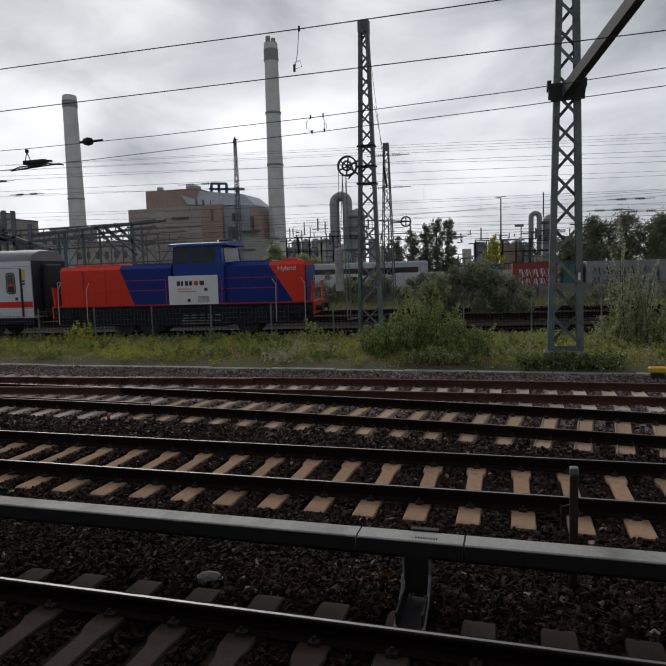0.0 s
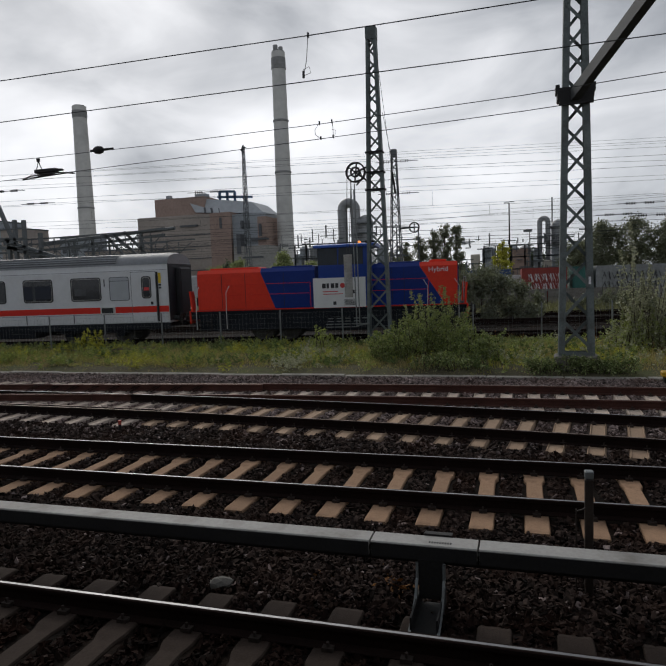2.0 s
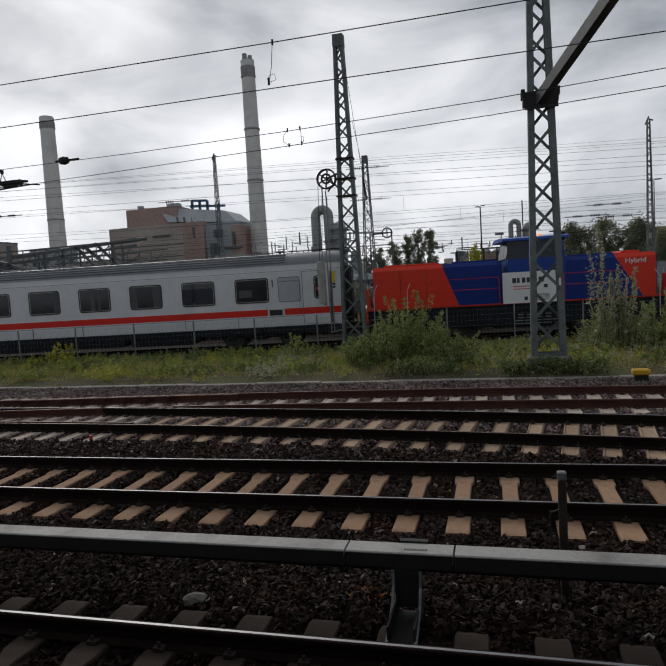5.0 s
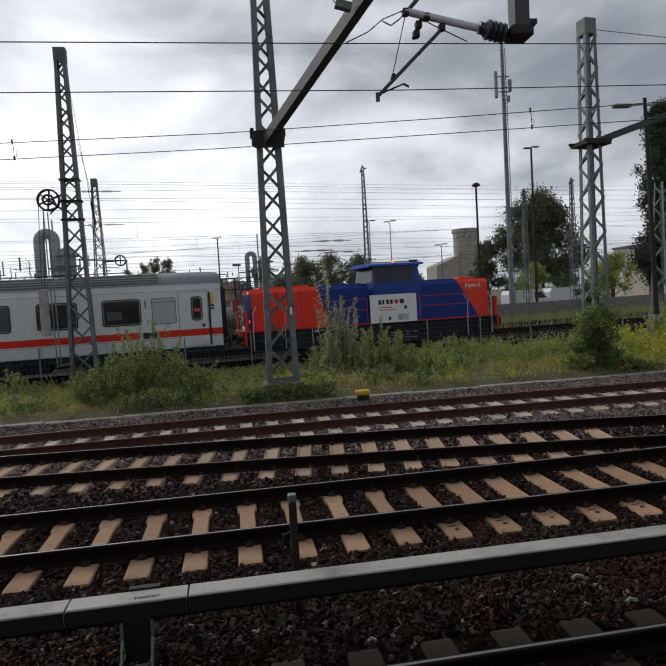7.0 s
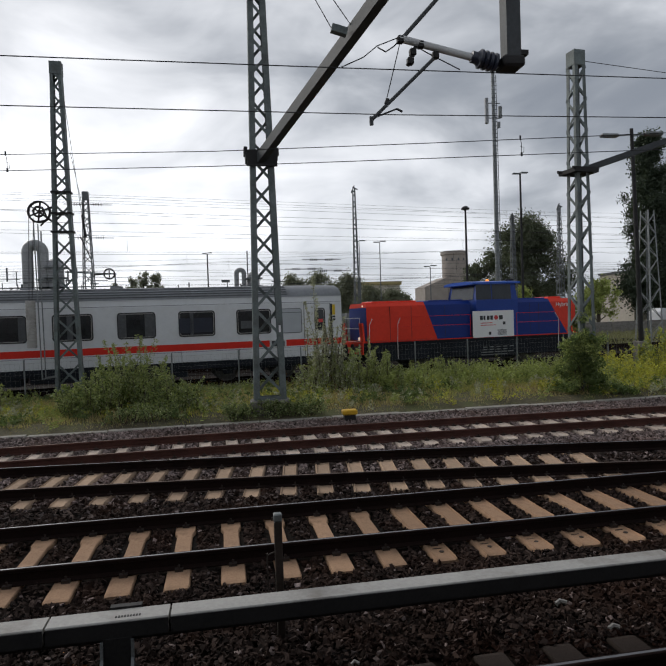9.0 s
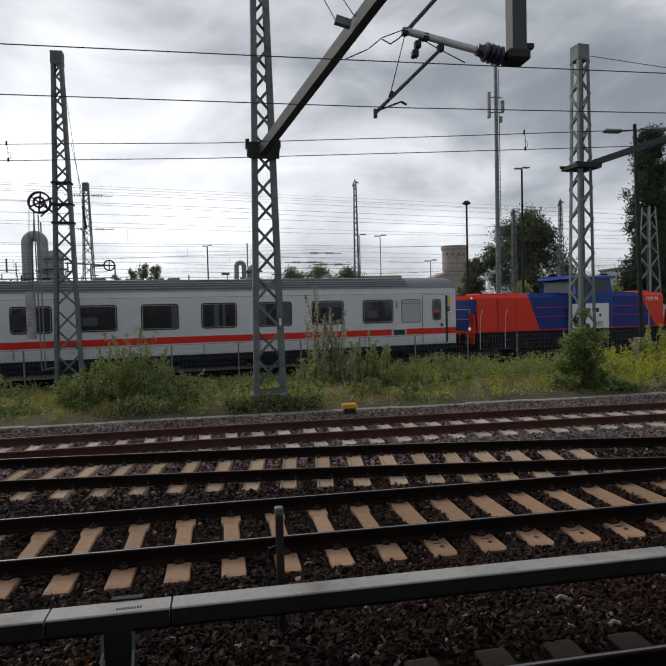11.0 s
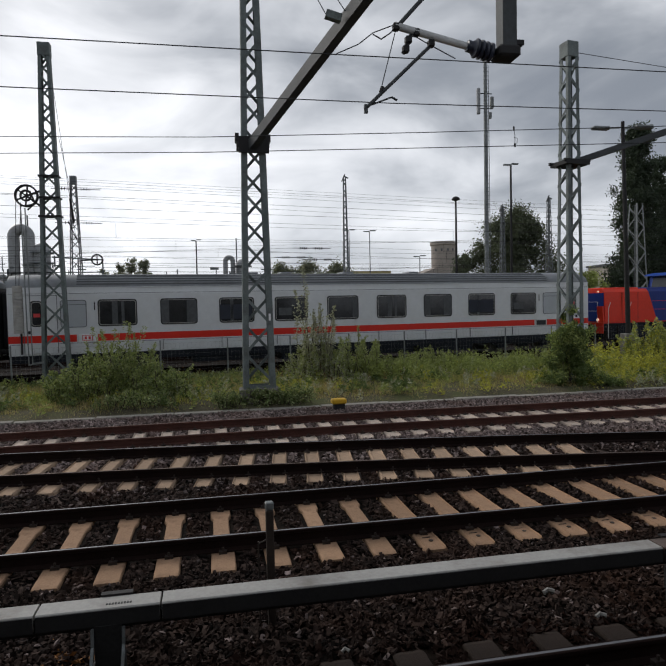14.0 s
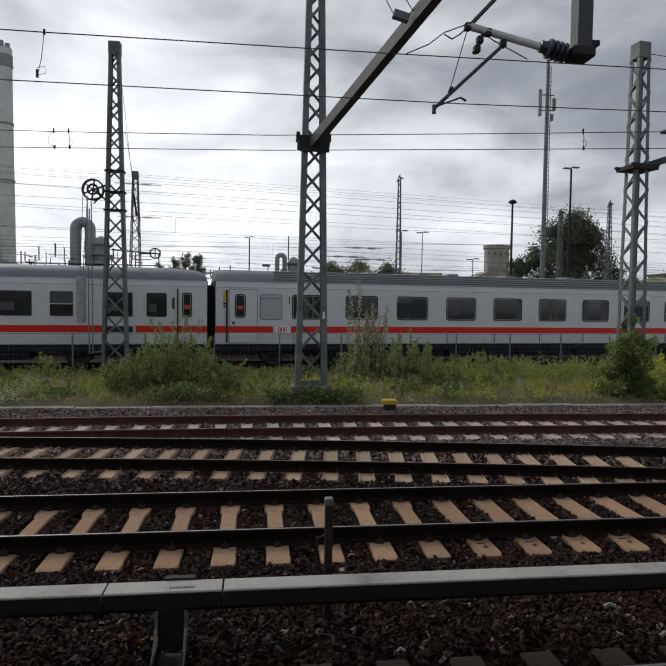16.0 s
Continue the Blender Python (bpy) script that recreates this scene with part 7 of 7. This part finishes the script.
for x, y, h, s_ in ((-12.3, 130, 12.6, 3.0), (-14.6, 130, 13.0, 3.2), (-17.0, 131, 12.2, 3.2), (-19.8, 131, 10.8, 3.4), (-23, 130, 9.6, 3.4), (-26, 130, 8, 3.2)):
    tree(x, y, h, s_ * 0.8, "mid_tree", "grey-green upright tree beyond the yard", 5600, 0.24, "poplar", blobs=130)
for x, y, h, s_ in ((11, 95, 9.6, 3.0), (15.5, 96, 9.8, 3.6), (19.5, 94, 9.3, 3.2), (23.5, 96, 7.6, 3.2), (8, 97, 7.0, 2.6), (27.5, 97, 6.8, 3.0)):
    tree(x, y, h, s_ * 1.25, "mid_tree", "dark uneven tree behind the containers", 6000, 0.24, blobs=80)
tree(-2.4, 95, 7.6, 1.8, "weed_bright", "small yellowing tree by the process plant", 1800, 0.24)
for k in range(26):
    x = -95 + k * 9.5 + 3 * math.sin(k * 2.7)
    tree(x, 150 + 18 * math.sin(k * 1.3), 6.0 + 2.2 * math.sin(k * 3.9), 4.6, "far_tree", "far green tree on the edge of the yard", 1300, 0.5, blobs=18)
for x, y, h, s_ in ((-42, 90, 6.2, 3.4), (-36, 92, 7.0, 3.6), (-30, 90, 5.4, 3.4), (-48, 93, 5.0, 3.4), (-25, 92, 4.6, 3.0)):
    tree(x, y, h, s_, "bush", "green shrub before the power station", 2600, 0.3, blobs=20)

# ---- power station ----
def chimney(x, y, z1, r0, r1, label, bands):
    ob = thing("chimney", label, "chimney", (x, y, 0))
    part("shaft", Geo().lathe([(r0, 0), (r1, z1 - 9), (r1 * 1.0, z1)], 28), "chimney", ob, smooth=True)
    part("crown", Geo().lathe([(r1 * 1.02, z1 - 6.2), (r1 * 1.06, z1 - 6.0), (r1 * 1.06, z1 - 2.4), (r1 * 0.9, z1 - 2.2), (r1 * 0.9, z1 + 0.4)], 28), "chimney_dark", ob, "darker sooty top", smooth=True)
    for z in bands:
        rr = r0 + (r1 - r0) * z / z1
        part("gallery", Geo().lathe([(rr, z - 0.5), (rr + 0.22, z - 0.3), (rr + 0.22, z + 0.3), (rr, z + 0.4)], 24), "chimney_dark", ob)
    return ob


chimney(-231.0, 300, 101.5, 4.9, 3.75, "tall pale concrete chimney", (46.5, 96))
chimney(-94.4, 250, 96.0, 3.75, 2.8, "tall pale concrete chimney with dark top", (47.5, 68.4, 89.6))
c2 = bpy.data.objects["chimney.001"]
part("flue", Geo().lathe([(1.0, 95), (1.0, 99)], 12, (-1.1, 0, 0)).lathe([(0.9, 95), (0.9, 98)], 12, (1.2, 0, 0)), "chimney_dark", c2)

ps = thing("power_station", "weathered brick and concrete power station block", "power station", (0, 240, 0))
part("wall", Geo().box(-159, -124, 0, 30, 0, 31.6), "render_far", ps, "beige concrete front block")
part("wall", Geo().box(-124, -114.5, -0.6, 30, 0, 31.6), "brick_far", ps, "pale brick stair tower")
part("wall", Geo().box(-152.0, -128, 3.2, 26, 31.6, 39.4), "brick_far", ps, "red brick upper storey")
hall = Geo()
hall.add([(-137, 4.2, 39.4), (-108.5, 8, 36.2), (-102, 6, 30.9), (-131.5, 1.5, 32.6), (-137, 26, 39.4), (-108.5, 26, 36.2), (-102, 26, 30.9), (-131.5, 26, 32.6)], [(0, 1, 2, 3), (4, 5, 6, 7), (0, 1, 5, 4), (1, 2, 6, 5), (2, 3, 7, 6), (3, 0, 4, 7)])
part("roof", hall, "roof_far", ps, "sloping grey glazed roof")
part("wall", Geo().box(-114.5, -99.5, 1, 28, 0, 30.6), "metal_far", ps, "grey clad wing")
part("wall", Geo().box(-112, -96.5, -4, 20, 0, 17), "cover", ps, "pale low annex")
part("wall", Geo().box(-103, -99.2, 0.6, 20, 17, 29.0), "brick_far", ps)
for k in range(9):
    x = -128.5 + k * 2.9
    part("roof_light", Geo().add([(x, 3.0 + k * 0.5, 34.6 - k * 0.30), (x + 1.0, 3.0 + k * 0.5, 34.6 - k * 0.30), (x + 2.0, 1.6 + k * 0.62, 32.2 - k * 0.30), (x + 1.0, 1.6 + k * 0.62, 32.2 - k * 0.30)], [(0, 1, 2, 3)]), "dark_far", ps)
for x, z, w_, h in ((-138, 26.5, 8, 0.8), (-119.5, 25, 1.0, 4.5), (-110, 24.5, 1.0, 3.2), (-107.8, 24.5, 1.0, 3.2), (-102, 21, 0.8, 5), (-110.5, 14, 1.8, 8), (-106, 19.5, 7, 0.8), (-108, 12, 9, 0.7), (-113.2, 6, 1.2, 9)):
    part("opening", Geo().box(x, x + w_, -4.3 if z < 17 and x > -113 else -0.9, 2.5, z, z + h), "dark_far", ps)
for z in (8, 13, 18, 23):
    part("ledge", Geo().box(-160.2, -124, -0.25, 0.1, z, z + 0.35), "dark_far", ps)
cr = Geo()
for a, b in (((-123, 8, 37), (-123, 8, 41.5)), ((-116, 8, 36), (-116, 8, 41)), ((-123, 8, 41.5), (-116, 8, 41)), ((-124, 8, 39.2), (-108, 8, 38.2)), ((-119.5, 8, 36.5), (-119.5, 8, 41.2)), ((-111, 8, 36.5), (-111, 8, 39))):
    cr.bar(a, b, 0.9)
part("roof_crane", cr, "blue_far", ps, "blue steel crane on the roof")
part("roof_box", Geo().box(-134, -129, 6, 10, 38.8, 41), "metal_far", ps)
part("roof_box", Geo().box(-148, -146, 6, 8, 38.8, 41.2), "metal_far", ps)
low = thing("factory_building", "low grey factory halls with stair towers", "factory", (0, 205, 0))
for x0, x1, z, m in ((-215, -199, 30, "metal_far"), (-199, -188, 26.5, "render_far"), (-186, -171, 20, "render_far"), (-171, -160, 22, "metal_far"), (-160, -134, 16, "render_far"), (-230, -214, 21, "metal_far")):
    part("hall", Geo().box(x0, x1, 0, 14, 0, z), m, low)
    part("parapet", Geo().box(x0 - 0.2, x1 + 0.2, -0.3, 14, z, z + 0.5), "dark_far", low)
    for k in range(int((x1 - x0) / 4)):
        part("opening", Geo().box(x0 + 1 + k * 4, x0 + 2.6 + k * 4, -0.12, 0.2, z - 6, z - 3.4), "dark_far", low)

# pipe bridge with steel stairs
pb = thing("pipe_bridge", "grey steel pipe bridge with trusses and stairs", "pipe bridge", (0, 60, 0))
g = Geo()
for a, b in (((-75, 9.6), (-55.5, 8.6)), ((-75, 8.4), (-55, 7.6)), ((-75, 15.6), (-59, 13.9)), ((-64, 9.2), (-63.0, 14.9)), ((-63.5, 14.6), (-61, 9.3)), ((-59.2, 13.9), (-61.6, 9.3)), ((-59.2, 13.9), (-57.0, 8.8)), ((-70, 9.4), (-70, 0)), ((-57.5, 8.8), (-57.5, 0)), ((-56.5, 10.9), (-56.5, 6)), ((-55.2, 10.8), (-55.2, 6)), ((-58, 8.6), (-50.5, 6.2)), ((-57.5, 7.8), (-50, 5.4)), ((-53, 9.2), (-53, 5))):
    part("truss_bar", Geo().bar((a[0], 0, a[1]), (b[0], 0, b[1]), 0.38), "mast_far", pb)
g = Geo()
for k in range(12):
    part("stair_tread", Geo().box(-57.5 + k * 0.6, -56.7 + k * 0.6, -0.6, 0.6, 8.1 - k * 0.2, 8.2 - k * 0.2), "mast_far", pb)
g = Geo()
for a, b in (((-55, 7.9), (-38, 9.0)), ((-55, 7.3), (-38, 8.3)), ((-45.8, 8.8), (-42.8, 5.6)), ((-44.8, 8.8), (-40.5, 5.3)), ((-43.2, 8.9), (-39.3, 5.2)), ((-47.5, 8.4), (-47.5, 3)), ((-41, 8.9), (-41, 3)), ((-50, 8.1), (-50, 3))):
    g.bar((a[0], 2, a[1]), (b[0], 2, b[1]), 0.26)
part("conveyor", g, "mast_far", pb)
part("pipe", Geo().tube([(-55, 2.5, 8.2), (-37, 2.5, 9.0)], 0.2, 8), "mast_far", pb)
braces = Geo()
for y, za, zb in ((1.0, 7.0, 8.4), (4.5, 4.2, 6.2), (7.0, 6.4, 7.6)):
    for z in (za, zb):
        braces.bar((-76, y, z), (-37, y, z + 0.4), 0.14)
    for k in range(24):
        x0 = -76 + 1.6 * k
        braces.bar((x0, y, za), (x0, y, zb + 0.2), 0.09)
        braces.bar((x0, y, za if k % 2 else zb), (x0 + 1.6, y, zb if k % 2 else za), 0.08)
for k in range(7):
    braces.bar((-74 + 5.6 * k, 3.0, 0.0), (-74 + 5.6 * k, 3.0, 8.4), 0.18)
tagged(part("brace_tangle", braces, "mast_far", pb), kind="stuff")

# process columns
def process_unit(x, y, scale, label):
    ob = thing("process_plant", label, "process plant", Matrix.Translation((x, y, 0)) @ Matrix.Diagonal((1, 1, 1, 1)))
    S = scale
    w, r_, cx, cr = (2.4, 0.88, 4.0, 1.45) if S == 1 else (1.3, 0.42, 2.9, 1.1)
    top = 14.9 if S == 1 else 10.7
    bend = [(w / 2 - w / 2 * math.cos(a), 0, top + w / 2 * math.sin(a)) for a in np.linspace(0, math.pi, 13)]
    part("loop_pipe", Geo().tube([(0, 0, 4)] + bend + [(w, 0, 4)], r_, 14), "silver", ob, "large bent silver pipe", smooth=True)
    part("column", Geo().lathe([(cr, 3), (cr, 12.5 * S), (cr * 0.88, 13.2 * S), (cr * 0.47, 13.7 * S), (0.1, 13.9 * S)], 18, (cx, 0.6, 0)), "silver", ob, smooth=True)
    for z in (6.5, 8.5, 10.5, 12.2):
        part("platform", Geo().lathe([(cr, z * S), (cr + 0.6, z * S + 0.02), (cr + 0.6, z * S + 0.2), (cr, z * S + 0.22)], 14, (cx, 0.6, 0)), "mast_far", ob)
    g = Geo()
    for k in range(5):
        for zz in (4, 6.5, 9):
            g.bar((-9 + k * 2.2, -1, 0), (-9 + k * 2.2, -1, 9 * S), 0.2).bar((-9, -1, zz * S), (8, -1, zz * S), 0.16)
    g.bar((6, -1, 11.5 * S), (14, -1, 11.0 * S), 0.22).bar((7, -1, 9 * S), (14, -1, 9 * S), 0.18).bar((13.8, -1, 0), (13.8, -1, 11 * S), 0.2).bar((10, -1, 0), (10, -1, 11.3 * S), 0.2)
    part("pipe_rack", g, "mast_far", ob)
    tangle = Geo()
    for k in range(190):
        x0, z0, d_ = rng.uniform(-13, 10), rng.uniform(1, 10.5) * S, rng.uniform(0.5, 3.0)
        y0 = rng.uniform(-1.6, -0.4)
        tangle.bar((x0, y0, z0), (x0 + d_, y0, z0) if k % 3 else (x0, y0, z0 + d_ * 0.8), rng.uniform(0.08, 0.22))
    tagged(part("pipework", tangle, "mast_far", ob), kind="stuff")
    for k in range(11):
        x0 = -11.5 + 1.9 * k + rng.random()
        part("vessel", Geo().box(x0, x0 + rng.uniform(0.7, 1.6), -0.9, 0.3, 0, (5.5 + 3 * rng.random()) * S, bev=0.06), "metal_far" if k % 2 else "house", ob)
    for k in range(4):
        part("tank", Geo().lathe([(0.9, 0), (0.9, 8.4 * S), (0.4, 8.9 * S)], 12, (-8 + k * 1.9, 1.5, 0)), "silver" if k % 2 else "metal_far", ob)
    part("stack", Geo().tube([(2, 1, 0), (2, 1, 18.5 * S)], 0.12, 6), "mast_far", ob)
    return ob


process_unit(-30.6, 110, 1.0, "silver process columns and bent pipe behind the sidings")
q = process_unit(3.2, 110, 0.80, "smaller silver process column with bent pipe")
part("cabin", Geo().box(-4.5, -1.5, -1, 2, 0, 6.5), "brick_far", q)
part("floodlight", Geo().bar((-1.6, -1, 0), (-1.6, -1, 9.4), 0.16).box(-2.6, -1.2, -1.2, -0.8, 9.2, 9.6), "mast_far", q)

# water tower, sheds and a plain house
wt = thing("silo_tower", "round pale brick silo tower", "tower", (58.7, 150, 0))
part("shaft", Geo().lathe([(3.05, 0), (3.05, 17.0), (3.35, 17.2), (3.35, 18.0), (0.4, 18.1)], 26), "render_far", wt, smooth=True)
for k in range(5):
    a = -1.57 + (k - 2) * 0.5
    part("window", Geo().box(-0.2, 0.2, -0.08, 0.1, 15.6, 16.2, m=pose(3.06 * math.cos(a), 3.06 * math.sin(a), 0, 0, 0, math.degrees(a) + 90)), "dark_far", wt)
part("annex_roof", Geo().add([(-8.5, -2, 0), (-2.5, -2, 0), (-2.5, -2, 11.6), (-8.5, -2, 9.2), (-8.5, 6, 0), (-2.5, 6, 0), (-2.5, 6, 11.6), (-8.5, 6, 9.2)], [(0, 1, 2, 3), (4, 5, 6, 7), (2, 3, 7, 6), (0, 3, 7, 4), (1, 2, 6, 5)]), "render_far", wt)
yh = thing("warehouse", "low warehouse with an ochre roof edge", "warehouse", (27.3, 120, 0))
part("wall", Geo().box(0, 8.2, 0, 10, 0, 8.6), "house", yh)
part("roof", Geo().box(-0.3, 8.5, -0.3, 10.3, 8.6, 9.3), "ochre", yh)
hs = thing("house", "plain grey-beige rendered house with flat roof", "house", (58.2, 80, 0))
part("wall", Geo().box(0, 5.6, 0, 8, 0, 7.7), "house", hs)
part("roof", Geo().box(-0.2, 5.8, -0.2, 8.2, 7.7, 8.0), "dark_far", hs)
w_ = part("window", Geo().box(1.0, 2.3, -0.05, 0.1, 6.2, 7.0), "dark_far", hs)
wl_ = thing("yard_wall", "low pale concrete wall along the yard", "wall", (0, 0, 0))
for k in range(16):
    part("panel", Geo().box(0.03, 3.97, 0, 0.15, 0, 1.15), "concrete", wl_).matrix_basis = pose(-14 + k * 4.0, 49.5 + k * 0.45, 0.2, 0, 0, 6.4)
n_ = 30000
xx, yy = rng.uniform(-30, 60, n_), rng.uniform(39, 58, n_)
v, f = blades(xx, yy, ground_z(xx, yy), 0.5, 0.03)
tagged(new("yard_grass", raw_mesh("yard_grass", v, f, ["yard_weed"])), "rough green grass along the yard sidings", "grass", kind="stuff")
for x, y in ((47.2, 56), (51.3, 55)):
    ob = thing("switch_cabinet", "pale grey trackside cabinet with two doors", "cabinet", (x, y, 0.2))
    part("body", Geo().box(0, 1.4, 0, 0.6, 0, 1.7, bev=0.03), "white_paint", ob)
    part("door", Geo().box(0.08, 0.66, -0.03, 0.0, 0.15, 1.6), "coach_white", ob)
    part("door", Geo().box(0.74, 1.32, -0.03, 0.0, 0.15, 1.6), "coach_white", ob)

# ---- motion of the train ----
TRAIN_S = [(0.0, -17.41), (1.5, -12.93), (3.0, -8.50), (5.5, -1.23), (7.0, 3.05), (9.0, 8.72), (11.5, 15.62), (12.5, 18.34), (14.5, 23.76), (16.0, 27.86)]


def motions():
    for ob, off in ((loco, 0.0), (coach_front, -0.35 + 0.35), (coach_rear, -26.3 - 0.34)):
        walk(ob, [(t, train_pose(s + off)) for t, s in TRAIN_S])
    ts = [0.2 * k for k in range(81)]
    for ob, x, r in WHEELS:
        rows = []
        for t in ts:
            s = float(np.interp(t, [a for a, b in TRAIN_S], [b for a, b in TRAIN_S]))
            rows.append((t, Matrix.Translation((x, 0, r)) @ Matrix.Rotation((s + 17.41) / r, 4, "Y")))
        walk(ob, rows)


motions()
